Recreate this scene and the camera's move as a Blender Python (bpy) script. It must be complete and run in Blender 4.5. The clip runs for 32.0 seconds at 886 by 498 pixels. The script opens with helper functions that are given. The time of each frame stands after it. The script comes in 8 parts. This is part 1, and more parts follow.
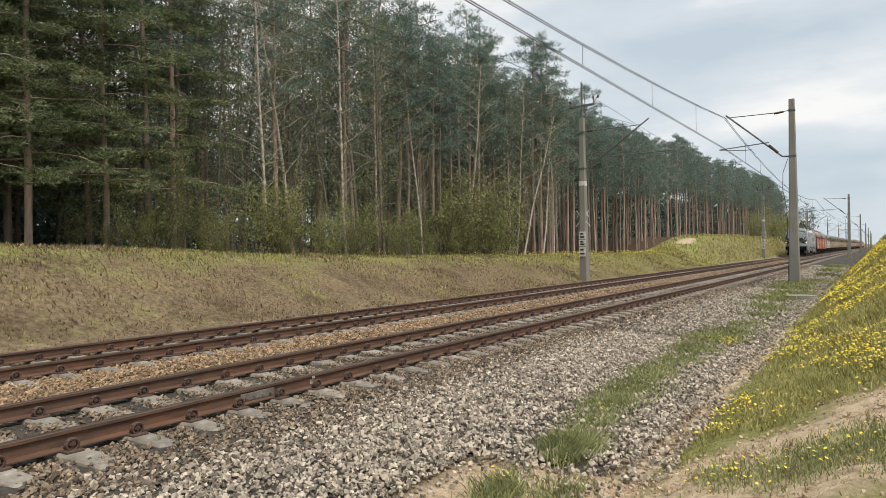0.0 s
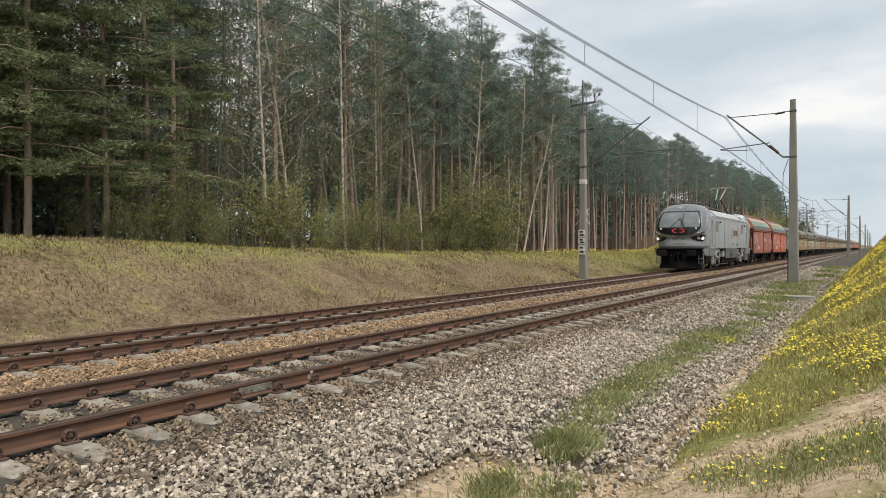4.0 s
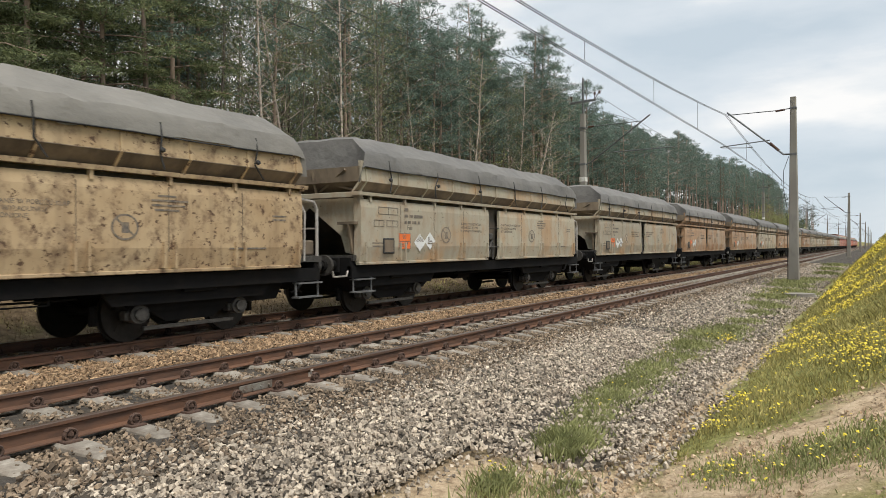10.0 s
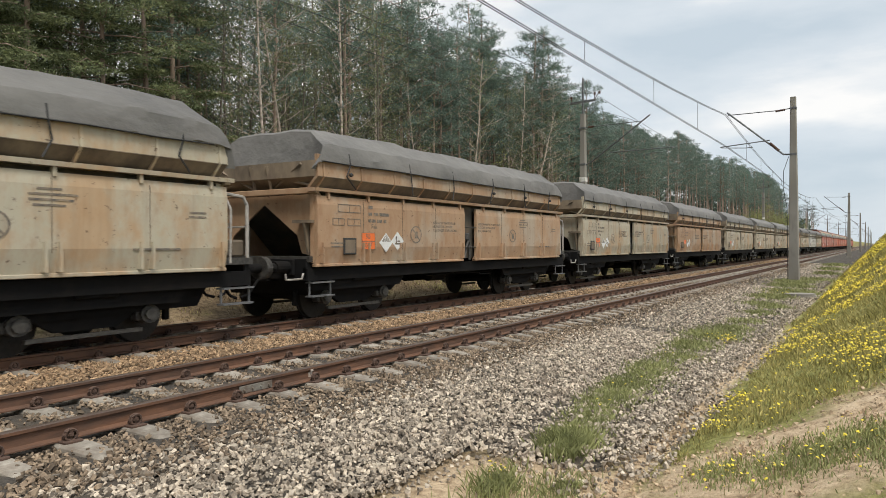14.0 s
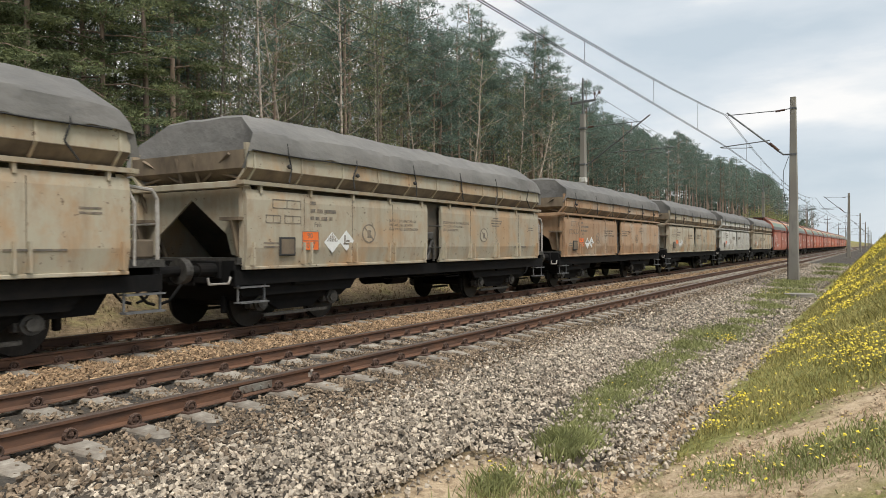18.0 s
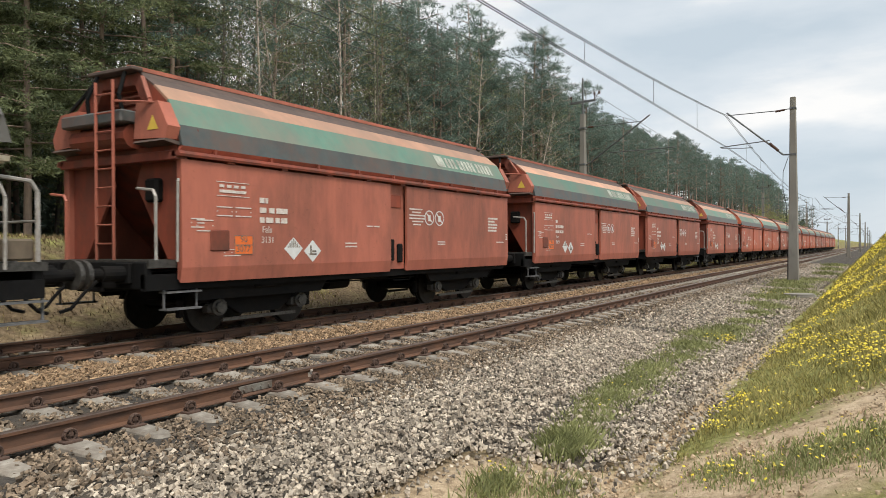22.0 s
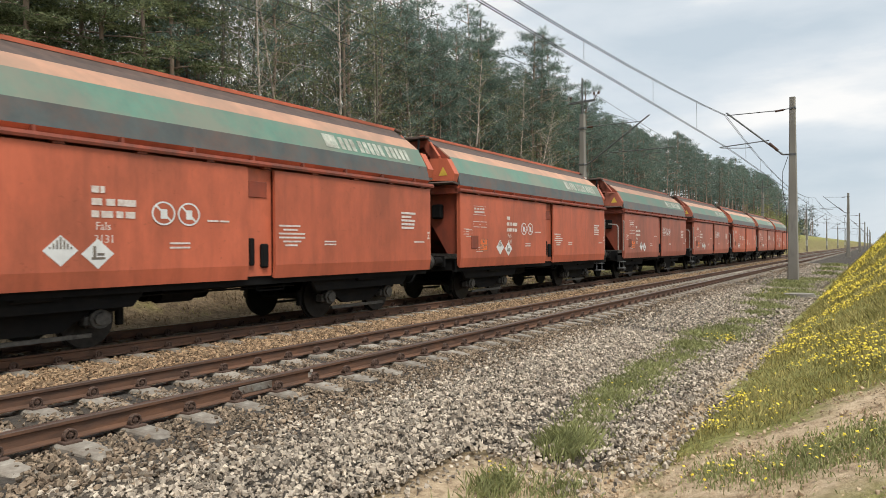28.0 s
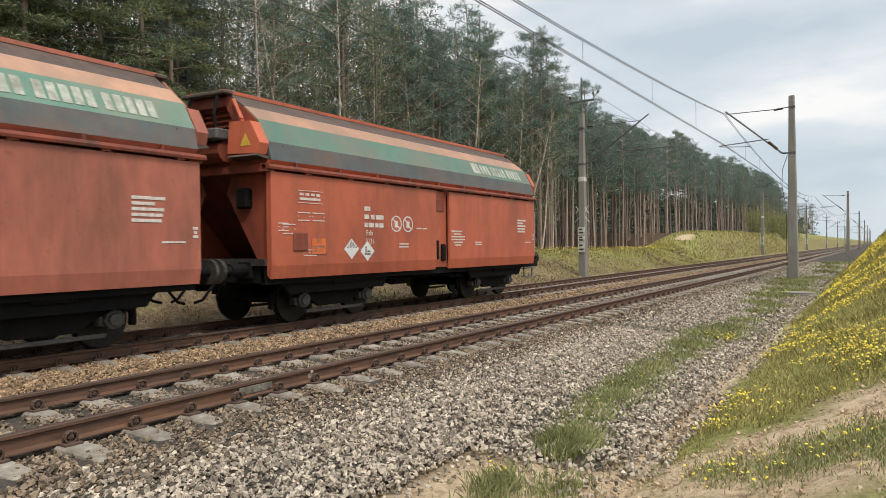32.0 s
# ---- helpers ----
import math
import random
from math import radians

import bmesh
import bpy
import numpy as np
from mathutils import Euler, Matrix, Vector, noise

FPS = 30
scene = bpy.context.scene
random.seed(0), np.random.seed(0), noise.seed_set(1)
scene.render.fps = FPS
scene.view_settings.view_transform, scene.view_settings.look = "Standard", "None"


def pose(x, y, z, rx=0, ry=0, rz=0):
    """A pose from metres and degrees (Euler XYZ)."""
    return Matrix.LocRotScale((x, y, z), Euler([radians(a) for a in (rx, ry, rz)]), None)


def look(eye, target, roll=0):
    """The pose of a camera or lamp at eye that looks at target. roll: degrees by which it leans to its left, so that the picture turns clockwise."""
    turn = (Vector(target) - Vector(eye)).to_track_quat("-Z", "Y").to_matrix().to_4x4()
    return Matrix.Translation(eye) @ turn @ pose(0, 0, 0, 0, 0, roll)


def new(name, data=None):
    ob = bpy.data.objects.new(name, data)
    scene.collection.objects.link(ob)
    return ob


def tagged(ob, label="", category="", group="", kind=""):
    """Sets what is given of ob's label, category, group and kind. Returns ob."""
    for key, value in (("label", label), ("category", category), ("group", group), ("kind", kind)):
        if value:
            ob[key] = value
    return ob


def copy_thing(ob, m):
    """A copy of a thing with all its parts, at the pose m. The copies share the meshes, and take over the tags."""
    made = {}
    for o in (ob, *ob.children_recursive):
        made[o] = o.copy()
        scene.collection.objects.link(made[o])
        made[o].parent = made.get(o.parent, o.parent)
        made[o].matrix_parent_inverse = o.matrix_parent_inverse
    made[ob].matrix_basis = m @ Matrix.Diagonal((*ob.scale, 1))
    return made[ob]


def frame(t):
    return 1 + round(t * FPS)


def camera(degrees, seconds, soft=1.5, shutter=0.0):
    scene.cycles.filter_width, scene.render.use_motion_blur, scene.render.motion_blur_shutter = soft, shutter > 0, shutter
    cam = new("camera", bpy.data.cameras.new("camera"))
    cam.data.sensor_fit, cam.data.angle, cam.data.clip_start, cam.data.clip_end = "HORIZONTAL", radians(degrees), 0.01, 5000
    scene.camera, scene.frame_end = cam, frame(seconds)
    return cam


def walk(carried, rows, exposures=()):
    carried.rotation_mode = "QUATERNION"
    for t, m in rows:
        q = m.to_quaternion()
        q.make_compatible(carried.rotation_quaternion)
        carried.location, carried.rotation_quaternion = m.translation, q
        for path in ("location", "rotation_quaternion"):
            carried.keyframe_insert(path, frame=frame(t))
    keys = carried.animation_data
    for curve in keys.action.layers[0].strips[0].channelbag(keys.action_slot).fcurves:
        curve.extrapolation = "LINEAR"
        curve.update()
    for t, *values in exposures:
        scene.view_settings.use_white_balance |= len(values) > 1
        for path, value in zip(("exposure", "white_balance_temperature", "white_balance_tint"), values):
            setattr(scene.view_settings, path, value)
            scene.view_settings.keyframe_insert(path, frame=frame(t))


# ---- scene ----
# Metres. Y runs along the tracks towards the distance, X to the right, z = 0 at the rail feet.
EYE = (5.704, -2.033, 1.548)
cam = camera(62.0, 32.0, soft=0.6, shutter=0.05)
walk(cam, [
    (0, look(EYE, (-9.558, 23.795, 1.688), -0.964)),
    (2.7, look(EYE, (-9.558, 23.795, 1.689), -0.960)),
    (3.1, look(EYE, (-9.559, 23.794, 1.697), -0.860)),
    (3.5, look(EYE, (-9.543, 23.804, 1.603), -0.395)),
    (5.5, look(EYE, (-9.537, 23.807, 1.467), -0.188)),
    (6, look(EYE, (-9.546, 23.802, 1.500), -0.169)),
    (6.5, look(EYE, (-9.562, 23.793, 1.461), -0.175)),
    (7, look(EYE, (-9.546, 23.802, 1.484), -0.148)),
    (8, look(EYE, (-9.552, 23.798, 1.462), -0.312)),
    (9, look(EYE, (-9.549, 23.800, 1.460), -0.359)),
    (12, look(EYE, (-9.543, 23.804, 1.455), -0.357)),
    (14.5, look(EYE, (-9.549, 23.800, 1.468), -0.380)),
    (17, look(EYE, (-9.548, 23.801, 1.467), -0.362)),
    (20, look(EYE, (-9.539, 23.806, 1.468), -0.361)),
    (23, look(EYE, (-9.538, 23.806, 1.469), -0.352)),
    (25.5, look(EYE, (-9.534, 23.809, 1.470), -0.391)),
    (28, look(EYE, (-9.529, 23.812, 1.475), -0.406)),
    (30, look(EYE, (-9.522, 23.816, 1.473), -0.407)),
    (31.6, look(EYE, (-9.516, 23.819, 1.480), -0.421)),
    (32, look(EYE, (-9.525, 23.814, 1.482), -0.675)),
], exposures=[(0, 0.0, 6550, 10), (5.5, 0.0, 6550, 10), (6.4, -0.05, 6550, 10), (7.2, -0.03, 6550, 10), (8.5, 0.04, 6550, 10), (20, 0.05, 6550, 10), (26, 0.06, 6550, 10), (32, 0.02, 6550, 10)])

# ---- sky and sun: an overcast spring day ----
SUN_EL, SUN_AZ = radians(57), radians(126)


def make_sky():
    w = bpy.data.worlds.new("sky")
    scene.world = w
    w.use_nodes = True
    nt = w.node_tree
    n, l = nt.nodes, nt.links
    n.clear()
    out = n.new("ShaderNodeOutputWorld")
    bg = n.new("ShaderNodeBackground")
    sky = n.new("ShaderNodeTexSky")
    sky.sky_type = "NISHITA"
    sky.sun_disc = False
    sky.sun_elevation, sky.sun_rotation = SUN_EL, SUN_AZ
    tc = n.new("ShaderNodeTexCoord")
    mp = n.new("ShaderNodeMapping")
    mp.inputs["Scale"].default_value = (1.0, 1.0, 3.6)
    mp.inputs["Location"].default_value = (3.1, 0.4, 0.2)
    big = n.new("ShaderNodeTexNoise")
    big.inputs["Scale"].default_value = 2.3
    big.inputs["Detail"].default_value = 9
    big.inputs["Roughness"].default_value = 0.52
    ramp = n.new("ShaderNodeValToRGB")
    e = ramp.color_ramp.elements
    e[0].position, e[0].color = 0.36, (0.58, 0.67, 0.745, 1)
    e[1].position, e[1].color = 0.62, (1.0, 0.995, 0.98, 1)
    m = e.new(0.50)
    m.color = (0.72, 0.785, 0.84, 1)
    mix = n.new("ShaderNodeMixRGB")
    mix.inputs[0].default_value = 0.93
    scale = n.new("ShaderNodeMixRGB")
    scale.blend_type = "MULTIPLY"
    scale.inputs[0].default_value = 1
    scale.inputs[2].default_value = (0.1, 0.1, 0.1, 1)
    l.new(tc.outputs["Generated"], mp.inputs[0])
    l.new(mp.outputs[0], big.inputs["Vector"])
    l.new(big.outputs["Fac"], ramp.inputs[0])
    l.new(sky.outputs[0], scale.inputs[1])
    l.new(scale.outputs[0], mix.inputs[1])
    l.new(ramp.outputs[0], mix.inputs[2])
    l.new(mix.outputs[0], bg.inputs[0])
    bg.inputs[1].default_value = 1.0
    l.new(bg.outputs[0], out.inputs[0])


make_sky()
sun_data = bpy.data.lights.new("sun", "SUN")
sun_data.energy, sun_data.angle, sun_data.color = 3.3, radians(20), (1.0, 0.95, 0.87)
sun = new("sun", sun_data)
# sun_rotation turns clockwise from +Y
sun.matrix_world = look((math.sin(SUN_AZ) * math.cos(SUN_EL) * 60, math.cos(SUN_AZ) * math.cos(SUN_EL) * 60, math.sin(SUN_EL) * 60), (0, 0, 0))

# ---- materials ----


def mat(name, a, b=None, rough=0.7, metal=0.0, scale=6.0, bump=0.15, dirt=None, dirt_amt=0.0, dirt_scale=1.2, island=0.0, rand=0.0,
        bscale=None, stretch=(1, 1, 1), spec=0.5, coord="Object", dist=0.01, dirt_pos=0.55):
    """Two-scale procedural surface: colours a to b by noise, dirt blotches, bump, an own tone for each island or object."""
    b = b or tuple(c * 0.72 for c in a)
    m = bpy.data.materials.new(name)
    m.use_nodes = True
    nt = m.node_tree
    n, l = nt.nodes, nt.links
    bs = n["Principled BSDF"]
    bs.inputs["Metallic"].default_value = metal
    bs.inputs["Specular IOR Level"].default_value = spec
    tc = n.new("ShaderNodeTexCoord")
    mp = n.new("ShaderNodeMapping")
    mp.inputs["Scale"].default_value = stretch
    l.new(tc.outputs[coord], mp.inputs[0])
    n1 = n.new("ShaderNodeTexNoise")
    n1.inputs["Scale"].default_value = scale
    n1.inputs["Detail"].default_value = 7
    n1.inputs["Roughness"].default_value = 0.62
    l.new(mp.outputs[0], n1.inputs["Vector"])
    r1 = n.new("ShaderNodeValToRGB")
    r1.color_ramp.elements[0].position, r1.color_ramp.elements[0].color = 0.33, (*b, 1)
    r1.color_ramp.elements[1].position, r1.color_ramp.elements[1].color = 0.67, (*a, 1)
    l.new(n1.outputs["Fac"], r1.inputs[0])
    col = r1.outputs[0]
    if dirt:
        n2 = n.new("ShaderNodeTexNoise")
        n2.inputs["Scale"].default_value = dirt_scale
        n2.inputs["Detail"].default_value = 10
        n2.inputs["Roughness"].default_value = 0.7
        l.new(mp.outputs[0], n2.inputs["Vector"])
        r2 = n.new("ShaderNodeMapRange")
        r2.inputs[1].default_value, r2.inputs[2].default_value = dirt_pos - 0.1, dirt_pos + 0.1
        r2.inputs[3].default_value, r2.inputs[4].default_value = 0.0, dirt_amt
        l.new(n2.outputs["Fac"], r2.inputs[0])
        mx = n.new("ShaderNodeMixRGB")
        l.new(r2.outputs[0], mx.inputs[0])
        l.new(col, mx.inputs[1])
        mx.inputs[2].default_value = (*dirt, 1)
        col = mx.outputs[0]
    for amount, node, socket in ((island, "ShaderNodeNewGeometry", "Random Per Island"), (rand, "ShaderNodeObjectInfo", "Random")):
        if amount:
            g = n.new(node)
            mr = n.new("ShaderNodeMapRange")
            mr.inputs[3].default_value, mr.inputs[4].default_value = 1 - amount, 1 + amount
            l.new(g.outputs[socket], mr.inputs[0])
            hv = n.new("ShaderNodeHueSaturation")
            l.new(mr.outputs[0], hv.inputs["Value"])
            l.new(col, hv.inputs["Color"])
            col = hv.outputs[0]
    l.new(col, bs.inputs["Base Color"])
    rr = n.new("ShaderNodeMapRange")
    rr.inputs[3].default_value, rr.inputs[4].default_value = max(0.05, rough - 0.12), min(1, rough + 0.1)
    l.new(n1.outputs["Fac"], rr.inputs[0])
    l.new(rr.outputs[0], bs.inputs["Roughness"])
    if bump:
        n3 = n.new("ShaderNodeTexNoise")
        n3.inputs["Scale"].default_value = bscale or scale * 5
        n3.inputs["Detail"].default_value = 5
        l.new(mp.outputs[0], n3.inputs["Vector"])
        bp = n.new("ShaderNodeBump")
        bp.inputs["Strength"].default_value = bump
        bp.inputs["Distance"].default_value = dist
        l.new(n3.outputs["Fac"], bp.inputs["Height"])
        l.new(bp.outputs[0], bs.inputs["Normal"])
    return m


M = {}
M["rail"] = mat("rail_rust", (0.165, 0.080, 0.044), (0.088, 0.045, 0.028), 0.8, 0.0, 14, 0.3, (0.055, 0.038, 0.03), 0.7, 2.5, stretch=(1, 0.25, 1))
M["railtop"] = mat("rail_head_worn", (0.16, 0.12, 0.10), (0.10, 0.07, 0.055), 0.42, 0.55, 20, 0.1, stretch=(1, 0.1, 1))
M["clip"] = mat("clip_rust", (0.115, 0.066, 0.046), (0.05, 0.03, 0.022), 0.85, 0.0, 40, 0.3)
M["sleeper"] = mat("concrete_sleeper", (0.345, 0.315, 0.265), (0.21, 0.186, 0.155), 0.92, 0, 9, 0.35, (0.13, 0.10, 0.075), 0.75, 3.0, rand=0.18, coord="Object")
M["stone"] = mat("granite_ballast", (0.54, 0.465, 0.37), (0.27, 0.228, 0.178), 0.9, 0, 16, 0.5, (0.11, 0.075, 0.05), 0.6, 5, island=0.62)
M["stone_piece"] = mat("granite_stone", (0.54, 0.465, 0.37), (0.27, 0.228, 0.178), 0.9, 0, 16, 0.5, (0.11, 0.075, 0.05), 0.6, 5, rand=0.45)
M["stone_far"] = mat("rusty_ballast", (0.42, 0.295, 0.175), (0.20, 0.128, 0.072), 0.9, 0, 16, 0.4, (0.11, 0.06, 0.034), 0.6, 5, island=0.6)
M["stone_track"] = mat("stained_ballast", (0.33, 0.252, 0.174), (0.128, 0.096, 0.066), 0.9, 0, 20, 0.3, (0.075, 0.046, 0.03), 0.6, 5, island=0.6)
# Both beds are near black: the shade between stones is put into their colour.
M["bed"] = mat("ballast_bed_gap_shade", (0.075, 0.064, 0.052), (0.02, 0.017, 0.014), 0.95, 0, 26, 1.0, (0.10, 0.075, 0.05), 0.5, 1.0, bscale=22, dist=0.04)
M["bed_far"] = mat("rusty_bed_gap_shade", (0.10, 0.065, 0.04), (0.025, 0.016, 0.01), 0.95, 0, 26, 1.0, (0.08, 0.045, 0.025), 0.5, 1.0, bscale=22, dist=0.04)
M["mast"] = mat("mast_concrete", (0.31, 0.295, 0.26), (0.205, 0.192, 0.17), 0.93, 0, 3, 0.3, (0.12, 0.095, 0.075), 0.5, 1.5, stretch=(1, 1, 0.35))
M["steel"] = mat("galvanised_steel", (0.20, 0.205, 0.21), (0.10, 0.10, 0.10), 0.6, 0.4, 8, 0.1)
M["wire"] = mat("wire_copper_dark", (0.05, 0.052, 0.055), (0.03, 0.03, 0.03), 0.6, 0.3, 5, 0)
M["porcelain"] = mat("porcelain", (0.10, 0.05, 0.03), (0.06, 0.03, 0.02), 0.25, 0, 5, 0)
M["bark"] = mat("pine_bark", (0.36, 0.27, 0.215), (0.16, 0.12, 0.098), 0.95, 0, 5, 0.8, (0.29, 0.19, 0.135), 0.5, 0.6, rand=0.4, stretch=(1, 1, 0.22))
M["bark_grey"] = mat("broadleaf_bark", (0.19, 0.163, 0.135), (0.085, 0.072, 0.06), 0.95, 0, 6, 0.7, rand=0.3, stretch=(1, 1, 0.25))
M["bark_birch"] = mat("birch_bark", (0.60, 0.52, 0.45), (0.38, 0.30, 0.25), 0.85, 0, 4, 0.4, (0.05, 0.045, 0.04), 0.8, 2.5, stretch=(1, 1, 2.2), dirt_pos=0.6)


def foliage(name, a, b, through_light=0.35, island=0.4, rand=0.2):
    """Thin leaves: light comes back from them and partly through them."""
    m = mat(name, a, b, 0.75, 0, 1.2, 0, island=island, rand=rand, spec=0.2)
    n, l = m.node_tree.nodes, m.node_tree.links
    bs = n["Principled BSDF"]
    tr, mx = n.new("ShaderNodeBsdfTranslucent"), n.new("ShaderNodeMixShader")
    mx.inputs[0].default_value = through_light
    l.new(bs.inputs["Base Color"].links[0].from_socket, tr.inputs[0])
    out = n["Material Output"]
    l.new(bs.outputs[0], mx.inputs[1])
    l.new(tr.outputs[0], mx.inputs[2])
    l.new(mx.outputs[0], out.inputs[0])
    return m


M["needle"] = foliage("pine_needles", (0.215, 0.285, 0.235), (0.11, 0.155, 0.13))
# Needles darkened for the deep wood: the shade among its trunks is in this colour.
M["thicket"] = foliage("thicket_shade_green", (0.12, 0.155, 0.118), (0.06, 0.08, 0.062))
M["leaf"] = foliage("spring_leaves", (0.27, 0.29, 0.155), (0.14, 0.16, 0.09), 0.45)
M["bush_leaf"] = foliage("bush_leaves", (0.36, 0.37, 0.15), (0.19, 0.205, 0.085), 0.45)
M["needle_edge"] = foliage("edge_pine_needles", (0.24, 0.265, 0.13), (0.095, 0.125, 0.07), island=0.55)
M["twig"] = mat("bare_twigs", (0.17, 0.14, 0.11), (0.09, 0.075, 0.058), 0.95, 0, 3, 0, rand=0.25)
M["grass"] = foliage("grass_blades", (0.47, 0.41, 0.17), (0.27, 0.25, 0.09), 0.35, 0.5, 0)
M["drygrass"] = mat("dry_grass", (0.29, 0.215, 0.13), (0.16, 0.118, 0.07), 0.9, 0, 0.9, 0, island=0.4, spec=0.2)
M["flower"] = mat("dandelion_petals", (0.80, 0.66, 0.09), (0.66, 0.51, 0.05), 0.7, 0, 8, 0, island=0.12, spec=0.2)

# ---- mesh helpers ----


def part(name, bm, material, parent=None, label="", smooth=False):
    me = bpy.data.meshes.new(name)
    bmesh.ops.recalc_face_normals(bm, faces=bm.faces)
    if smooth:
        for f in bm.faces:
            f.smooth = True
    bm.to_mesh(me)
    bm.free()
    for m in material if isinstance(material, (list, tuple)) else [material]:
        me.materials.append(m)
    ob = new(name, me)
    ob.parent = parent
    if label:
        ob["label"] = label
    return ob


def share(ob, name, parent, m, label=""):
    """Another object on the mesh of ob."""
    o = new(name, ob.data)
    o.parent = parent
    o.matrix_basis = m
    if label:
        o["label"] = label
    return o


def mesh_np(name, verts, faces, material, parent=None, smooth=False):
    """A mesh from arrays: verts (n, 3), faces (m, k)."""
    me = bpy.data.meshes.new(name)
    v = np.asarray(verts, np.float32)
    f = np.asarray(faces, np.int32)
    me.vertices.add(len(v))
    me.vertices.foreach_set("co", v.ravel())
    me.loops.add(f.size)
    me.loops.foreach_set("vertex_index", f.ravel())
    me.polygons.add(len(f))
    me.polygons.foreach_set("loop_start", np.arange(0, f.size, f.shape[1], dtype=np.int32))
    me.polygons.foreach_set("use_smooth", np.full(len(f), smooth))
    me.materials.append(material)
    me.update(calc_edges=True)
    ob = new(name, me)
    ob.parent = parent
    return ob


def box(bm, x0, x1, y0, y1, z0, z1, bevel=0.0):
    c = Matrix.LocRotScale(((x0 + x1) / 2, (y0 + y1) / 2, (z0 + z1) / 2), None, (abs(x1 - x0), abs(y1 - y0), abs(z1 - z0)))
    r = bmesh.ops.create_cube(bm, size=1, matrix=c)
    if bevel:
        es = {e for v in r["verts"] for e in v.link_edges}
        bmesh.ops.bevel(bm, geom=list(es), offset=bevel, segments=1, affect="EDGES")
    return bm


def rod(bm, p, q, r, seg=8, r2=None):
    """A straight round bar from p to q."""
    p, q = Vector(p), Vector(q)
    d = q - p
    m = Matrix.Translation((p + q) / 2) @ d.to_track_quat("Z", "Y").to_matrix().to_4x4()
    bmesh.ops.create_cone(bm, cap_ends=True, segments=seg, radius1=r, radius2=r if r2 is None else r2, depth=d.length, matrix=m)
    return bm


def tube(bm, pts, r, seg=6):
    for p, q in zip(pts, pts[1:]):
        rod(bm, p, q, r, seg)
    return bm


def extrude_y(bm, prof, y0, y1):
    """A closed outline of (x, z) drawn out from y0 to y1."""
    a = [bm.verts.new((x, y0, z)) for x, z in prof]
    b = [bm.verts.new((x, y1, z)) for x, z in prof]
    k = len(prof)
    for i in range(k):
        bm.faces.new((a[i], a[(i + 1) % k], b[(i + 1) % k], b[i]))
    bm.faces.new(a[::-1])
    bm.faces.new(b)
    return bm


def extrude_x(bm, prof, x0, x1):
    """A closed outline of (y, z) drawn out from x0 to x1."""
    a = [bm.verts.new((x0, y, z)) for y, z in prof]
    b = [bm.verts.new((x1, y, z)) for y, z in prof]
    k = len(prof)
    for i in range(k):
        bm.faces.new((a[i], a[(i + 1) % k], b[(i + 1) % k], b[i]))
    bm.faces.new(a[::-1])
    bm.faces.new(b)
    return bm


def loft(bm, rings, close=True, caps=True):
    """Skin through rings of equally many points."""
    vs = [[bm.verts.new(p) for p in r] for r in rings]
    k = len(rings[0])
    for a, b in zip(vs, vs[1:]):
        for i in range(k if close else k - 1):
            j = (i + 1) % k
            bm.faces.new((a[i], a[j], b[j], b[i]))
    if caps:
        bm.faces.new(vs[0][::-1])
        bm.faces.new(vs[-1])
    return bm


def thing(name, m, label, category, group=""):
    e = new(name)
    e.matrix_basis = m
    e.empty_display_size = 0.2
    return tagged(e, label, category, group)


# ---- the lie of the land ----
NX, FX = -0.83, -4.83  # middles of the near and the far track
RAIL = 0.16            # rail top


def smooth01(v):
    v = np.clip(v, 0, 1)
    return v * v * (3 - 2 * v)


def land(x, y):
    """Height of the ground."""
    x, y = np.asarray(x, float), np.asarray(y, float)
    # far side: foot, bank, wood floor
    top = np.interp(y, [-40, 3, 10, 16, 30, 50, 58, 70, 90, 110, 160, 260], [2.1, 2.0, 1.68, 1.48, 1.36, 1.25, 1.3, 3.1, 3.3, 3.3, 4.4, 4.4])
    foot = -0.06
    knee = np.interp(y, [-40, 0, 60, 72, 110, 150], [-11.6, -11.6, -12.3, -10.4, -10.6, -11.5])
    left = foot + (top - foot) * smooth01((x + 7.0) / (knee + 7.0)) ** 0.85 + np.clip(-14 - x, 0, 200) * 0.012
    # the middle, under the ballast
    mid = np.interp(x, [-6.9, -6.4, -5.9, -3.0, -2.3, 0.7, 1.3, 2.4, 4.1], [-0.10, -0.13, -0.14, -0.14, -0.13, -0.12, -0.14, -0.19, -0.24])
    # near side: path and flowery bank
    k = np.interp(y, [-30, -4, 6, 14, 30, 60, 400], [0.15, 0.2, 0.41, 0.70, 1.20, 1.12, 1.05])
    right = -0.24 + k * np.clip(x - 4.15, 0, 2.1) + 0.28 * k * np.clip(x - 6.25, 0, 2.5) + 0.01 * np.clip(x - 8.75, 0, 400)
    z = np.where(x < -6.9, left, np.where(x > 4.1, right, mid))
    return z


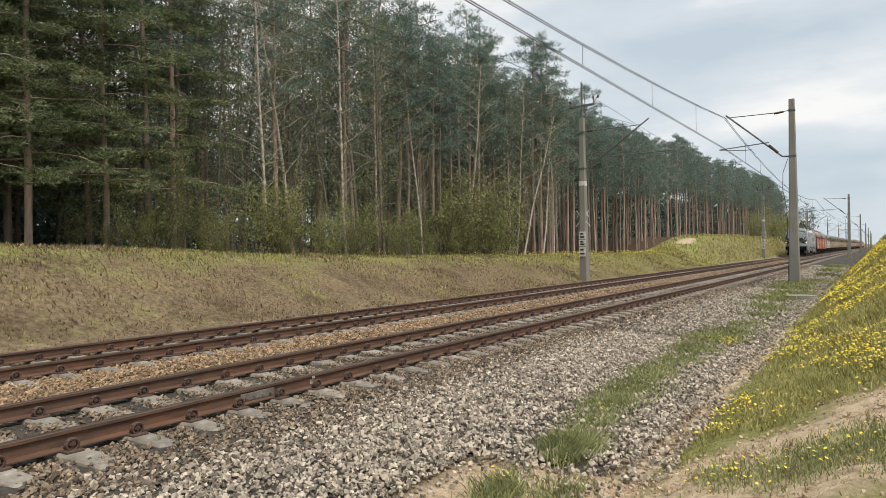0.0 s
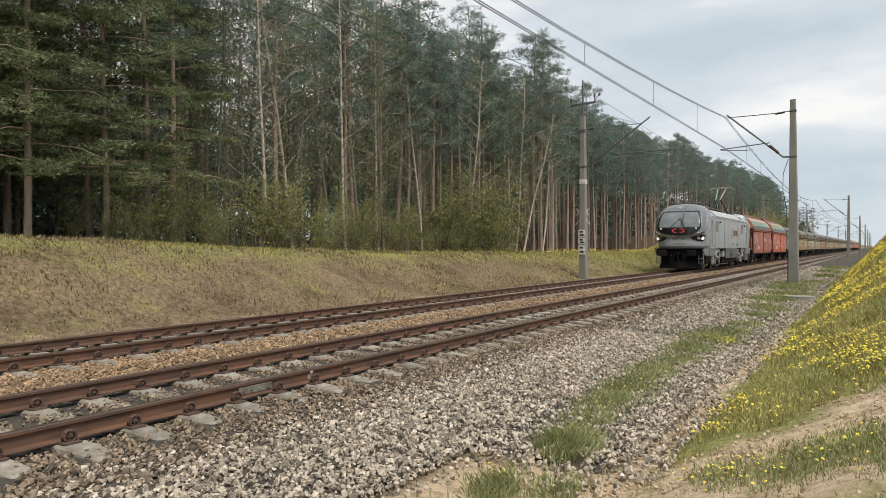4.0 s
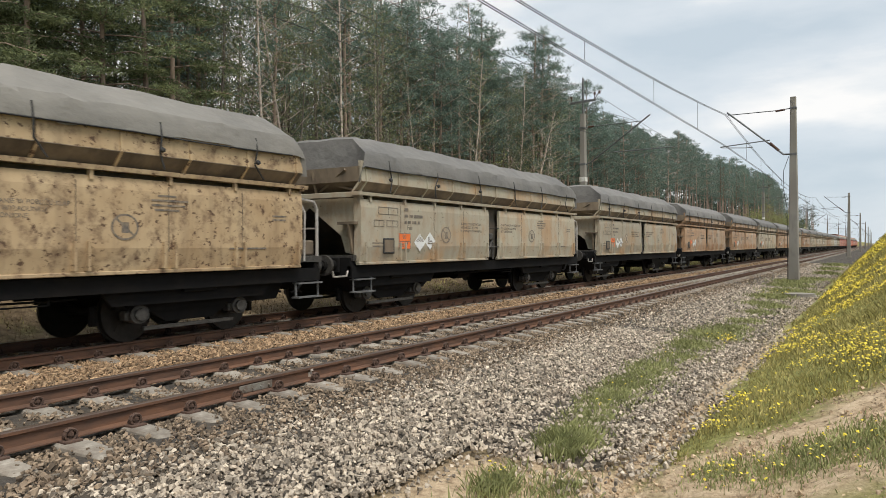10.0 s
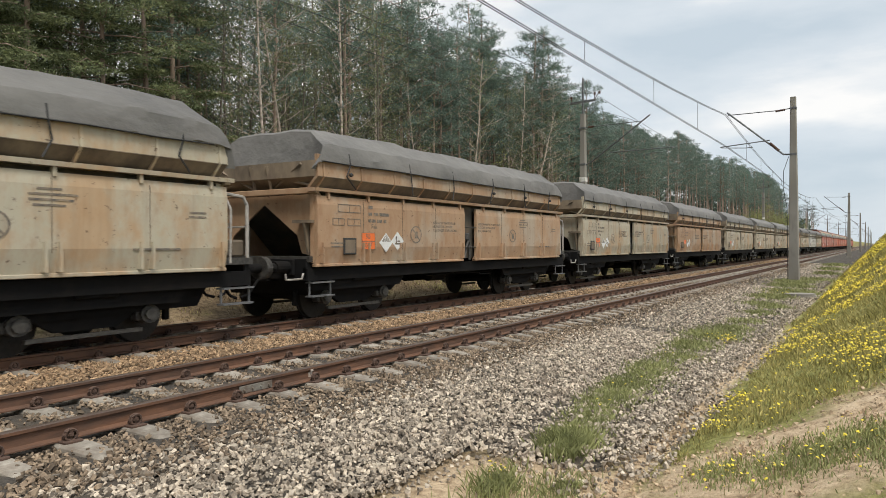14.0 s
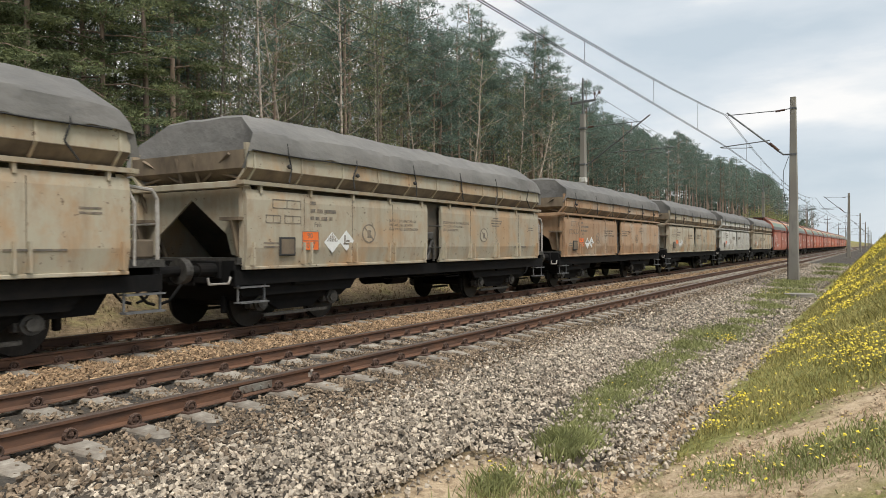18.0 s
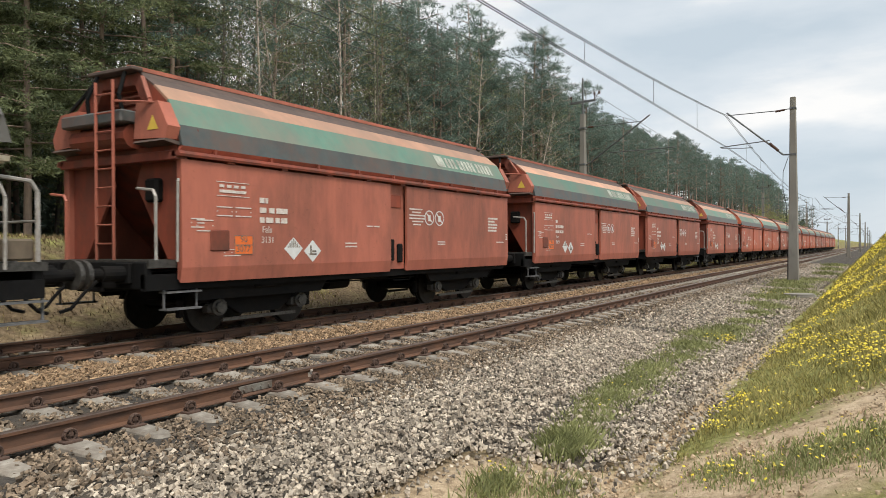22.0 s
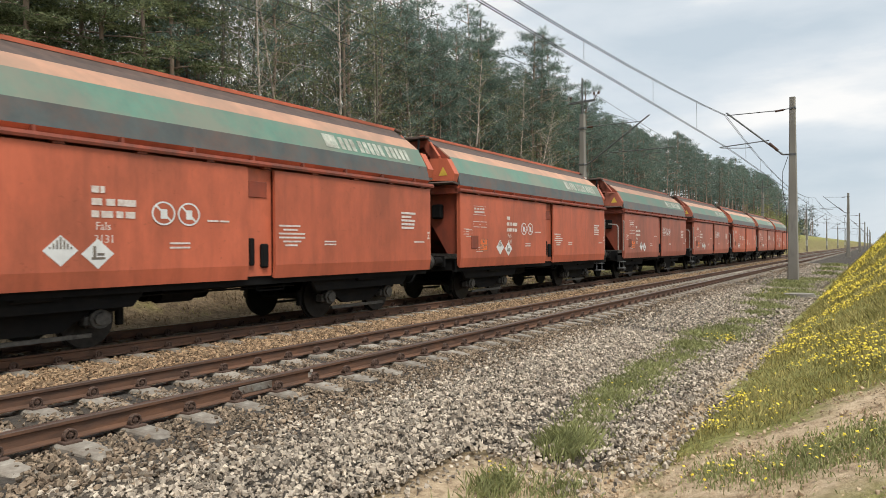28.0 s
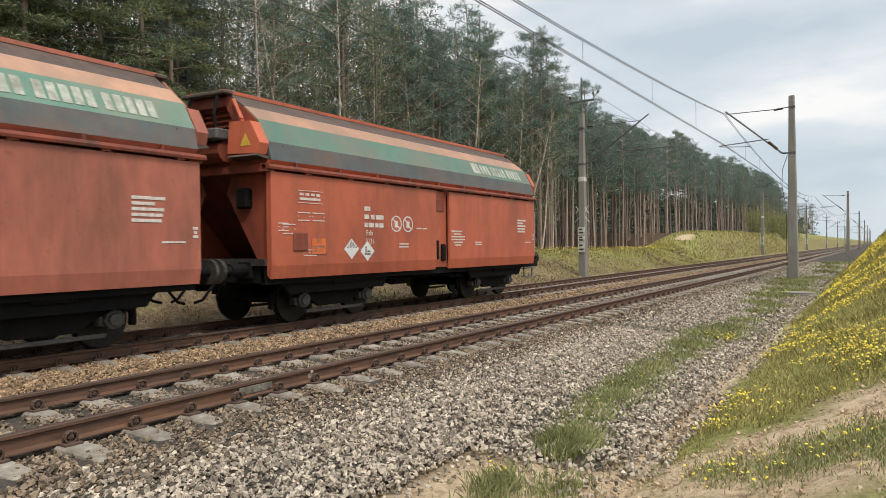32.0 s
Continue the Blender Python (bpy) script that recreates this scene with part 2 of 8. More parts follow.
# ---- ground sheet ----
def ground_material():
    m = bpy.data.materials.new("meadow_sand_and_litter")
    m.use_nodes = True
    nt = m.node_tree
    n, l = nt.nodes, nt.links
    bs = n["Principled BSDF"]
    bs.inputs["Roughness"].default_value = 0.95
    bs.inputs["Specular IOR Level"].default_value = 0.2
    tc = n.new("ShaderNodeTexCoord")
    at = n.new("ShaderNodeAttribute")
    at.attribute_name = "zone"
    sep = n.new("ShaderNodeSeparateColor")
    l.new(at.outputs["Color"], sep.inputs[0])

    def tex(scale, detail=8, rough=0.65):
        t = n.new("ShaderNodeTexNoise")
        t.inputs["Scale"].default_value, t.inputs["Detail"].default_value, t.inputs["Roughness"].default_value = scale, detail, rough
        l.new(tc.outputs["Object"], t.inputs["Vector"])
        return t.outputs["Fac"]

    def ramp(fac, *stops):
        r = n.new("ShaderNodeValToRGB")
        e = r.color_ramp.elements
        e[0].position, e[0].color = stops[0][0], (*stops[0][1], 1)
        e[1].position, e[1].color = stops[-1][0], (*stops[-1][1], 1)
        for p, c in stops[1:-1]:
            e.new(p).color = (*c, 1)
        l.new(fac, r.inputs[0])
        return r.outputs[0]

    fine, mid = tex(9), tex(1.1)
    dry = ramp(fine, (0.3, (0.085, 0.06, 0.038)), (0.5, (0.20, 0.148, 0.09)), (0.7, (0.32, 0.24, 0.155)))
    green = ramp(fine, (0.3, (0.12, 0.125, 0.04)), (0.52, (0.26, 0.255, 0.085)), (0.72, (0.38, 0.36, 0.14)))
    sand = ramp(tex(7, 9, 0.75), (0.36, (0.30, 0.215, 0.135)), (0.48, (0.52, 0.395, 0.26)), (0.62, (0.66, 0.52, 0.36)))
    soil = ramp(tex(0.45, 6, 0.7), (0.36, (0.62, 0.60, 0.58)), (0.52, (1, 1, 1)), (0.66, (1.12, 1.14, 1.0)))
    mul = n.new("ShaderNodeMixRGB")
    mul.blend_type = "MULTIPLY"
    mul.inputs[0].default_value = 1.0
    l.new(dry, mul.inputs[1])
    l.new(soil, mul.inputs[2])
    dry = mul.outputs[0]
    litter = ramp(fine, (0.3, (0.045, 0.03, 0.018)), (0.7, (0.13, 0.085, 0.05)))

    def edge(socket, amount=0.9):
        """Zone weight broken up by noise."""
        a = n.new("ShaderNodeMath")
        a.operation = "MULTIPLY_ADD"
        a.inputs[1].default_value, a.inputs[2].default_value = amount, -amount / 2
        l.new(mid, a.inputs[0])
        b = n.new("ShaderNodeMath")
        l.new(a.outputs[0], b.inputs[0])
        l.new(socket, b.inputs[1])
        r = n.new("ShaderNodeMapRange")
        r.inputs[1].default_value, r.inputs[2].default_value = 0.35, 0.65
        l.new(b.outputs[0], r.inputs[0])
        return r.outputs[0]

    col = dry
    for w, c in ((edge(sep.outputs[1]), green), (edge(sep.outputs[2], 0.5), litter), (edge(sep.outputs[0], 0.7), sand)):
        mx = n.new("ShaderNodeMixRGB")
        l.new(w, mx.inputs[0])
        l.new(col, mx.inputs[1])
        l.new(c, mx.inputs[2])
        col = mx.outputs[0]
    l.new(col, bs.inputs["Base Color"])
    bp = n.new("ShaderNodeBump")
    bp.inputs["Strength"].default_value, bp.inputs["Distance"].default_value = 0.8, 0.05
    l.new(tex(28, 6, 0.7), bp.inputs["Height"])
    l.new(bp.outputs[0], bs.inputs["Normal"])
    return m


def sand_weight(x, y):
    """Bare sand: the worn patch by the path, the path's edge, the top of the far mound."""
    patch = np.clip(1.35 - np.hypot((x - 5.1) / 1.0, (y - 2.6) / 0.9), 0, 1)
    patch = np.maximum(patch, np.clip(1.35 - np.hypot((x - 6.2) / 1.1, (y - 4.1) / 0.85), 0, 1))
    patch = np.maximum(patch, np.clip(1.35 - np.hypot((x - 5.3) / 0.8, (y - 3.3) / 0.6), 0, 1))
    path = np.clip(0.9 - np.abs(x - 4.02) / 0.35, 0, 1) * np.interp(y, [-20, 8, 14, 40], [1.0, 0.95, 0.5, 0.1])
    lower = np.clip(1.4 - np.hypot((x - 3.7) / 1.1, (y - 1.6) / 1.25), 0, 1) * 0.95
    mound = np.clip(1.05 - np.hypot((x + 11.6) / 1.7, (y - 66) / 4.5), 0, 1)
    shoulder = np.clip(1 - np.abs(x + 7.1) / 0.9, 0, 1) * 0.45
    return np.clip(np.maximum.reduce([patch, path, lower, mound, shoulder]), 0, 1)


def make_ground():
    xs = np.concatenate([[-1500, -700, -300, -150, -90, -60], np.arange(-45, -14, 1.2), np.arange(-14, 3.6, 0.22), np.arange(3.7, 7.6, 0.12), np.arange(7.7, 9, 0.25), np.arange(9, 30, 2.0), [40, 70, 130, 300, 700, 1500]])
    ys = np.concatenate([[-1200, -400, -150, -60, -30, -15], np.arange(-8, 0.5, 0.25), np.arange(0.6, 6.6, 0.13), np.arange(6.8, 22, 0.25), np.arange(22, 60, 0.8), np.arange(60, 170, 2.5), np.arange(170, 400, 15), [450, 600, 900, 1500, 2500]])
    X, Y = np.meshgrid(xs, ys)
    Z = land(X, Y)
    wob = np.array([noise.noise((a * 0.55, b * 0.55, 1.7)) * 0.6 + noise.noise((a * 1.9, b * 1.9, 4.1)) * 0.4 for a, b in zip(X.ravel(), Y.ravel())]).reshape(X.shape)
    rough = np.where((X > -6.9) & (X < 4.0), 0.015, np.where(np.abs(X) < 60, 0.09, 0.0))
    s = sand_weight(X, Y)
    fine = np.array([noise.noise((a * 5.1, b * 5.1, 2.2)) + 0.6 * noise.noise((a * 11, b * 11, 5.2)) for a, b in zip(X.ravel(), Y.ravel())]).reshape(X.shape)
    Z = Z + wob * rough + np.where((X > 3.7) & (X < 9), fine * 0.05 * np.clip(s * 1.5, 0, 1), 0)
    nx = len(xs)
    i = np.arange(len(ys) - 1)[:, None] * nx + np.arange(nx - 1)[None]
    faces = np.stack([i, i + 1, i + 1 + nx, i + nx], -1).reshape(-1, 4)
    ob = mesh_np("ground", np.stack([X, Y, Z], -1).reshape(-1, 3), faces, ground_material(), smooth=True)
    g = np.where(X > 3.9, 0.85, np.where(X < -6.9, np.interp(X, [-16, -12.5, -11, -9.5, -7], [0.5, 0.78, 0.6, 0.34, 0.30]) + np.interp(Y, [0, 22, 34, 60, 66, 120], [0, 0, 0.16, 0.3, 0.16, 0.16]), 0.35))
    f = np.clip((-13.2 - X) / 1.2, 0, 1) * (X > -80)
    col = np.stack([s, g, f, np.ones_like(s)], -1).reshape(-1, 4).astype(np.float32)
    a = ob.data.color_attributes.new("zone", "FLOAT_COLOR", "POINT")
    a.data.foreach_set("color", col.ravel())
    return tagged(ob, "grassy sandy ground with banks beside the railway", "ground", kind="structure")


make_ground()

# ---- ballast beds ----


def make_bed(name, x0, x1, material, label):
    xs = np.arange(x0, x1 + 0.01, 0.2)
    ys = np.concatenate([[-60, -30, -12], np.arange(-5, 40, 0.3), np.arange(40, 120, 3), [150, 250, 400, 600, 900]])
    X, Y = np.meshgrid(xs, ys)
    edge = np.minimum(X - x0, x1 - X)
    Z = land(X, Y) + np.clip(edge / 0.4, 0, 1) * 0.055 - 0.02 * (edge < 0.1)
    Z += np.where((edge > 0.1), np.array([noise.noise((a * 2.3, b * 2.3, 0.3)) * 0.022 for a, b in zip(X.ravel(), Y.ravel())]).reshape(X.shape), 0)
    Z = Z - 0.3 * np.clip((X - 2.6) / 0.3, 0, 1) * np.clip((2.6 - Y) / 0.5, 0, 1)
    k = len(xs)
    i = np.arange(len(ys) - 1)[:, None] * k + np.arange(k - 1)[None]
    ob = mesh_np(name, np.stack([X, Y, Z], -1).reshape(-1, 3), np.stack([i, i + 1, i + 1 + k, i + k], -1).reshape(-1, 4), material, smooth=True)
    return tagged(ob, label, "ballast", kind="structure")


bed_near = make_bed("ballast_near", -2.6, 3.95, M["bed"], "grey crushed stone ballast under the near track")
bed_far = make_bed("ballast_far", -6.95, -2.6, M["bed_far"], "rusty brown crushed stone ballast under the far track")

# ---- tracks ----
SP = 0.55  # sleeper spacing


def rail_profile(x):
    """Outline of a flat-bottom rail at x."""
    r = RAIL
    return [(x - 0.07, -0.012), (x + 0.07, -0.012), (x + 0.07, 0.0), (x + 0.014, 0.02), (x + 0.010, r - 0.05), (x + 0.036, r - 0.036), (x + 0.037, r - 0.008),
            (x + 0.029, r - 0.001), (x - 0.029, r - 0.001), (x - 0.037, r - 0.008), (x - 0.036, r - 0.036), (x - 0.010, r - 0.05), (x - 0.014, 0.02), (x - 0.07, 0.0)]


def sleeper_mesh(bm):
    """Prestressed concrete sleeper: raised rail seats, lower slim middle, sloped ends."""
    rings = []
    for x, w, t in ((-1.42, 0.08, -0.085), (-1.36, 0.10, -0.05), (-1.02, 0.11, -0.022), (-0.55, 0.105, -0.02), (-0.35, 0.09, -0.05), (0.35, 0.09, -0.05),
                    (0.55, 0.105, -0.02), (1.02, 0.11, -0.022), (1.36, 0.10, -0.05), (1.42, 0.08, -0.085)):
        rings.append([(x, -w - 0.03, t - 0.16), (x, -w, t - 0.02), (x, -w + 0.02, t), (x, w - 0.02, t), (x, w, t - 0.02), (x, w + 0.03, t - 0.16)])
    return loft(bm, rings)


def clip_mesh(bm):
    """Spring clip with its bolt on a ribbed plate, on the +x side of a rail."""
    box(bm, 0.05, 0.16, -0.07, 0.07, -0.02, 0.0, 0.004)
    rod(bm, (0.105, 0, 0), (0.105, 0, 0.062), 0.016, 8)
    rod(bm, (0.105, 0, 0.03), (0.105, 0, 0.05), 0.028, 6)
    for s in (-1, 1):
        pts = [(0.105 + s * 0.012, 0.046 * math.cos(a), 0.036 + 0.042 * math.sin(a)) for a in np.linspace(0, 6.283, 11)]
        tube(bm, pts, 0.010, 5)
    rod(bm, (0.075, -0.045, 0.016), (0.075, 0.045, 0.016), 0.011, 6)
    return bm


def make_track(name, cx, label, phase, sleepers_to):
    t = thing(name, pose(cx, 0, 0), label, "track")
    t["kind"] = "structure"
    for s, side in ((0.75, "rail"), (-0.75, "rail")):
        bm = extrude_y(bmesh.new(), rail_profile(s), -40, 900)
        part(side, bm, [M["rail"], M["railtop"]], t)
        ob = t.children[-1]
        for p in ob.data.polygons:
            if p.normal.z > 0.5 and p.center.z > 0.1:
                p.material_index = 1
    first = part("sleeper", sleeper_mesh(bmesh.new()), M["sleeper"], t)
    first.location = (0, phase, 0)
    clip0 = None
    rng = random.Random(5)
    n = int(sleepers_to / SP)
    for i in range(-4, n):
        m = pose(rng.uniform(-0.012, 0.012), phase + i * SP, 0, 0, 0, rng.uniform(-0.35, 0.35))
        if i:
            share(first, "sleeper", t, m)
        if i < 36:
            for s in (0.75, -0.75):
                for turn in (0, 180):
                    mm = pose(s, phase + i * SP, 0, 0, 0, turn + rng.uniform(-4, 4)) @ Matrix.Scale(1.2, 4)
                    if clip0 is None:
                        clip0 = part("rail_clip", clip_mesh(bmesh.new()), M["clip"], t)
                        clip0.matrix_basis = mm
                    else:
                        share(clip0, "rail_clip", t, mm)
    # the sleepers and clips of the distance
    bm = bmesh.new()
    for i in range(n, int(320 / SP)):
        y = phase + i * SP
        box(bm, -1.38, 1.38, y - 0.12, y + 0.12, -0.14, -0.03)
    tagged(part("distant_sleepers", bm, M["sleeper"], t), kind="stuff")
    bm = bmesh.new()
    for i in range(36, 130):
        for s in (0.75, -0.75):
            y = phase + i * SP
            box(bm, s + 0.06, s + 0.15, y - 0.05, y + 0.05, -0.02, 0.05)
    tagged(part("distant_clips", bm, M["clip"], t), kind="stuff")
    return t


track_near = make_track("track_near", NX, "near railway track, rusty rails on grey concrete sleepers", 0.0, 66)
track_far = make_track("track_far", FX, "far railway track, brown rusty rails on concrete sleepers", 0.2, 44)
# rail joint with its fishplate on the near rail, and the pale paint mark
bm = box(bmesh.new(), 0.013, 0.032, -0.22, 0.22, 0.018, 0.108, 0.006)
for i in range(4):
    rod(bm, (0.03, -0.165 + i * 0.11, 0.06), (0.05, -0.165 + i * 0.11, 0.06), 0.012, 6)
fish = part("fishplate", bm, mat("fishplate_grey", (0.27, 0.265, 0.235), (0.15, 0.135, 0.11), 0.7, 0.2, 12, 0.2, (0.10, 0.05, 0.03), 0.6, 4), track_near)
fish.location = (0.75, 1.97, 0)
paint = mat("pale_paint", (0.55, 0.50, 0.45), (0.30, 0.22, 0.16), 0.8, 0, 30, 0.1)
bm = box(bmesh.new(), 0.038, 0.0405, -0.022, 0.022, 0.10, 0.132)
box(bm, 0.0105, 0.0135, -0.03, 0.03, 0.03, 0.092)
mark = part("paint_mark", bm, paint, track_near)
mark.location = (0.75, 2.78, 0)


# ---- ballast stones ----
def stones_np(pts, size, seed, blocky=True):
    """Angular stones at pts, each a jittered block, or a rounder lump for the nearest."""
    rng = np.random.default_rng(seed)
    if blocky:
        base = np.array([(x, y, z) for x in (-1, 1) for y in (-1, 1) for z in (-1, 1)], float) * 0.62
        face = np.array([(0, 1, 3, 2), (4, 6, 7, 5), (0, 4, 5, 1), (2, 3, 7, 6), (0, 2, 6, 4), (1, 5, 7, 3)])
    else:
        g = (1 + 5 ** 0.5) / 2
        base = np.array([(-1, g, 0), (1, g, 0), (-1, -g, 0), (1, -g, 0), (0, -1, g), (0, 1, g), (0, -1, -g), (0, 1, -g), (g, 0, -1), (g, 0, 1), (-g, 0, -1), (-g, 0, 1)]) / 1.9
        face = np.array([(0, 11, 5), (0, 5, 1), (0, 1, 7), (0, 7, 10), (0, 10, 11), (1, 5, 9), (5, 11, 4), (11, 10, 2), (10, 7, 6), (7, 1, 8),
                         (3, 9, 4), (3, 4, 2), (3, 2, 6), (3, 6, 8), (3, 8, 9), (4, 9, 5), (2, 4, 11), (6, 2, 10), (8, 6, 7), (9, 8, 1)])
    n, k = len(pts), len(base)
    v = base[None] * rng.uniform(0.68, 1.2, (n, k, 1)) + rng.normal(0, 0.17 if blocky else 0.12, (n, k, 3))
    v = v * (rng.uniform(0.5, 1.45, (n, 1, 3)) * size[:, None, None])
    a, b, c = (rng.uniform(0, 6.283, n) for _ in range(3))
    ca, sa, cb, sb, cc, sc = np.cos(a), np.sin(a), np.cos(b), np.sin(b), np.cos(c), np.sin(c)
    R = np.stack([np.stack([ca * cb, ca * sb * sc - sa * cc, ca * sb * cc + sa * sc], -1), np.stack([sa * cb, sa * sb * sc + ca * cc, sa * sb * cc - ca * sc], -1),
                  np.stack([-sb, cb * sc, cb * cc], -1)], 1)
    v = np.einsum("nij,nkj->nki", R, v) + pts[:, None]
    f = (face[None] + np.arange(n)[:, None, None] * k).reshape(-1, face.shape[1])
    return v.reshape(-1, 3), f


def scatter(x0, x1, y0, y1, density, rng, cx=None, phase=0.0):
    """Places on a ballast bed, clear of the rails and mostly of the sleepers of the track at cx."""
    n = int((x1 - x0) * (y1 - y0) * density)
    x, y = rng.uniform(x0, x1, n), rng.uniform(y0, y1, n)
    keep = np.ones(n, bool)
    if cx is not None:
        u = np.abs(x - cx)
        keep &= np.abs(u - 0.75) > 0.1
        on = (u < 1.45) & (np.abs((y - phase + SP / 2) % SP - SP / 2) < 0.10)
        keep &= ~(on & (rng.random(n) > 0.09))
    x, y = x[keep], y[keep]
    z = land(x, y) + 0.055 + rng.uniform(-0.008, 0.032, len(x))
    return np.stack([x, y, z], -1)


def make_stones():
    rng = np.random.default_rng(11)
    near = [scatter(-1.55, 1.2, -0.8, 10, 900, rng, NX), scatter(1.2, 2.75, -0.3, 10, 1080, rng), scatter(2.75, 3.35, 2.2, 10, 520, rng), scatter(2.6, 3.0, 0.6, 2.4, 170, rng) - np.array([0, 0, 0.05]), scatter(3.3, 4.0, 2.75, 10, 850, rng), scatter(3.2, 4.1, 1.9, 2.8, 220, rng) - np.array([0, 0, 0.03]), scatter(3.95, 4.3, 2.6, 12, 260, rng) - np.array([0, 0, 0.035]),
            scatter(-1.55, 1.2, 10, 26, 260, rng, NX), scatter(1.2, 2.7, 10, 26, 260, rng), scatter(2.7, 4.05, 10, 26, 220, rng),
            scatter(-1.55, 3.8, 26, 60, 60, rng, NX)]
    pts = np.concatenate(near)
    size = rng.uniform(0.013, 0.0245, len(pts)) * np.where(rng.random(len(pts)) < 0.1, 1.35, 1) * np.interp(pts[:, 1], [0, 10, 11, 26, 60], [1, 1.05, 1.3, 1.5, 2.3])
    inner = pts[:, 0] + rng.uniform(-0.5, 0.3, len(pts)) < 0.95
    for mask, blocky, stone in ((~inner, True, "stone"), (inner, True, "stone_track")):
        v, f = stones_np(pts[mask], size[mask], 3, blocky)
        tagged(mesh_np("ballast_stones", v, f, M[stone], bed_near), kind="stuff")
    far = [scatter(-3.95, -1.75, 0, 13, 600, rng), scatter(-5.55, -3.3, 0, 11, 260, rng, FX, 0.2), scatter(-3.95, -1.75, 13, 34, 240, rng), scatter(-3.95, -1.75, 34, 80, 50, rng), scatter(-6.6, -5.6, 0, 12, 200, rng), scatter(-4.0, -3.3, 0, 14, 420, rng)]
    pts = np.concatenate(far)
    size = rng.uniform(0.018, 0.035, len(pts)) * np.interp(pts[:, 1], [0, 13, 14, 34, 80], [1, 1.05, 1.3, 1.5, 2.3])
    v, f = stones_np(pts, size, 4)
    tagged(mesh_np("ballast_stones", v, f, M["stone_far"], bed_far), kind="stuff")
    # single stones nearest to the path
    kinds = []
    for k in range(6):
        v, f = stones_np(np.zeros((1, 3)), np.array([0.029]), 50 + k)
        kinds.append(v)
    protos = []
    for k in range(6):
        me = bpy.data.meshes.new("stone")
        me.from_pydata([tuple(q) for q in kinds[k]], [], [tuple(q) for q in f])
        me.materials.append(M["stone_piece"])
        protos.append(me)
    pts = np.concatenate([scatter(1.4, 2.7, 0.6, 3.6, 44, rng), scatter(3.1, 3.9, 2.2, 5.0, 40, rng)])[:250]
    for i, p in enumerate(pts):
        o = new("stone", protos[i % 6])
        o.parent = bed_near
        o.matrix_basis = Matrix.LocRotScale(p + np.array([0, 0, 0.02]), Euler(rng.uniform(0, 6, 3)), Vector((1, 1, 1)) * rng.uniform(0.7, 1.25))


make_stones()


def make_clods():
    """Loose sand clods and small pebbles on the worn ground by the path."""
    rng = np.random.default_rng(41)
    n = 11000
    x, y = rng.uniform(3.5, 7.2, n), rng.uniform(0.9, 5.4, n)
    keep = sand_weight(x, y) + rng.uniform(-0.2, 0.2, n) > 0.42
    x, y = x[keep], y[keep]
    p = np.stack([x, y, land(x, y) + 0.004], -1)
    v, f = stones_np(p, 0.005 + 0.016 * rng.random(len(p)) ** 3, 6)
    tagged(mesh_np("sand_clods", v, f, mat("sand_clod", (0.50, 0.385, 0.26), (0.33, 0.24, 0.15), 0.95, 0, 18, 0.3, island=0.3)), "loose sandy clods on the bare path edge", "sand", kind="stuff")


make_clods()


# ---- grass, flowers ----
def blades(pts, height, width, rng, lean=0.5):
    """One bent blade (two triangles joined) at each point."""
    n = len(pts)
    a = rng.uniform(0, 6.283, n)
    d = np.stack([np.cos(a), np.sin(a), np.zeros(n)], -1)
    s = np.stack([-np.sin(a), np.cos(a), np.zeros(n)], -1)
    h = height[:, None] * rng.uniform(0.6, 1.3, (n, 1))
    w = width * rng.uniform(0.6, 1.3, (n, 1))
    l = rng.uniform(0, lean, (n, 1)) * h
    up = np.array([[0, 0, 1.0]])
    v = np.stack([pts - s * w, pts + s * w, pts + up * h * 0.6 + d * l * 0.4 + s * w * 0.7, pts + up * h + d * l], 1)
    i = np.arange(n)[:, None] * 4
    return v.reshape(-1, 3), np.concatenate([i + [[0, 1, 2]], i + [[0, 2, 3]]])


def patchy(x, y, scale, seed):
    return np.array([noise.noise((a * scale, b * scale, seed)) for a, b in zip(x, y)])


def on_land(x, y):
    return np.stack([x, y, land(x, y) - 0.01], -1)


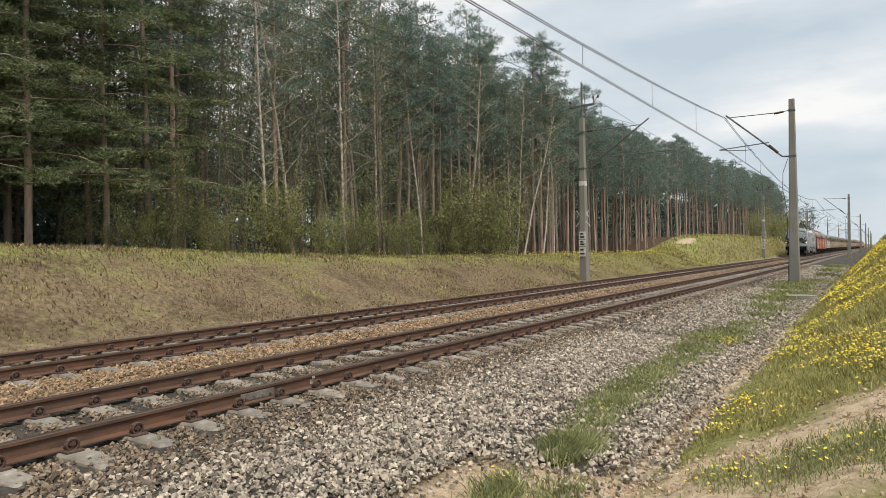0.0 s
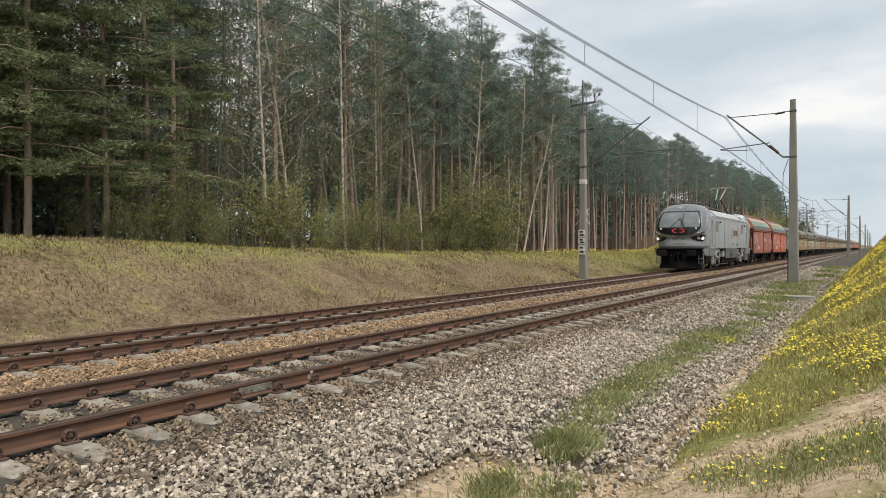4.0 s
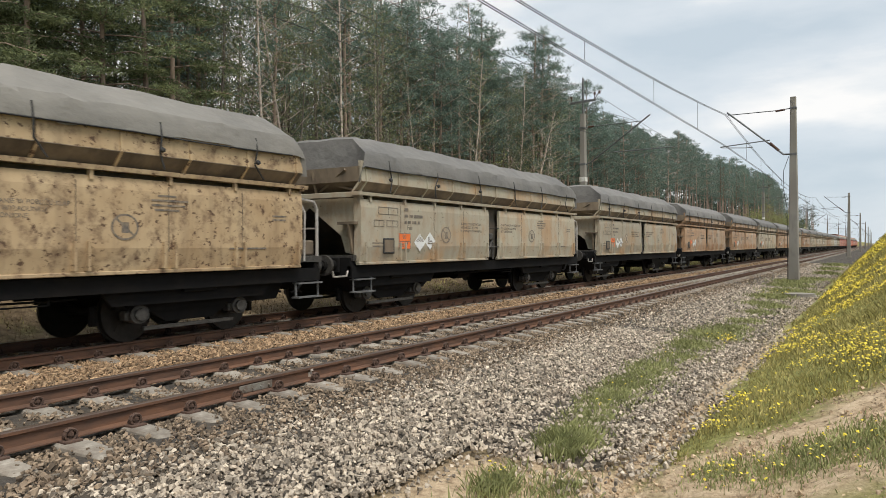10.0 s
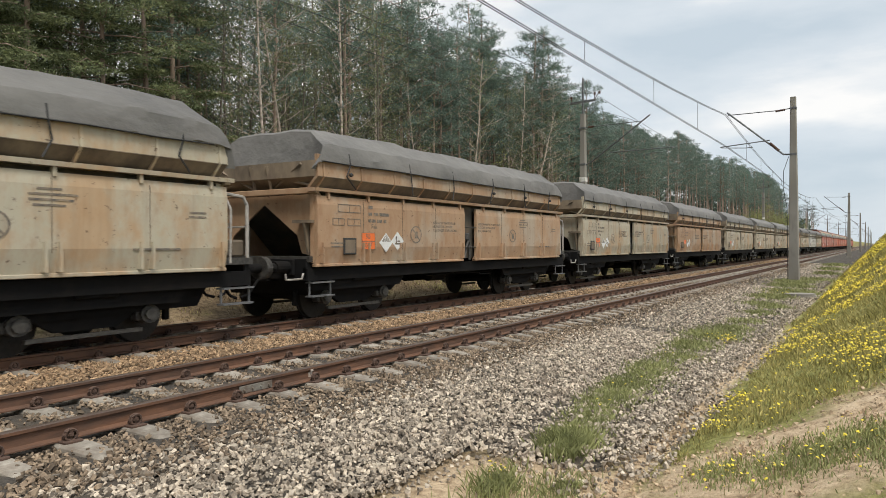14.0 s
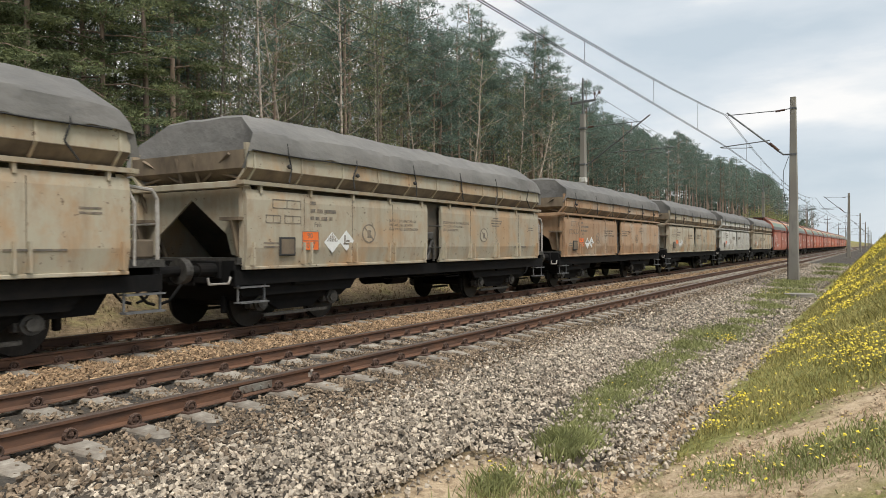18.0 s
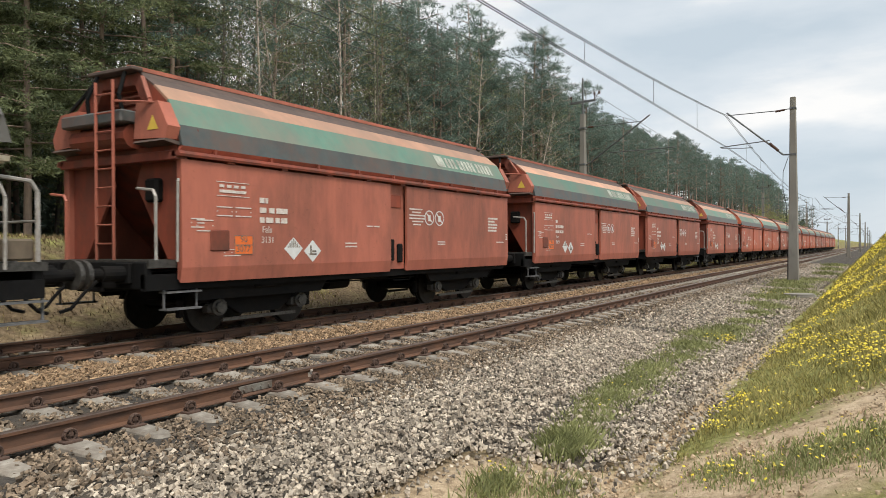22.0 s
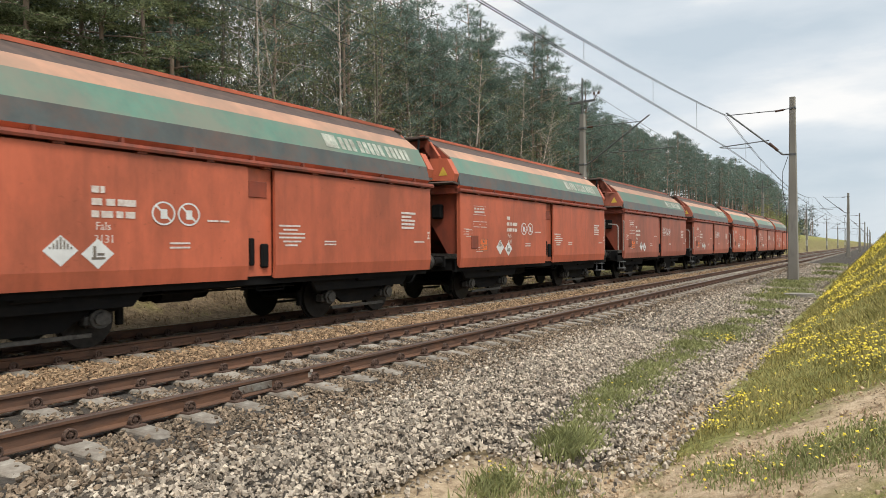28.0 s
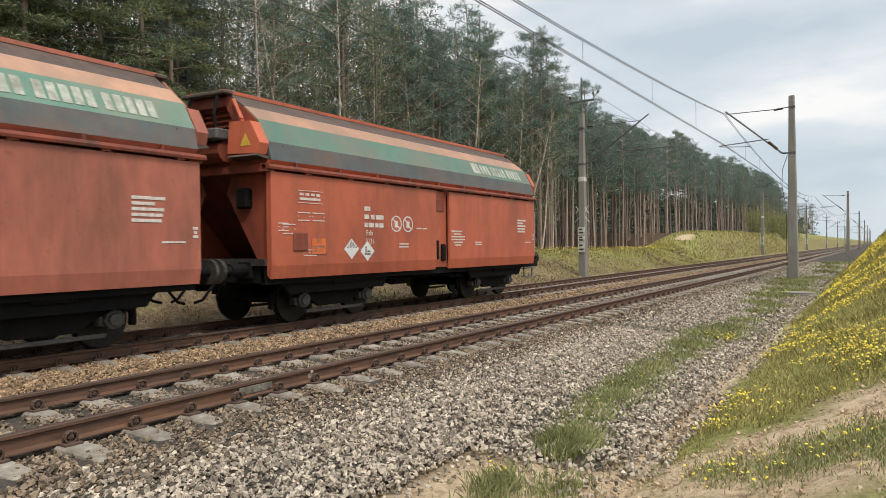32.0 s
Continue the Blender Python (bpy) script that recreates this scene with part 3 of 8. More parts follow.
def make_grass():
    rng = np.random.default_rng(21)
    # the flowery bank by the path
    x, y = rng.uniform(3.95, 8.2, 125000), None
    y = 1.0 + rng.random(125000) ** 1.9 * 46
    keep = (sand_weight(x, y) + patchy(x, y, 0.9, 3.0) * 0.5 < 0.35) & (x > 3.95 + rng.random(len(x)) ** 2 * 0.5 + 0.25 * patchy(x, y, 1.3, 6.0))
    x, y = x[keep], y[keep]
    p = on_land(x, y)
    h = np.interp(y, [0, 10, 46], [0.075, 0.12, 0.28]) * (1 + 0.7 * patchy(x, y, 0.7, 8.0))
    v, f = blades(p, h * 0.6, 0.0028 + 0.00045 * y[:, None], rng, 1.0)
    tagged(mesh_np("bank_grass", v, f, M["grass"]), "uneven green spring grass on the bank by the path", "grass", kind="stuff")
    # sedge tufts between ballast and path
    P, H = [], []
    for cx, cy, r, n, hh in ((3.42, 2.9, 0.2, 800, 0.19), (3.34, 3.3, 0.22, 500, 0.12), (3.25, 3.8, 0.24, 600, 0.13), (3.18, 4.5, 0.26, 800, 0.14), (3.12, 5.4, 0.28, 800, 0.14), (3.02, 6.6, 0.32, 800, 0.14), (3.02, 8.9, 0.36, 900, 0.16),
                             (3.05, 10.4, 0.45, 900, 0.17), (3.1, 7.7, 0.3, 700, 0.13), (3.15, 11.6, 0.4, 600, 0.15), (3.2, 13.2, 0.35, 420, 0.14), (3.2, 15.2, 0.35, 420, 0.15), (3.3, 17.0, 0.35, 420, 0.16), (3.2, 4.9, 0.3, 600, 0.12), (3.1, 6.0, 0.3, 700, 0.12), (3.3, 22.6, 0.7, 700, 0.2), (2.85, 17.8, 0.5, 400, 0.17), (2.8, 20.5, 0.6, 500, 0.22), (3.0, 23.5, 0.7, 600, 0.22), (2.7, 26.8, 0.7, 600, 0.24),
                             (2.5, 30.0, 0.7, 700, 0.24), (3.1, 33, 0.6, 400, 0.22), (3.2, 40, 0.5, 300, 0.3), (3.0, 47, 0.6, 300, 0.35), (2.9, 56, 0.7, 300, 0.4), (3.75, 2.0, 0.2, 160, 0.10), (3.35, 1.75, 0.2, 260, 0.14), (4.75, 2.6, 0.2, 240, 0.05), (5.1, 2.5, 0.3, 300, 0.055), (5.35, 2.75, 0.3, 420, 0.06), (5.65, 3.0, 0.3, 400, 0.06), (5.9, 2.7, 0.35, 400, 0.06)):
        n = int(n * 2.6)
        q = rng.normal(0, 0.55, (n, 2)) * r
        q[:, 1] *= 1.5
        x, y = cx + q[:, 0], cy + q[:, 1]
        P.append(np.stack([x, y, land(x, y) + 0.03], -1))
        H.append(np.full(n, hh * 0.62))
    P, H = np.concatenate(P), np.concatenate(H)
    v, f = blades(P, H * (0.75 + 0.5 * rng.random(len(H))), 0.0042 + 0.0005 * P[:, 1:2], rng, 1.0)
    tagged(mesh_np("path_grass", v, f, foliage("path_grass", (0.35, 0.36, 0.155), (0.19, 0.205, 0.09), 0.3, 0.3, 0)), "green grass tufts between the ballast and the path", "grass", kind="stuff")
    # tall grass on the mound
    x, y = rng.uniform(-13.5, -7.3, 9000), rng.uniform(58, 125, 9000)
    k = sand_weight(x, y) < 0.5
    x, y = x[k], y[k]
    v, f = blades(on_land(x, y), 0.16 + 0.16 * rng.random(len(x)), 0.045, rng, 1.2)
    tagged(mesh_np("mound_grass", v, f, M["grass"]), "rough green grass on the mound by the wood", "grass", kind="stuff")
    # the dry bank under the wood
    n = 52000
    y = -1 + rng.random(n) ** 1.4 * 62
    x = rng.uniform(-13.5, -7.1, n)
    p = on_land(x, y)
    h = (0.065 + 0.05 * rng.random(n)) * (1 + 0.6 * patchy(x, y, 0.5, 2.0)) * np.interp(x, [-13.5, -11, -7], [1.7, 1.1, 0.75])
    g = (patchy(x, y, 0.35, 5.0) * 0.8 + np.interp(x, [-13, -11, -8], [0.4, 0.05, -0.25]) + np.interp(y, [0, 25, 40], [-0.1, 0, 0.3]) + rng.uniform(-0.3, 0.3, n)) > 0.05
    for mask, name, m, label in ((g, "meadow_grass", M["grass"], "short green meadow grass under the wood's edge"), (~g, "dry_bank_grass", M["drygrass"], "sparse dry straw-coloured grass on the far bank")):
        v, f = blades(p[mask], h[mask], 0.010 + 0.0004 * y[mask][:, None], rng, 1.0)
        tagged(mesh_np(name, v, f, m), label, "grass", kind="stuff")


def flower_heads(pts, r, rng):
    """Small domed yellow heads: six-sided discs with a raised middle."""
    n = len(pts)
    a = np.arange(6) * math.pi / 3
    rr = r[:, None] * rng.uniform(0.7, 1.2, (n, 1))
    ring = np.stack([np.cos(a)[None] * rr, np.sin(a)[None] * rr, np.zeros((n, 6))], -1)
    top = np.zeros((n, 1, 3))
    top[:, 0, 2] = r * 0.5
    v = np.concatenate([ring, top], 1)
    tilt = rng.uniform(-0.6, 0.6, (n, 2))
    v[:, :, 2] += v[:, :, 0] * tilt[:, :1] + v[:, :, 1] * tilt[:, 1:]
    v = v + pts[:, None]
    i = np.arange(n)[:, None, None] * 7
    f = np.stack([np.arange(6), (np.arange(6) + 1) % 6, np.full(6, 6)], -1)[None] + i
    return v.reshape(-1, 3), f.reshape(-1, 3)


def make_flowers():
    rng = np.random.default_rng(31)
    P = []
    # right bank
    n = 38000
    x, y = rng.uniform(4.2, 8.3, n), 2.0 + rng.random(n) ** 1.8 * 50
    w = patchy(x, y, 0.8, 1.0) * 0.9 + patchy(x, y, 2.2, 7.0) * 0.5 + np.interp(y, [2, 7, 14], [-0.28, -0.03, 0.06]) + np.interp(x, [4.2, 4.7, 5.2], [-0.2, -0.05, 0.04])
    keep = (w + rng.uniform(-0.15, 0.15, n) > 0.06) & (sand_weight(x, y) < 0.45)
    x, y = x[keep], y[keep]
    P.append(np.stack([x, y, land(x, y) + rng.uniform(0.04, 0.10, len(x)) + 0.003 * y], -1))
    # far meadow edge
    n = 2600
    x, y = rng.uniform(-13.3, -10.6, n), rng.uniform(0, 62, n)
    w = patchy(x, y, 0.5, 9.0) + np.interp(x, [-13.3, -12, -10.6], [0.25, 0.05, -0.4]) + np.interp(y, [0, 24, 30, 60], [-0.12, -0.1, 0.3, 0.3])
    keep = w > 0.12
    x, y = x[keep], y[keep]
    P.append(np.stack([x, y, land(x, y) + rng.uniform(0.1, 0.32, len(x))], -1))
    # clumps by the path
    for cx, cy, r, k, h in ((3.3, 1.75, 0.05, 9, 0.2), (3.5, 9.6, 0.16, 30, 0.2), (3.4, 9.9, 0.14, 20, 0.17), (2.9, 21, 0.4, 26, 0.26), (3.0, 7.1, 0.2, 6, 0.17), (3.25, 4.15, 0.06, 5, 0.17), (3.1, 5.3, 0.1, 4, 0.17),
                            (4.72, 2.62, 0.12, 22, 0.07), (5.0, 2.5, 0.14, 22, 0.08), (5.3, 2.72, 0.16, 22, 0.08), (5.55, 3.1, 0.16, 16, 0.09), (5.75, 2.75, 0.16, 14, 0.09)):
        q = rng.normal(0, 1, (k, 2)) * r
        x, y = cx + q[:, 0], cy + q[:, 1] * 1.3
        P.append(np.stack([x, y, land(x, y) + h * rng.uniform(0.7, 1.15, k)], -1))
    P = np.concatenate(P)
    v, f = flower_heads(P, 0.0095 + 0.00055 * np.clip(P[:, 1], 0, 40), rng)
    tagged(mesh_np("dandelions", v, f, M["flower"]), "bright yellow dandelion heads in the grass", "flowers", kind="stuff")
    stem = P[P[:, 1] < 14]
    g = stem.copy()
    g[:, 2] = land(stem[:, 0], stem[:, 1])
    n = len(stem)
    o = np.array([0.004, 0, 0])
    v = np.stack([g - o, g + o, stem], 1).reshape(-1, 3)
    tagged(mesh_np("dandelion_stems", v, np.arange(3 * n).reshape(-1, 3), M["grass"]), "thin green dandelion stems", "flowers", kind="stuff")


make_grass()
make_flowers()


# ---- trees ----
def trunk_np(path, radii, seg=7):
    """A round tapered stem along path."""
    path, k = np.asarray(path, float), len(path)
    a = np.arange(seg) * 2 * math.pi / seg
    t = np.gradient(path, axis=0)
    t /= np.linalg.norm(t, axis=1)[:, None] + 1e-9
    ref = np.where(np.abs(t[:, 2:3]) > 0.9, [[1.0, 0, 0]], [[0, 0, 1.0]])
    u = np.cross(t, ref)
    u /= np.linalg.norm(u, axis=1)[:, None]
    w = np.cross(t, u)
    r = np.asarray(radii)[:, None, None]
    v = path[:, None] + r * (np.cos(a)[None, :, None] * u[:, None] + np.sin(a)[None, :, None] * w[:, None])
    i = np.arange(k - 1)[:, None] * seg
    j = np.arange(seg)
    f = np.stack([i + j, i + (j + 1) % seg, i + seg + (j + 1) % seg, i + seg + j], -1).reshape(-1, 4)
    return v.reshape(-1, 3), f


def join_np(chunks):
    V, F, o = [], [], 0
    for v, f in chunks:
        V.append(v)
        F.append(f + o)
        o += len(v)
    return np.concatenate(V), np.concatenate(F)


def tufts(centres, radius, count, length, width, rng, flat=0.6):
    """Needles or leaves: pointed triangles strewn round each centre, pointing outwards."""
    n = len(centres) * count
    c = np.repeat(centres, count, 0)
    d = rng.normal(0, 1, (n, 3))
    d[:, 2] *= flat
    d /= np.linalg.norm(d, axis=1)[:, None] + 1e-9
    p = c + d * (radius * rng.random((n, 1)) ** 0.5) * np.array([[1, 1, flat]])
    d = d + rng.normal(0, 0.5, (n, 3)) + np.array([[0, 0, 0.25]])
    d /= np.linalg.norm(d, axis=1)[:, None]
    s = np.cross(d, rng.normal(0, 1, (n, 3)))
    s /= np.linalg.norm(s, axis=1)[:, None] + 1e-9
    L = length * rng.uniform(0.6, 1.3, (n, 1))
    v = np.stack([p - s * width, p + s * width, p + d * L], 1).reshape(-1, 3)
    return v, np.arange(3 * n).reshape(-1, 3)


def crooked(h, lean, rng, steps=7, wob=0.12):
    z = np.linspace(0, h, steps)
    a = rng.uniform(0, 6.28)
    x = np.cumsum(rng.normal(0, wob, steps)) * 0.5 + math.cos(a) * lean * z
    y = np.cumsum(rng.normal(0, wob, steps)) * 0.5 + math.sin(a) * lean * z
    return np.stack([x - x[0], y - y[0], z], -1)


def limb(start, direction, length, droop, rng, steps=4):
    t = np.linspace(0, 1, steps)[:, None]
    return start + direction * length * t + np.array([[0, 0, droop]]) * length * t ** 2 + rng.normal(0, 0.04, (steps, 3)) * t * length


def tree(name, kind, seed, label):
    """One tree at the origin, trunk and crown as parts. kind: pine, low pine, broadleaf or birch."""
    rng = np.random.default_rng(seed)
    low, broad = kind == "low pine", kind in ("broadleaf", "birch")
    h = rng.uniform(13.0, 16.0) if not broad else rng.uniform(10.5, 14.5)
    r0 = rng.uniform(0.085, 0.125) if not broad else rng.uniform(0.05, 0.085)
    path = crooked(h, rng.uniform(0, 0.03) if not broad else rng.uniform(0.02, 0.12), rng)
    path[0, 2] = -0.35
    wood = [trunk_np(path, r0 * np.linspace(1.15, 0.2, len(path)) ** 0.8)]
    cent = []
    at = lambda z: np.array([np.interp(z, path[:, 2], path[:, k]) for k in range(3)])
    base = {"pine": 0.46, "low pine": 0.15}.get(kind, 0.16)
    n = {"pine": 26, "low pine": 62}.get(kind, 30)
    for i in range(n):
        q = (i + rng.random()) / n
        z = h * (base + (0.98 - base) * q)
        a = i * 2.4 + rng.uniform(-0.5, 0.5)
        if broad:
            L, rise = (0.6 + 1.7 * math.sin(math.pi * (0.15 + 0.8 * q))) * rng.uniform(0.6, 1.2), rng.uniform(0.5, 1.2)
        elif low:
            L, rise = (2.9 * (1 - q) ** 0.7 + 0.5) * rng.uniform(0.6, 1.1), rng.uniform(-0.05, 0.2)
        else:
            L, rise = (0.5 + 1.9 * math.sin(math.pi * min(1, 0.25 + 0.72 * q)) ** 0.8) * rng.uniform(0.55, 1.15), rng.uniform(0.05, 0.55)
        d = np.array([math.cos(a), math.sin(a), rise])
        d /= np.linalg.norm(d)
        p = limb(at(z), d, L, -0.18 if low else (0.0 if broad else 0.06), rng)
        wood.append(trunk_np(p, r0 * (0.30 if not broad else 0.26) * np.linspace(1, 0.25, 4), 4))
        if broad:
            for k in range(4):
                s = p[1 + k % 3]
                b = limb(s, np.array([rng.normal(), rng.normal(), rng.uniform(0.2, 1.2)]) * 0.6, L * 0.5, 0, rng, 3)
                wood.append(trunk_np(b, np.array([0.010, 0.007, 0.004]), 3))
                cent.append(b[-1])
                cent.append(b[1])
        for k in range(2 if broad else (7 if low else 5)):
            u = rng.uniform(0.35 if not low else 0.25, 1.05)
            cent.append(p[0] + (p[-1] - p[0]) * u + np.array([0, 0, (p[2] - p[0])[2] * 0.0]) + rng.normal(0, 0.16 if not low else 0.2, 3) * (0.6 + 0.3 * L) * np.array([1, 1, 0.35 if low else 1]))
    # dead stubs on the bare stem
    if kind == "pine":
        for i in range(9):
            z = h * rng.uniform(0.16, base)
            a = rng.uniform(0, 6.28)
            d = np.array([math.cos(a), math.sin(a), rng.uniform(-0.3, 0.3)])
            wood.append(trunk_np(limb(at(z), d, rng.uniform(0.3, 1.1), -0.1, rng, 3), np.array([0.016, 0.012, 0.005]), 3))
    cent = np.array(cent)
    t = thing(name, Matrix(), label, "tree")
    t["height"] = float(h)
    v, f = join_np(wood)
    mesh_np("trunk", v, f, M[{"broadleaf": "bark_grey", "birch": "bark_birch"}.get(kind, "bark")], t, smooth=True)
    if broad:
        v, f = tufts(cent, 0.5, 7 if kind == "broadleaf" else 5, 0.12, 0.032, rng, 0.9)
        mesh_np("crown", v, f, M["leaf"], t)
    else:
        v, f = tufts(cent, 0.36 if not low else 0.42, 42 if not low else 84, 0.22 if not low else 0.15, 0.02, rng, 0.55 if not low else 0.3)
        mesh_np("crown", v, f, M["needle_edge" if low else "needle"], t)
    return t


def bush(name, seed, label, h=2.4):
    rng = np.random.default_rng(seed)
    wood, cent = [], []
    for i in range(11):
        a = rng.uniform(0, 6.28)
        d = np.array([math.cos(a) * 0.35, math.sin(a) * 0.35, 1.0])
        p = limb(np.array([rng.normal(0, 0.2), rng.normal(0, 0.2), -0.15]), d, h * rng.uniform(0.5, 1.1), 0, rng, 5)
        wood.append(trunk_np(p, np.linspace(0.014, 0.004, 5), 4))
        for k in range(12):
            q = p[0] + (p[-1] - p[0]) * rng.uniform(0.2, 1.05)
            b = limb(q, rng.normal(0, 0.6, 3) + [0, 0, 0.4], 0.45, 0, rng, 3)
            wood.append(trunk_np(b, np.array([0.006, 0.004, 0.003]), 3))
            cent += [b[-1], b[1]]
    t = thing(name, Matrix(), label, "bush")
    v, f = join_np(wood)
    mesh_np("stem", v, f, M["twig"], t)
    v, f = tufts(np.array(cent), 0.2, 7, 0.075, 0.026, rng, 0.9)
    mesh_np("foliage", v, f, M["bush_leaf"], t)
    return t


def wood_top(x, y):
    """Highest point that the wood reaches at x, y: the outline of its edge, carried on behind it."""
    f = max(0.3, (5.7 - x) / 20.7)
    z = np.interp(-2.03 + (y + 2.03) / f, [21, 23.1, 26.6, 28.2, 30.5, 33.2, 34.5, 41, 43.7, 46, 48.5, 56, 65, 74, 81, 88.6, 109, 131, 164, 180], [18, 15.4, 14.6, 16.2, 15.6, 13.8, 15.2, 15.4, 15.2, 15.6, 14.4, 15.0, 15.0, 16.6, 17.4, 15.6, 17.4, 18.4, 18.8, 16.4])
    return 1.67 + (float(z) - 1.67) * f


def thin_wood(x, y):
    """Where the wood behind is open enough for the sky to show between the stems."""
    y0 = -2.03 + (y + 2.03) * 20.7 / np.maximum(6, 5.7 - x)
    return (y0 > 15) & (y0 < 22)


def make_wood():
    rng = random.Random(77)
    PINE, LOW = "tall pine with a bare reddish trunk and dark green crown", "dark green pine with low spreading branches at the wood's edge"
    BROAD, BIRCH = "slender broadleaf tree with sparse young spring leaves", "slim pale birch leaning at the edge of the wood"
    kinds = {"pine": [tree("pine_tree", "pine", 100 + i, PINE) for i in range(6)], "low pine": [tree("pine_tree", "low pine", 200 + i, LOW) for i in range(3)],
             "broadleaf": [tree("broadleaf_tree", "broadleaf", 300 + i, BROAD) for i in range(4)], "birch": [tree("birch_tree", "birch", 400 + i, BIRCH) for i in range(2)]}
    group = {"pine": "pines of the wood", "low pine": "pines at the wood's edge", "broadleaf": "broadleaf trees of the wood", "birch": "birches of the wood"}
    used = set()

    def plant(kind, x, y, s=1.0, lean=0.0, lean_dir=0.0, top=0.0):
        i = rng.randrange(len(kinds[kind]))
        src = kinds[kind][i]
        m = Matrix.Translation((x, y, float(land(x, y)))) @ Matrix.Rotation(lean, 4, Vector((math.cos(lean_dir), math.sin(lean_dir), 0))) @ Matrix.Rotation(rng.uniform(0, 6.28), 4, "Z")
        if src not in used:
            used.add(src)
            src.matrix_basis, o = m, src
        else:
            o = copy_thing(src, m)
        if top:
            s = (top - float(land(x, y))) / src["height"]
        else:
            s = min(s * 1.12, (wood_top(x, y) - float(land(x, y))) / src["height"] * rng.uniform(0.84, 0.99))
        o.scale = (s, s, s)
        o["group"] = group[kind]

    # edge of the wood, near to far
    for y in np.arange(-7, 9.6, 1.9):
        plant("low pine", -14.2 + rng.uniform(-0.7, 0.5), y + rng.uniform(-0.5, 0.5), rng.uniform(0.9, 1.1))
    for y in np.arange(6, 33, 0.95):
        plant(rng.choice(["broadleaf", "broadleaf", "birch", "broadleaf", "pine"]), -14.2 + rng.uniform(-1.3, 0.8), y + rng.uniform(-0.4, 0.4), rng.uniform(0.7, 0.98))
    for x, y, s, l, a in ((-13.9, 31.2, 0.95, 0.02, 0), (-13.7, 31.8, 0.86, 0.17, 3.0), (-13.6, 32.6, 0.80, 0.19, 3.1), (-13.7, 35.6, 0.9, 0.16, 3.0), (-13.9, 37.8, 0.7, 0.05, 3.0), (-13.7, 21.8, 0.95, 0.10, 6.2), (-13.6, 16.2, 0.9, 0.02, 0), (-13.7, 11.9, 0.95, 0.03, 1), (-13.8, 13.4, 0.9, 0.05, 5)):
        plant("birch", x, y, s, l, a)
    for x, y, top in ((-14.8, 23.0, 15.6), (-15.2, 21.6, 16.6), (-14.6, 24.6, 15.0), (-14.9, 28.0, 16.9), (-14.5, 28.9, 16.2), (-14.8, 30.3, 15.9), (-14.3, 26.2, 14.6), (-14.5, 35.6, 17.4), (-14.3, 36.6, 17.7), (-14.8, 38.4, 17.2),
                      (-15.0, 46.2, 16.4), (-15.2, 20.0, 17.2), (-15.0, 18.0, 17.5)):
        plant("pine", x, y, top=top)
    for y in np.arange(34, 66, 1.3):
        plant("pine", -14.6 + rng.uniform(-1.2, 0.8), y + rng.uniform(-0.5, 0.5), rng.uniform(0.82, 1.0))
    for y in np.arange(66, 190, 2.0):
        plant("pine", -15.5 + rng.uniform(-1.8, 1.0), y + rng.uniform(-0.8, 0.8), rng.uniform(0.82, 1.0))
    # inner rows
    for x, y0, y1, st in ((-16.5, -9, 66, 2.0), (-18.8, -9, 62, 2.2), (-21.5, -8, 60, 2.4), (-24.5, -10, 60, 2.4), (-18.8, 66, 190, 3.4)):
        for y in np.arange(y0, y1, st):
            k = "pine" if y > 33 or y < 6 else rng.choice(["pine", "broadleaf", "broadleaf"])
            if y < 6 and x < -16 and rng.random() < 0.5:
                k = "low pine"
            plant(k, x + rng.uniform(-1.0, 1.0), y + rng.uniform(-0.8, 0.8), rng.uniform(0.82, 1.05))
    # undergrowth at the edge
    bushes = [bush("bush", 500 + i, "thin spring bush with small fresh green leaves") for i in range(4)]
    for b in bushes:
        b["group"] = "bushes at the wood's edge"
    n = 0
    spots = [(-13.3 + rng.uniform(-1.6, 0.5), y, rng.uniform(0.55, 1.35)) for y in np.arange(5.5, 31, 0.62)]
    spots += [(rng.uniform(-11.5, -8.2), y, rng.uniform(1.5, 2.4)) for y in np.arange(104, 150, 4.5)]
    spots += [(rng.uniform(-13.9, -13.0), y, rng.uniform(1.5, 2.1)) for y in (23.4, 24.6, 26.0, 27.2, 29.3)]
    for x, y, s in spots:
        m = Matrix.Translation((x, y, float(land(x, y)))) @ Matrix.Rotation(rng.uniform(0, 6.28), 4, "Z")
        if n < 4:
            bushes[n].matrix_basis, o = m, bushes[n]
        else:
            o = copy_thing(bushes[n % 4], m)
        o.scale = (s, s, s)
        n += 1
    # the deep wood behind, joined: trees, and the thicket, coloured shade-dark, that closes the view between the trunks
    g = np.random.default_rng(9)
    W, C = [], []
    for i in range(640):
        y = g.uniform(-30, 330)
        if i < 260:
            y = g.uniform(-30, 75)
        x = g.uniform(-62, -27) if y < 65 else g.uniform(-60, -20)
        if y > 190:
            x = g.uniform(-75, -15)
        h = g.uniform(12, 16)
        z = float(land(x, y))
        W.append(trunk_np(np.array([[x, y, z - 0.3], [x + g.normal(0, 0.2), y, z + h * 0.5], [x + g.normal(0, 0.3), y, z + h]]), np.array([0.13, 0.09, 0.03]), 5))
        k = 15
        q = g.random(k) if i % 3 else g.random(k) * 1.6 - 0.6
        c = np.stack([x + g.normal(0, 1, k) * (1.3 - q * 0.8), y + g.normal(0, 1, k) * (1.3 - q * 0.8), z + h * (0.5 + 0.5 * q)], -1)
        C.append(tufts(c, 0.8, 20, 0.42, 0.06, g, 0.6))
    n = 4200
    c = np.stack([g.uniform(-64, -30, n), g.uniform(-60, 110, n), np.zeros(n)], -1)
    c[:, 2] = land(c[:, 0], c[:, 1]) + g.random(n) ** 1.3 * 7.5
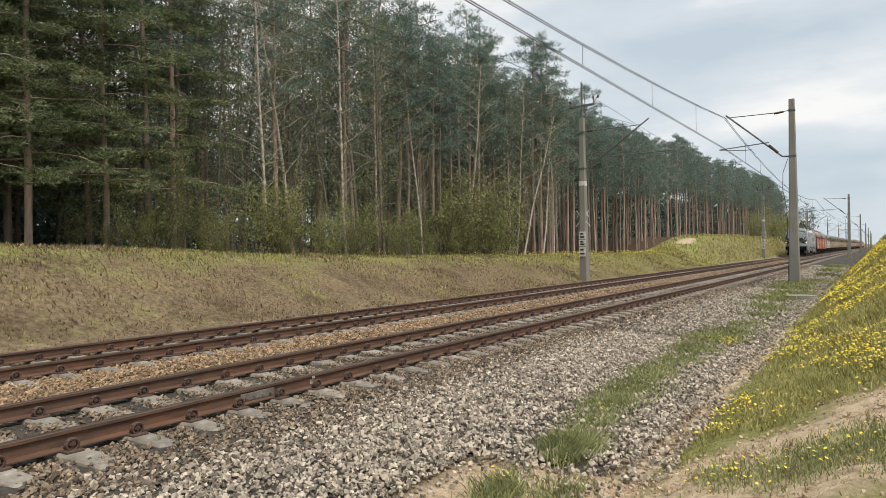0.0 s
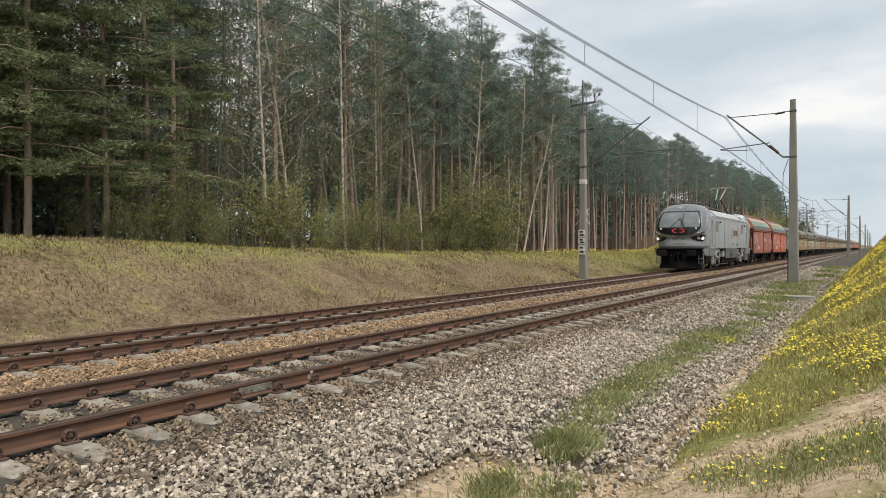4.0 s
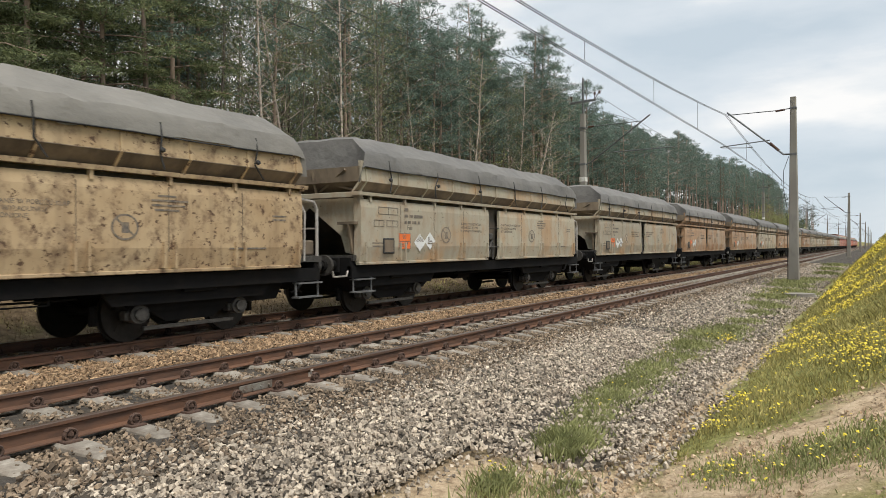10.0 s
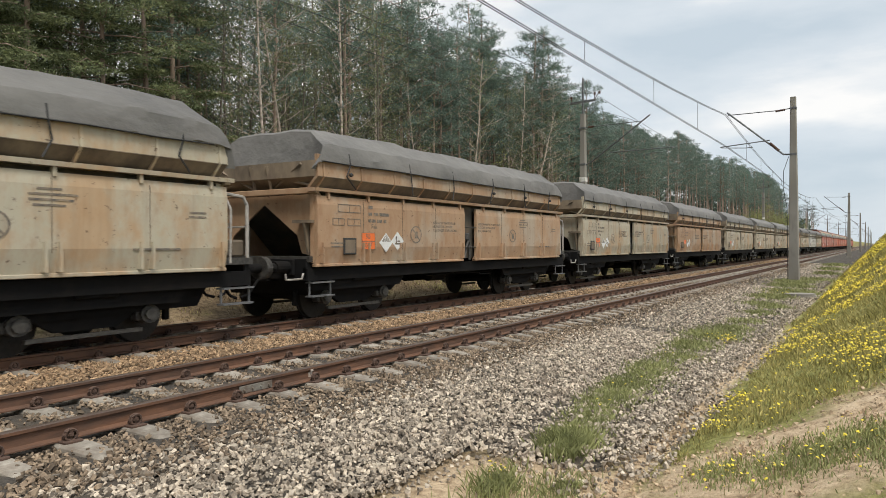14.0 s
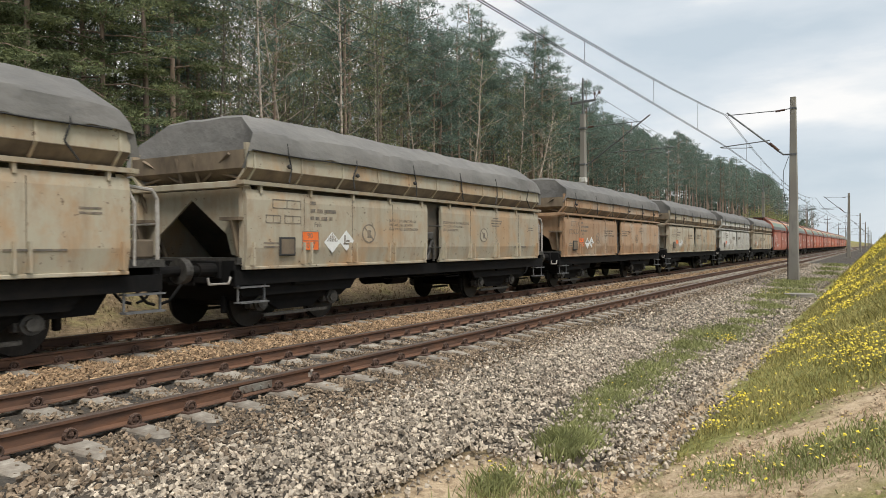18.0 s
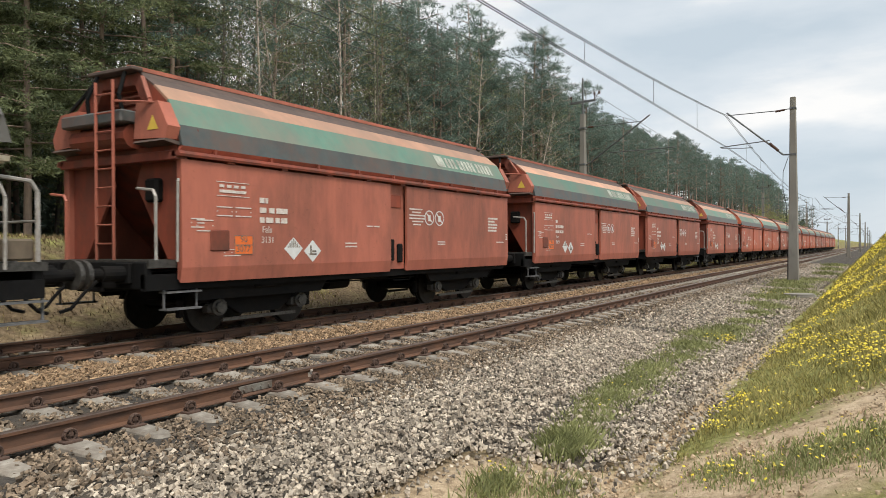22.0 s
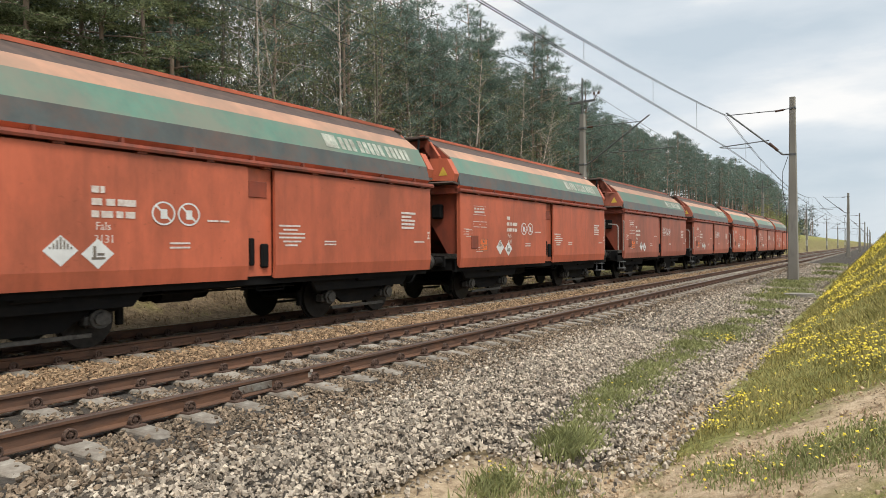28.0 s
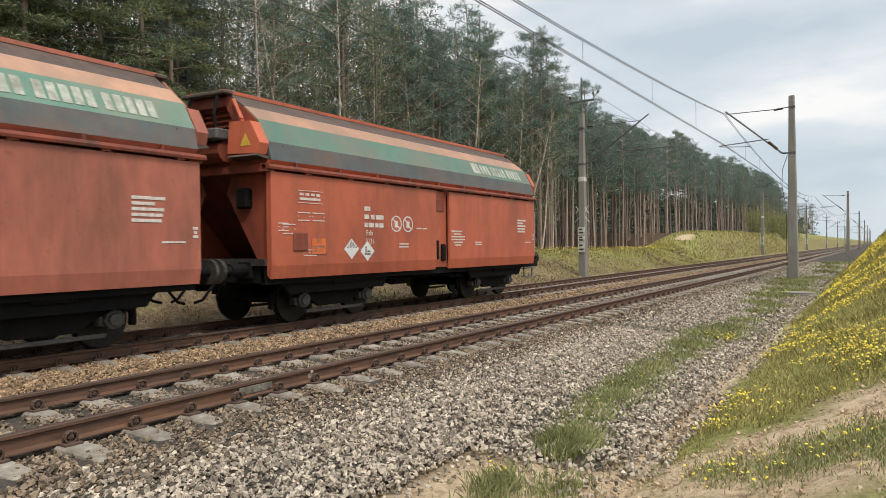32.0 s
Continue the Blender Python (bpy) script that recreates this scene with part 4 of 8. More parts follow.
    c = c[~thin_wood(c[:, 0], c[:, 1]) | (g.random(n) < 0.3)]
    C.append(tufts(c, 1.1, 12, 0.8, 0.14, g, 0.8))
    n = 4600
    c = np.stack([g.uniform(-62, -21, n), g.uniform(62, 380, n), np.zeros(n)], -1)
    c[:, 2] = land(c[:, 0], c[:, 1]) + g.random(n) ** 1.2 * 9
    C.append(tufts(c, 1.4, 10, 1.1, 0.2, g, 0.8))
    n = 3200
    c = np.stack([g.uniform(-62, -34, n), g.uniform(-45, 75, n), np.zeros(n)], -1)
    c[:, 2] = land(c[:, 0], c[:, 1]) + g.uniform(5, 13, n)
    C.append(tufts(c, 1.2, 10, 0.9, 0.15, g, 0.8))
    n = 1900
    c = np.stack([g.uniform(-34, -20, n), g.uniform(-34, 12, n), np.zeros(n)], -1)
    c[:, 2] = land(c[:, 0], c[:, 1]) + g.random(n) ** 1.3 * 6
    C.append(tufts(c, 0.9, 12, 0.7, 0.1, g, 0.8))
    v, f = join_np(W)
    deep = thing("deep_wood", Matrix(), "dense dark pine wood behind the edge trees", "wood")
    deep["kind"] = "stuff"
    tagged(mesh_np("trunk", v, f, M["bark"], deep, smooth=True), kind="stuff")
    v, f = join_np(C)
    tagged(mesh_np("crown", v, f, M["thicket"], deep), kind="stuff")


make_wood()


# ---- overhead line ----
def wire_np(pts, r, seg=5):
    return trunk_np(np.asarray(pts, float), np.full(len(pts), r), seg)


def carry_z(y, y0, low, rise):
    u = ((y - y0) / 65) % 1.0
    return low + rise * (2 * u - 1) ** 2


def make_line(name, cx, y0, low, rise, contact, r, label, pair=True):
    t = thing(name, Matrix(), label, "overhead line")
    for k in range(-1, 8):
        a = y0 + k * 65
        s, e = (-0.55, 0.3) if k % 2 else (0.3, -0.55)
        ys = np.linspace(a, a + 65, 15)
        xs = cx + np.linspace(s, e, 15)
        for dx in (-0.035, 0.035) if k < 2 and pair else (0,):
            v, f = wire_np(np.stack([xs + dx, ys, [carry_z(y, y0, low, rise) if 0 < i < 14 else low + rise for i, y in enumerate(ys)]], -1), r)
            mesh_np("carrying_wire", v, f, M["wire"], t)
            v, f = wire_np(np.stack([xs + dx, ys, np.full(15, contact)], -1), r)
            mesh_np("contact_wire", v, f, M["wire"], t)
        for i in range(1, 11):
            if k > 2:
                break
            y = a + 65 * i / 11 + 0.4
            x = cx + s + (e - s) * i / 11
            v, f = wire_np([(x, y, contact), (x, y, carry_z(y, y0, low, rise))], r * 0.6, 4)
            mesh_np("dropper", v, f, M["wire"], t)
    return t


def taper(bm, w0, d0, w1, d1, z0, z1):
    """Square tapered shaft with cut corners."""
    def ring(w, d, z):
        c = 0.03
        return [(-w, -d + c, z), (-w + c, -d, z), (w - c, -d, z), (w, -d + c, z), (w, d - c, z), (w - c, d, z), (-w + c, d, z), (-w, d - c, z)]
    return loft(bm, [ring(w0, d0, z0), ring(w1, d1, z1)])


def near_mast():
    t = thing("catenary_mast", Matrix(), "tapered grey concrete catenary mast beside the near track", "mast", "catenary masts by the near track")
    part("shaft", taper(bmesh.new(), 0.23, 0.2, 0.12, 0.12, -0.5, 8.95), M["mast"], t)
    part("foundation", box(bmesh.new(), -0.33, 0.33, -0.33, 0.33, -0.5, 0.1, 0.03), M["mast"], t)
    bm = tube(bmesh.new(), [(-0.14, 0, 8.42), (-0.8, 0, 8.40), (-2.88, 0, 8.48)], 0.022, 6)
    part("tie_rod", bm, M["steel"], t)
    part("insulator", rod(bmesh.new(), (-0.35, 0, 8.40), (-0.75, 0, 8.37), 0.05, 8), M["porcelain"], t)
    part("bracket_tube", tube(bmesh.new(), [(-0.16, 0, 6.2), (-0.42, 0, 6.22), (-2.92, 0, 8.62)], 0.04, 8), M["steel"], t)
    part("insulator", rod(bmesh.new(), (-0.62, 0, 6.43), (-1.0, 0, 6.84), 0.065, 8), M["porcelain"], t)
    part("registration_tube", tube(bmesh.new(), [(-1.0, 0, 6.98), (-3.25, 0, 6.88)], 0.026, 6), M["steel"], t)
    part("steady_arm", tube(bmesh.new(), [(-1.75, 0, 6.72), (-2.1, 0, 6.72), (-3.2, 0, 6.84)], 0.018, 6), M["steel"], t)
    part("clamp", box(bmesh.new(), -0.15, 0.15, -0.15, 0.15, 6.12, 6.24, 0.01), M["steel"], t)
    part("clamp", box(bmesh.new(), -0.14, 0.14, -0.14, 0.14, 8.36, 8.46, 0.01), M["steel"], t)
    part("earth_cable", tube(bmesh.new(), [(-0.2, 0, 6.1), (-0.42, 0, 5.4), (-0.44, 0, 4.6), (-0.28, 0, 3.6), (-0.26, 0, 0)], 0.014, 5), M["wire"], t)
    return t


def far_pole():
    t = thing("catenary_pole", Matrix(), "slim concrete catenary pole with cross arm and white plates", "mast", "catenary poles by the far track")
    part("shaft", taper(bmesh.new(), 0.22, 0.22, 0.13, 0.13, -0.5, 9.0), M["mast"], t)
    part("top_pin", rod(bmesh.new(), (0, 0, 9.0), (0, 0, 11.0), 0.06, 8, 0.045), M["steel"], t)
    part("cross_arm", box(bmesh.new(), -0.75, 0.75, -0.05, 0.05, 9.62, 9.74, 0.01), M["steel"], t)
    for x, h in ((-0.68, 0.3), (0.68, 0.36), (0.95, 0.4)):
        bm = rod(bmesh.new(), (x if x < 0.9 else 0.7, 0, 9.74), (x, 0, 9.74 + h), 0.02, 6)
        rod(bm, (x, 0, 9.74 + h * 0.6), (x, 0, 9.74 + h), 0.06, 8)
        part("insulator", bm, M["porcelain"], t)
    part("tie_rod", tube(bmesh.new(), [(0.14, 0, 8.25), (3.2, 0, 8.18)], 0.022, 6), M["steel"], t)
    part("insulator", rod(bmesh.new(), (0.3, 0, 8.25), (0.62, 0, 8.24), 0.055, 8), M["porcelain"], t)
    part("bracket_tube", tube(bmesh.new(), [(0.16, 0, 6.2), (0.45, 0, 6.3), (3.65, 0, 8.45)], 0.04, 8), M["steel"], t)
    part("registration_tube", tube(bmesh.new(), [(1.5, 0, 6.72), (4.9, 0, 6.66)], 0.026, 6), M["steel"], t)
    part("steady_arm", tube(bmesh.new(), [(3.2, 0, 6.36), (3.9, 0, 6.5), (4.3, 0, 6.44)], 0.018, 6), M["steel"], t)
    for z in (8.2, 6.2):
        part("clamp", box(bmesh.new(), -0.17, 0.17, -0.17, 0.17, z - 0.05, z + 0.06, 0.01), M["steel"], t)
    part("pale_band", box(bmesh.new(), -0.17, 0.17, -0.172, 0.172, 5.25, 5.5, 0.01), M["plate"], t)
    for s in (-1, 1):
        bm = tube(bmesh.new(), [(s * 0.15, -0.1, 3.55), (s * 0.36, -0.1, 3.9)], 0.022, 5)
        tube(bm, [(s * 0.36, -0.1, 3.5), (s * 0.15, -0.1, 3.85)], 0.022, 5)
        tube(bm, [(s * 0.17, -0.1, 3.3), (s * 0.42, -0.1, 3.0)], 0.022, 5)
        part("bracket", bm, M["plate"], t)
    for z0, z1 in ((2.3, 2.72), (1.92, 2.26), (1.35, 1.88)):
        p = part("number_plate", box(bmesh.new(), -0.2, 0.2, -0.25, -0.235, z0, z1, 0.004), M["plate"], t)
        for k in range(2):
            zz = z0 + (z1 - z0) * (0.28 + 0.42 * k)
            part("bar", box(bmesh.new(), -0.12, 0.12 - 0.05 * k, -0.257, -0.2515, zz - 0.04, zz + 0.05), M["ink"], p)
    return t


M["plate"] = mat("white_enamel", (0.72, 0.71, 0.68), (0.55, 0.53, 0.48), 0.5, 0, 5, 0.05, (0.3, 0.24, 0.18), 0.4, 4)
M["ink"] = mat("black_ink", (0.03, 0.03, 0.03), (0.02, 0.02, 0.02), 0.7, 0, 5, 0)
m0 = near_mast()
for k, y in enumerate((30.4, 95.6, 160.5, 225.5, 290.5, 355.5, 420.5, -34.6)):
    mm = pose(2.45, y, float(land(2.45, y)) + 0.05, 0.3 * (k % 3 - 1), 0.35 * (k % 2), 0)
    if k:
        copy_thing(m0, mm)
    else:
        m0.matrix_basis = mm
q0 = far_pole()
for k, y in enumerate((28.1, 90.5, 154.5, 219.5, 284.5, 349.5, -36.0)):
    mm = pose(-7.3, y, float(land(-7.3, y)), 0, 0.25 * (k % 2), 0)
    if k:
        copy_thing(q0, mm)
    else:
        q0.matrix_basis = mm
make_line("overhead_line", NX, 30.4, 7.09, 1.27, 6.75, 0.012, "paired dark contact and carrying wires over the near track")
make_line("overhead_line", FX, 28.1, 7.0, 1.27, 6.72, 0.009, "dark contact and carrying wires over the far track", False)
feeder = thing("feeder_line", Matrix(), "thin wires strung along the tops of the far poles", "overhead line")
for x, z in ((-7.98, 9.95), (-6.62, 10.0)):
    ys = np.linspace(-36, 349.5, 90)
    v, f = wire_np(np.stack([np.full(90, x), ys, [carry_z(y, 28.1, z - 0.75, 0.75) for y in ys]], -1), 0.011)
    mesh_np("wire", v, f, M["wire"], feeder)

# low round concrete cover beside the path
cover = thing("manhole_cover", pose(3.5, 21.6, -0.2), "round weathered concrete manhole cover beside the path", "manhole")
part("ring", rod(bmesh.new(), (0, 0, -0.1), (0, 0, 0.1), 0.55, 20), M["mast"], cover)
part("lid", rod(bmesh.new(), (0, 0, 0.1), (0, 0, 0.16), 0.5, 20), M["mast"], cover)


# ---- the train: shared paints ----
M["black"] = mat("underframe_black", (0.007, 0.007, 0.0075), (0.004, 0.004, 0.004), 0.85, 0, 8, 0.2, (0.02, 0.015, 0.011), 0.35, 2.0, spec=0.2)
M["wheel"] = mat("wheel_steel", (0.03, 0.026, 0.023), (0.012, 0.011, 0.01), 0.6, 0.5, 10, 0.1)
M["axlebox"] = mat("axle_box_grease", (0.085, 0.08, 0.072), (0.026, 0.024, 0.022), 0.55, 0.2, 14, 0.2)
M["red"] = mat("red_oxide_paint", (0.565, 0.138, 0.071), (0.455, 0.111, 0.057), 0.55, 0, 2.2, 0.05, (0.20, 0.065, 0.036), 0.55, 0.8, rand=0.10, stretch=(1, 1, 0.5), spec=0.4)
M["red_brown"] = mat("red_brown_paint", (0.47, 0.150, 0.098), (0.38, 0.118, 0.078), 0.6, 0, 2.2, 0.06, (0.16, 0.07, 0.048), 0.6, 1.0, rand=0.10, stretch=(1, 1, 0.4), spec=0.4)
# Darker red: dirt, with the shade of the recessed ends put into the colour.
M["red_dirt_and_shade"] = mat("red_oxide_dirt_shade", (0.30, 0.062, 0.03), (0.17, 0.042, 0.026), 0.65, 0, 3, 0.1, (0.07, 0.035, 0.024), 0.7, 1.6, stretch=(1, 1, 0.4))
M["band_grey"] = mat("roof_band_slate", (0.10, 0.118, 0.118), (0.07, 0.08, 0.08), 0.6, 0, 2, 0.05, (0.19, 0.09, 0.06), 0.55, 1.1, rand=0.15)
M["band_green"] = mat("roof_band_green", (0.115, 0.24, 0.18), (0.095, 0.18, 0.14), 0.6, 0, 2, 0.05, (0.21, 0.185, 0.145), 0.65, 0.7, rand=0.2, dirt_pos=0.5)
M["band_peach"] = mat("roof_band_peach", (0.56, 0.31, 0.20), (0.43, 0.23, 0.15), 0.6, 0, 2, 0.05, (0.30, 0.21, 0.15), 0.6, 0.8, rand=0.2, dirt_pos=0.5)
M["ridge"] = mat("roof_ridge_dark_brown", (0.12, 0.08, 0.065), (0.06, 0.043, 0.036), 0.75, 0, 4, 0.1)
M["white"] = mat("white_lettering", (0.75, 0.71, 0.66), (0.55, 0.47, 0.42), 0.7, 0, 14, 0, (0.35, 0.14, 0.09), 0.25, 8)
M["worn_mark"] = mat("worn_mark", (0.52, 0.52, 0.45), (0.28, 0.32, 0.27), 0.7, 0, 9, 0, (0.17, 0.15, 0.12), 0.6, 3)
M["dark_letter"] = mat("dark_lettering", (0.19, 0.16, 0.13), (0.09, 0.08, 0.07), 0.8, 0, 14, 0, (0.34, 0.26, 0.17), 0.55, 7)
M["orange"] = mat("orange_panel", (0.80, 0.17, 0.03), (0.65, 0.13, 0.025), 0.5, 0, 5, 0)
M["label_white"] = mat("white_label", (0.72, 0.73, 0.72), (0.6, 0.6, 0.58), 0.5, 0, 6, 0)
M["tarp"] = mat("grey_tarpaulin", (0.225, 0.215, 0.195), (0.155, 0.148, 0.135), 0.8, 0, 1.3, 0.8, (0.25, 0.235, 0.21), 0.55, 0.9, bscale=3.2, rand=0.14, dist=0.06, stretch=(1, 0.6, 1))
M["steel_pale"] = mat("pale_handrail", (0.45, 0.43, 0.40), (0.28, 0.25, 0.22), 0.5, 0.2, 9, 0)


def weathered(m, tone, streak, speck, lo=0.63, blotch=0.0, stain=(0.43, 0.25, 0.115)):
    """Adds broad stains, run-down streaks and flaked rust specks to a paint."""
    nt = m.node_tree
    n, l = nt.nodes, nt.links
    bs = n["Principled BSDF"]
    col = bs.inputs["Base Color"].links[0].from_socket
    tc = n.new("ShaderNodeTexCoord")
    for scale, stretch, lo, hi, amount, colour in ((0.8, (1, 1, 0.8), 0.49, 0.62, blotch, stain), (3.4, (1, 1, 0.07), 0.5, 0.72, streak, tuple(c * 0.62 for c in tone)), (9, (1, 1, 1.3), lo, lo + 0.04, speck, (0.07, 0.032, 0.017))):
        mp = n.new("ShaderNodeMapping")
        mp.inputs["Scale"].default_value = stretch
        l.new(tc.outputs["Object"], mp.inputs[0])
        t = n.new("ShaderNodeTexNoise")
        t.inputs["Scale"].default_value, t.inputs["Detail"].default_value, t.inputs["Roughness"].default_value = scale, 8, 0.66
        l.new(mp.outputs[0], t.inputs["Vector"])
        r = n.new("ShaderNodeMapRange")
        r.inputs[1].default_value, r.inputs[2].default_value, r.inputs[3].default_value, r.inputs[4].default_value = lo, hi, 0, amount
        l.new(t.outputs["Fac"], r.inputs[0])
        mx = n.new("ShaderNodeMixRGB")
        l.new(r.outputs[0], mx.inputs[0])
        l.new(col, mx.inputs[1])
        mx.inputs[2].default_value = (*colour, 1)
        col = mx.outputs[0]
    l.new(col, bs.inputs["Base Color"])
    return m


for k in ("red", "red_brown"):
    weathered(M[k], (0.20, 0.085, 0.055), 0.28, 0.25)


def hopper_paint(name, a, b, rust, amt, pos=0.56, stain=(0.43, 0.25, 0.115)):
    return weathered(mat(name, a, b, 0.7, 0, 2.6, 0.1, rust, amt, 2.6, rand=0.12, stretch=(1, 1, 0.55), dirt_pos=pos), rust, 0.36, 0.75, blotch=0.6, stain=stain)


M["hop_white"] = hopper_paint("hopper_pale_grey", (0.55, 0.545, 0.505), (0.42, 0.41, 0.37), (0.24, 0.19, 0.13), 0.55, 0.58, (0.43, 0.385, 0.31))
M["hop_cream"] = hopper_paint("hopper_cream", (0.465, 0.43, 0.34), (0.355, 0.32, 0.24), (0.26, 0.165, 0.09), 0.6, 0.54)
# Darker brown than the flanks: hopper ends, flare underside, small fittings.
M["hop_end"] = mat("hopper_end_brown", (0.24, 0.185, 0.125), (0.11, 0.085, 0.06), 0.8, 0, 2.5, 0.15, (0.06, 0.045, 0.035), 0.6, 1.6, rand=0.15, stretch=(1, 1, 0.4))
M["hop_ochre"] = hopper_paint("hopper_ochre", (0.45, 0.305, 0.185), (0.37, 0.24, 0.145), (0.26, 0.13, 0.065), 0.6, 0.52, (0.40, 0.365, 0.295))
M["hop_rusty"] = weathered(mat("hopper_rusty_cream", (0.47, 0.355, 0.215), (0.37, 0.255, 0.14), 0.75, 0, 1.1, 0.15, (0.085, 0.042, 0.024), 0.9, 4.5, rand=0.08, dirt_pos=0.6), (0.20, 0.13, 0.08), 0.5, 0.9, 0.585)

V = 16.85  # the train's speed


def text_mesh(body, size, mat_, parent, m, name="lettering", label=""):
    """Flat lettering in the built-in font; read along local x, up along local y."""
    cu = bpy.data.curves.new("lettering", "FONT")
    cu.body, cu.size, cu.extrude, cu.resolution_u = body, size, 0.0015, 2
    tmp = new("lettering", cu)
    bpy.context.view_layer.update()
    me = bpy.data.meshes.new_from_object(tmp.evaluated_get(bpy.context.evaluated_depsgraph_get()))
    bpy.data.objects.remove(tmp)
    me.materials.clear()
    me.materials.append(mat_)
    ob = tagged(new(name, me), kind="stuff")
    ob.parent, ob.matrix_basis = parent, m
    if label:
        ob["label"] = label
    return ob


def side_m(x, y, z):
    """Pose on a +x side wall: lettering reads towards +y when seen from +x."""
    return Matrix.Translation((x, y, z)) @ Matrix(((0, 0, 1, 0), (1, 0, 0, 0), (0, 1, 0, 0), (0, 0, 0, 1)))


def bars(bm, x, y, z, rows, thick=0.004, gap=0.055, height=0.03):
    """Rows of plain bars standing for lettering that cannot be read; rows: lists of (start, length)."""
    for i, row in enumerate(rows):
        for s, l in row:
            box(bm, x, x + thick, y + s, y + s + l, z - i * gap - height, z - i * gap)
    return bm


def ring_sign(parent, x, y, z, r, colour, inner, bar):
    """Round prohibition sign: disc, rim, slanting bar."""
    p = part("round_sign", rod(bmesh.new(), (x, y, z), (x + 0.003, y, z), r, 24), inner, parent)
    bm = bmesh.new()
    k = 24
    for a in range(k):
        t0, t1 = a * 2 * math.pi / k, (a + 1) * 2 * math.pi / k
        vs = [bm.verts.new((x + 0.006, y + rr * math.cos(t), z + rr * math.sin(t))) for rr, t in ((r, t0), (r, t1), (r * 0.86, t1), (r * 0.86, t0))]
        bm.faces.new(vs)
    c = r * 0.64
    w = r * 0.055
    vs = [bm.verts.new((x + 0.006, y + a, z + b)) for a, b in ((-c - w, c - w), (-c + w, c + w), (c + w, -c + w), (c - w, -c - w))]
    bm.faces.new(vs)
    part("rim", bm, colour, p)
    part("symbol", box(bmesh.new(), x + 0.004, x + 0.0055, y - r * 0.25, y + r * 0.3, z - r * 0.45, z + r * 0.35), bar, p)
    return p


def diamond(parent, x, y, z, r, mark):
    bm = bmesh.new()
    a = [bm.verts.new((x, y + u * r, z + v * r)) for u, v in ((1, 0), (0, 1), (-1, 0), (0, -1))]
    b = [bm.verts.new((x + 0.004, y + u * r, z + v * r)) for u, v in ((1, 0), (0, 1), (-1, 0), (0, -1))]
    bm.faces.new(b)
    for i in range(4):
        bm.faces.new((a[i], a[(i + 1) % 4], b[(i + 1) % 4], b[i]))
    p = part("hazard_label", bm, M["label_white"], parent, "white diamond hazard label")
    bm = bmesh.new()
    if mark == "stripes":
        for i in range(-3, 4):
            h = r * (0.85 - 0.2 * abs(i))
            box(bm, x + 0.005, x + 0.007, y + i * r * 0.2 - r * 0.05, y + i * r * 0.2 + r * 0.05, z + 0.02, z + h)
    else:
        box(bm, x + 0.005, x + 0.007, y - r * 0.3, y - r * 0.12, z - r * 0.3, z + r * 0.5)
        box(bm, x + 0.005, x + 0.007, y - r * 0.4, y + r * 0.45, z - r * 0.38, z - r * 0.22)
        box(bm, x + 0.005, x + 0.007, y - r * 0.05, y + r * 0.4, z - r * 0.12, z + r * 0.05)
    part("symbol", bm, M["dark_letter"], p)
    return p


def hazard_plate(parent, x, y, z, w=0.42, h=0.40):
    p = part("hazard_plate", box(bmesh.new(), x, x + 0.005, y, y + w, z, z + h), M["orange"], parent, "orange hazard plate reading 90 over 3077")
    bm = box(bmesh.new(), x + 0.005, x + 0.0075, y, y + w, z + h / 2 - 0.008, z + h / 2 + 0.008)
    for a, b, c, d in ((0, 0.012, 0, h), (w - 0.012, w, 0, h), (0, w, 0, 0.012), (0, w, h - 0.012, h)):
        box(bm, x + 0.005, x + 0.0075, y + a, y + b, z + c, z + d)
    part("frame", bm, M["dark_letter"], p)
    text_mesh("90", 0.17, M["dark_letter"], p, side_m(x + 0.0055, y + 0.12, z + h / 2 + 0.045), "digits")
    text_mesh("3077", 0.17, M["dark_letter"], p, side_m(x + 0.0055, y + 0.035, z + 0.045), "digits")
    return p


# ---- running gear ----
def wheelset_mesh(bm, r, gauge=0.75):
    rod(bm, (-1.05, 0, 0), (1.05, 0, 0), 0.08, 10)
    for s in (-1, 1):
        rod(bm, (s * (gauge - 0.02), 0, 0), (s * (gauge + 0.055), 0, 0), r, 28)
        rod(bm, (s * (gauge - 0.05), 0, 0), (s * (gauge - 0.018), 0, 0), r + 0.028, 28)
        rod(bm, (s * (gauge + 0.03), 0, 0), (s * (gauge + 0.12), 0, 0), 0.16, 14)
        for k in range(2):
            a = k * math.pi
            box(bm, s * (gauge + 0.056) - 0.004, s * (gauge + 0.056) + 0.004, math.cos(a) * r * 0.62 - 0.06, math.cos(a) * r * 0.62 + 0.06, math.sin(a) * r * 0.62 - 0.06, math.sin(a) * r * 0.62 + 0.06)
    return bm


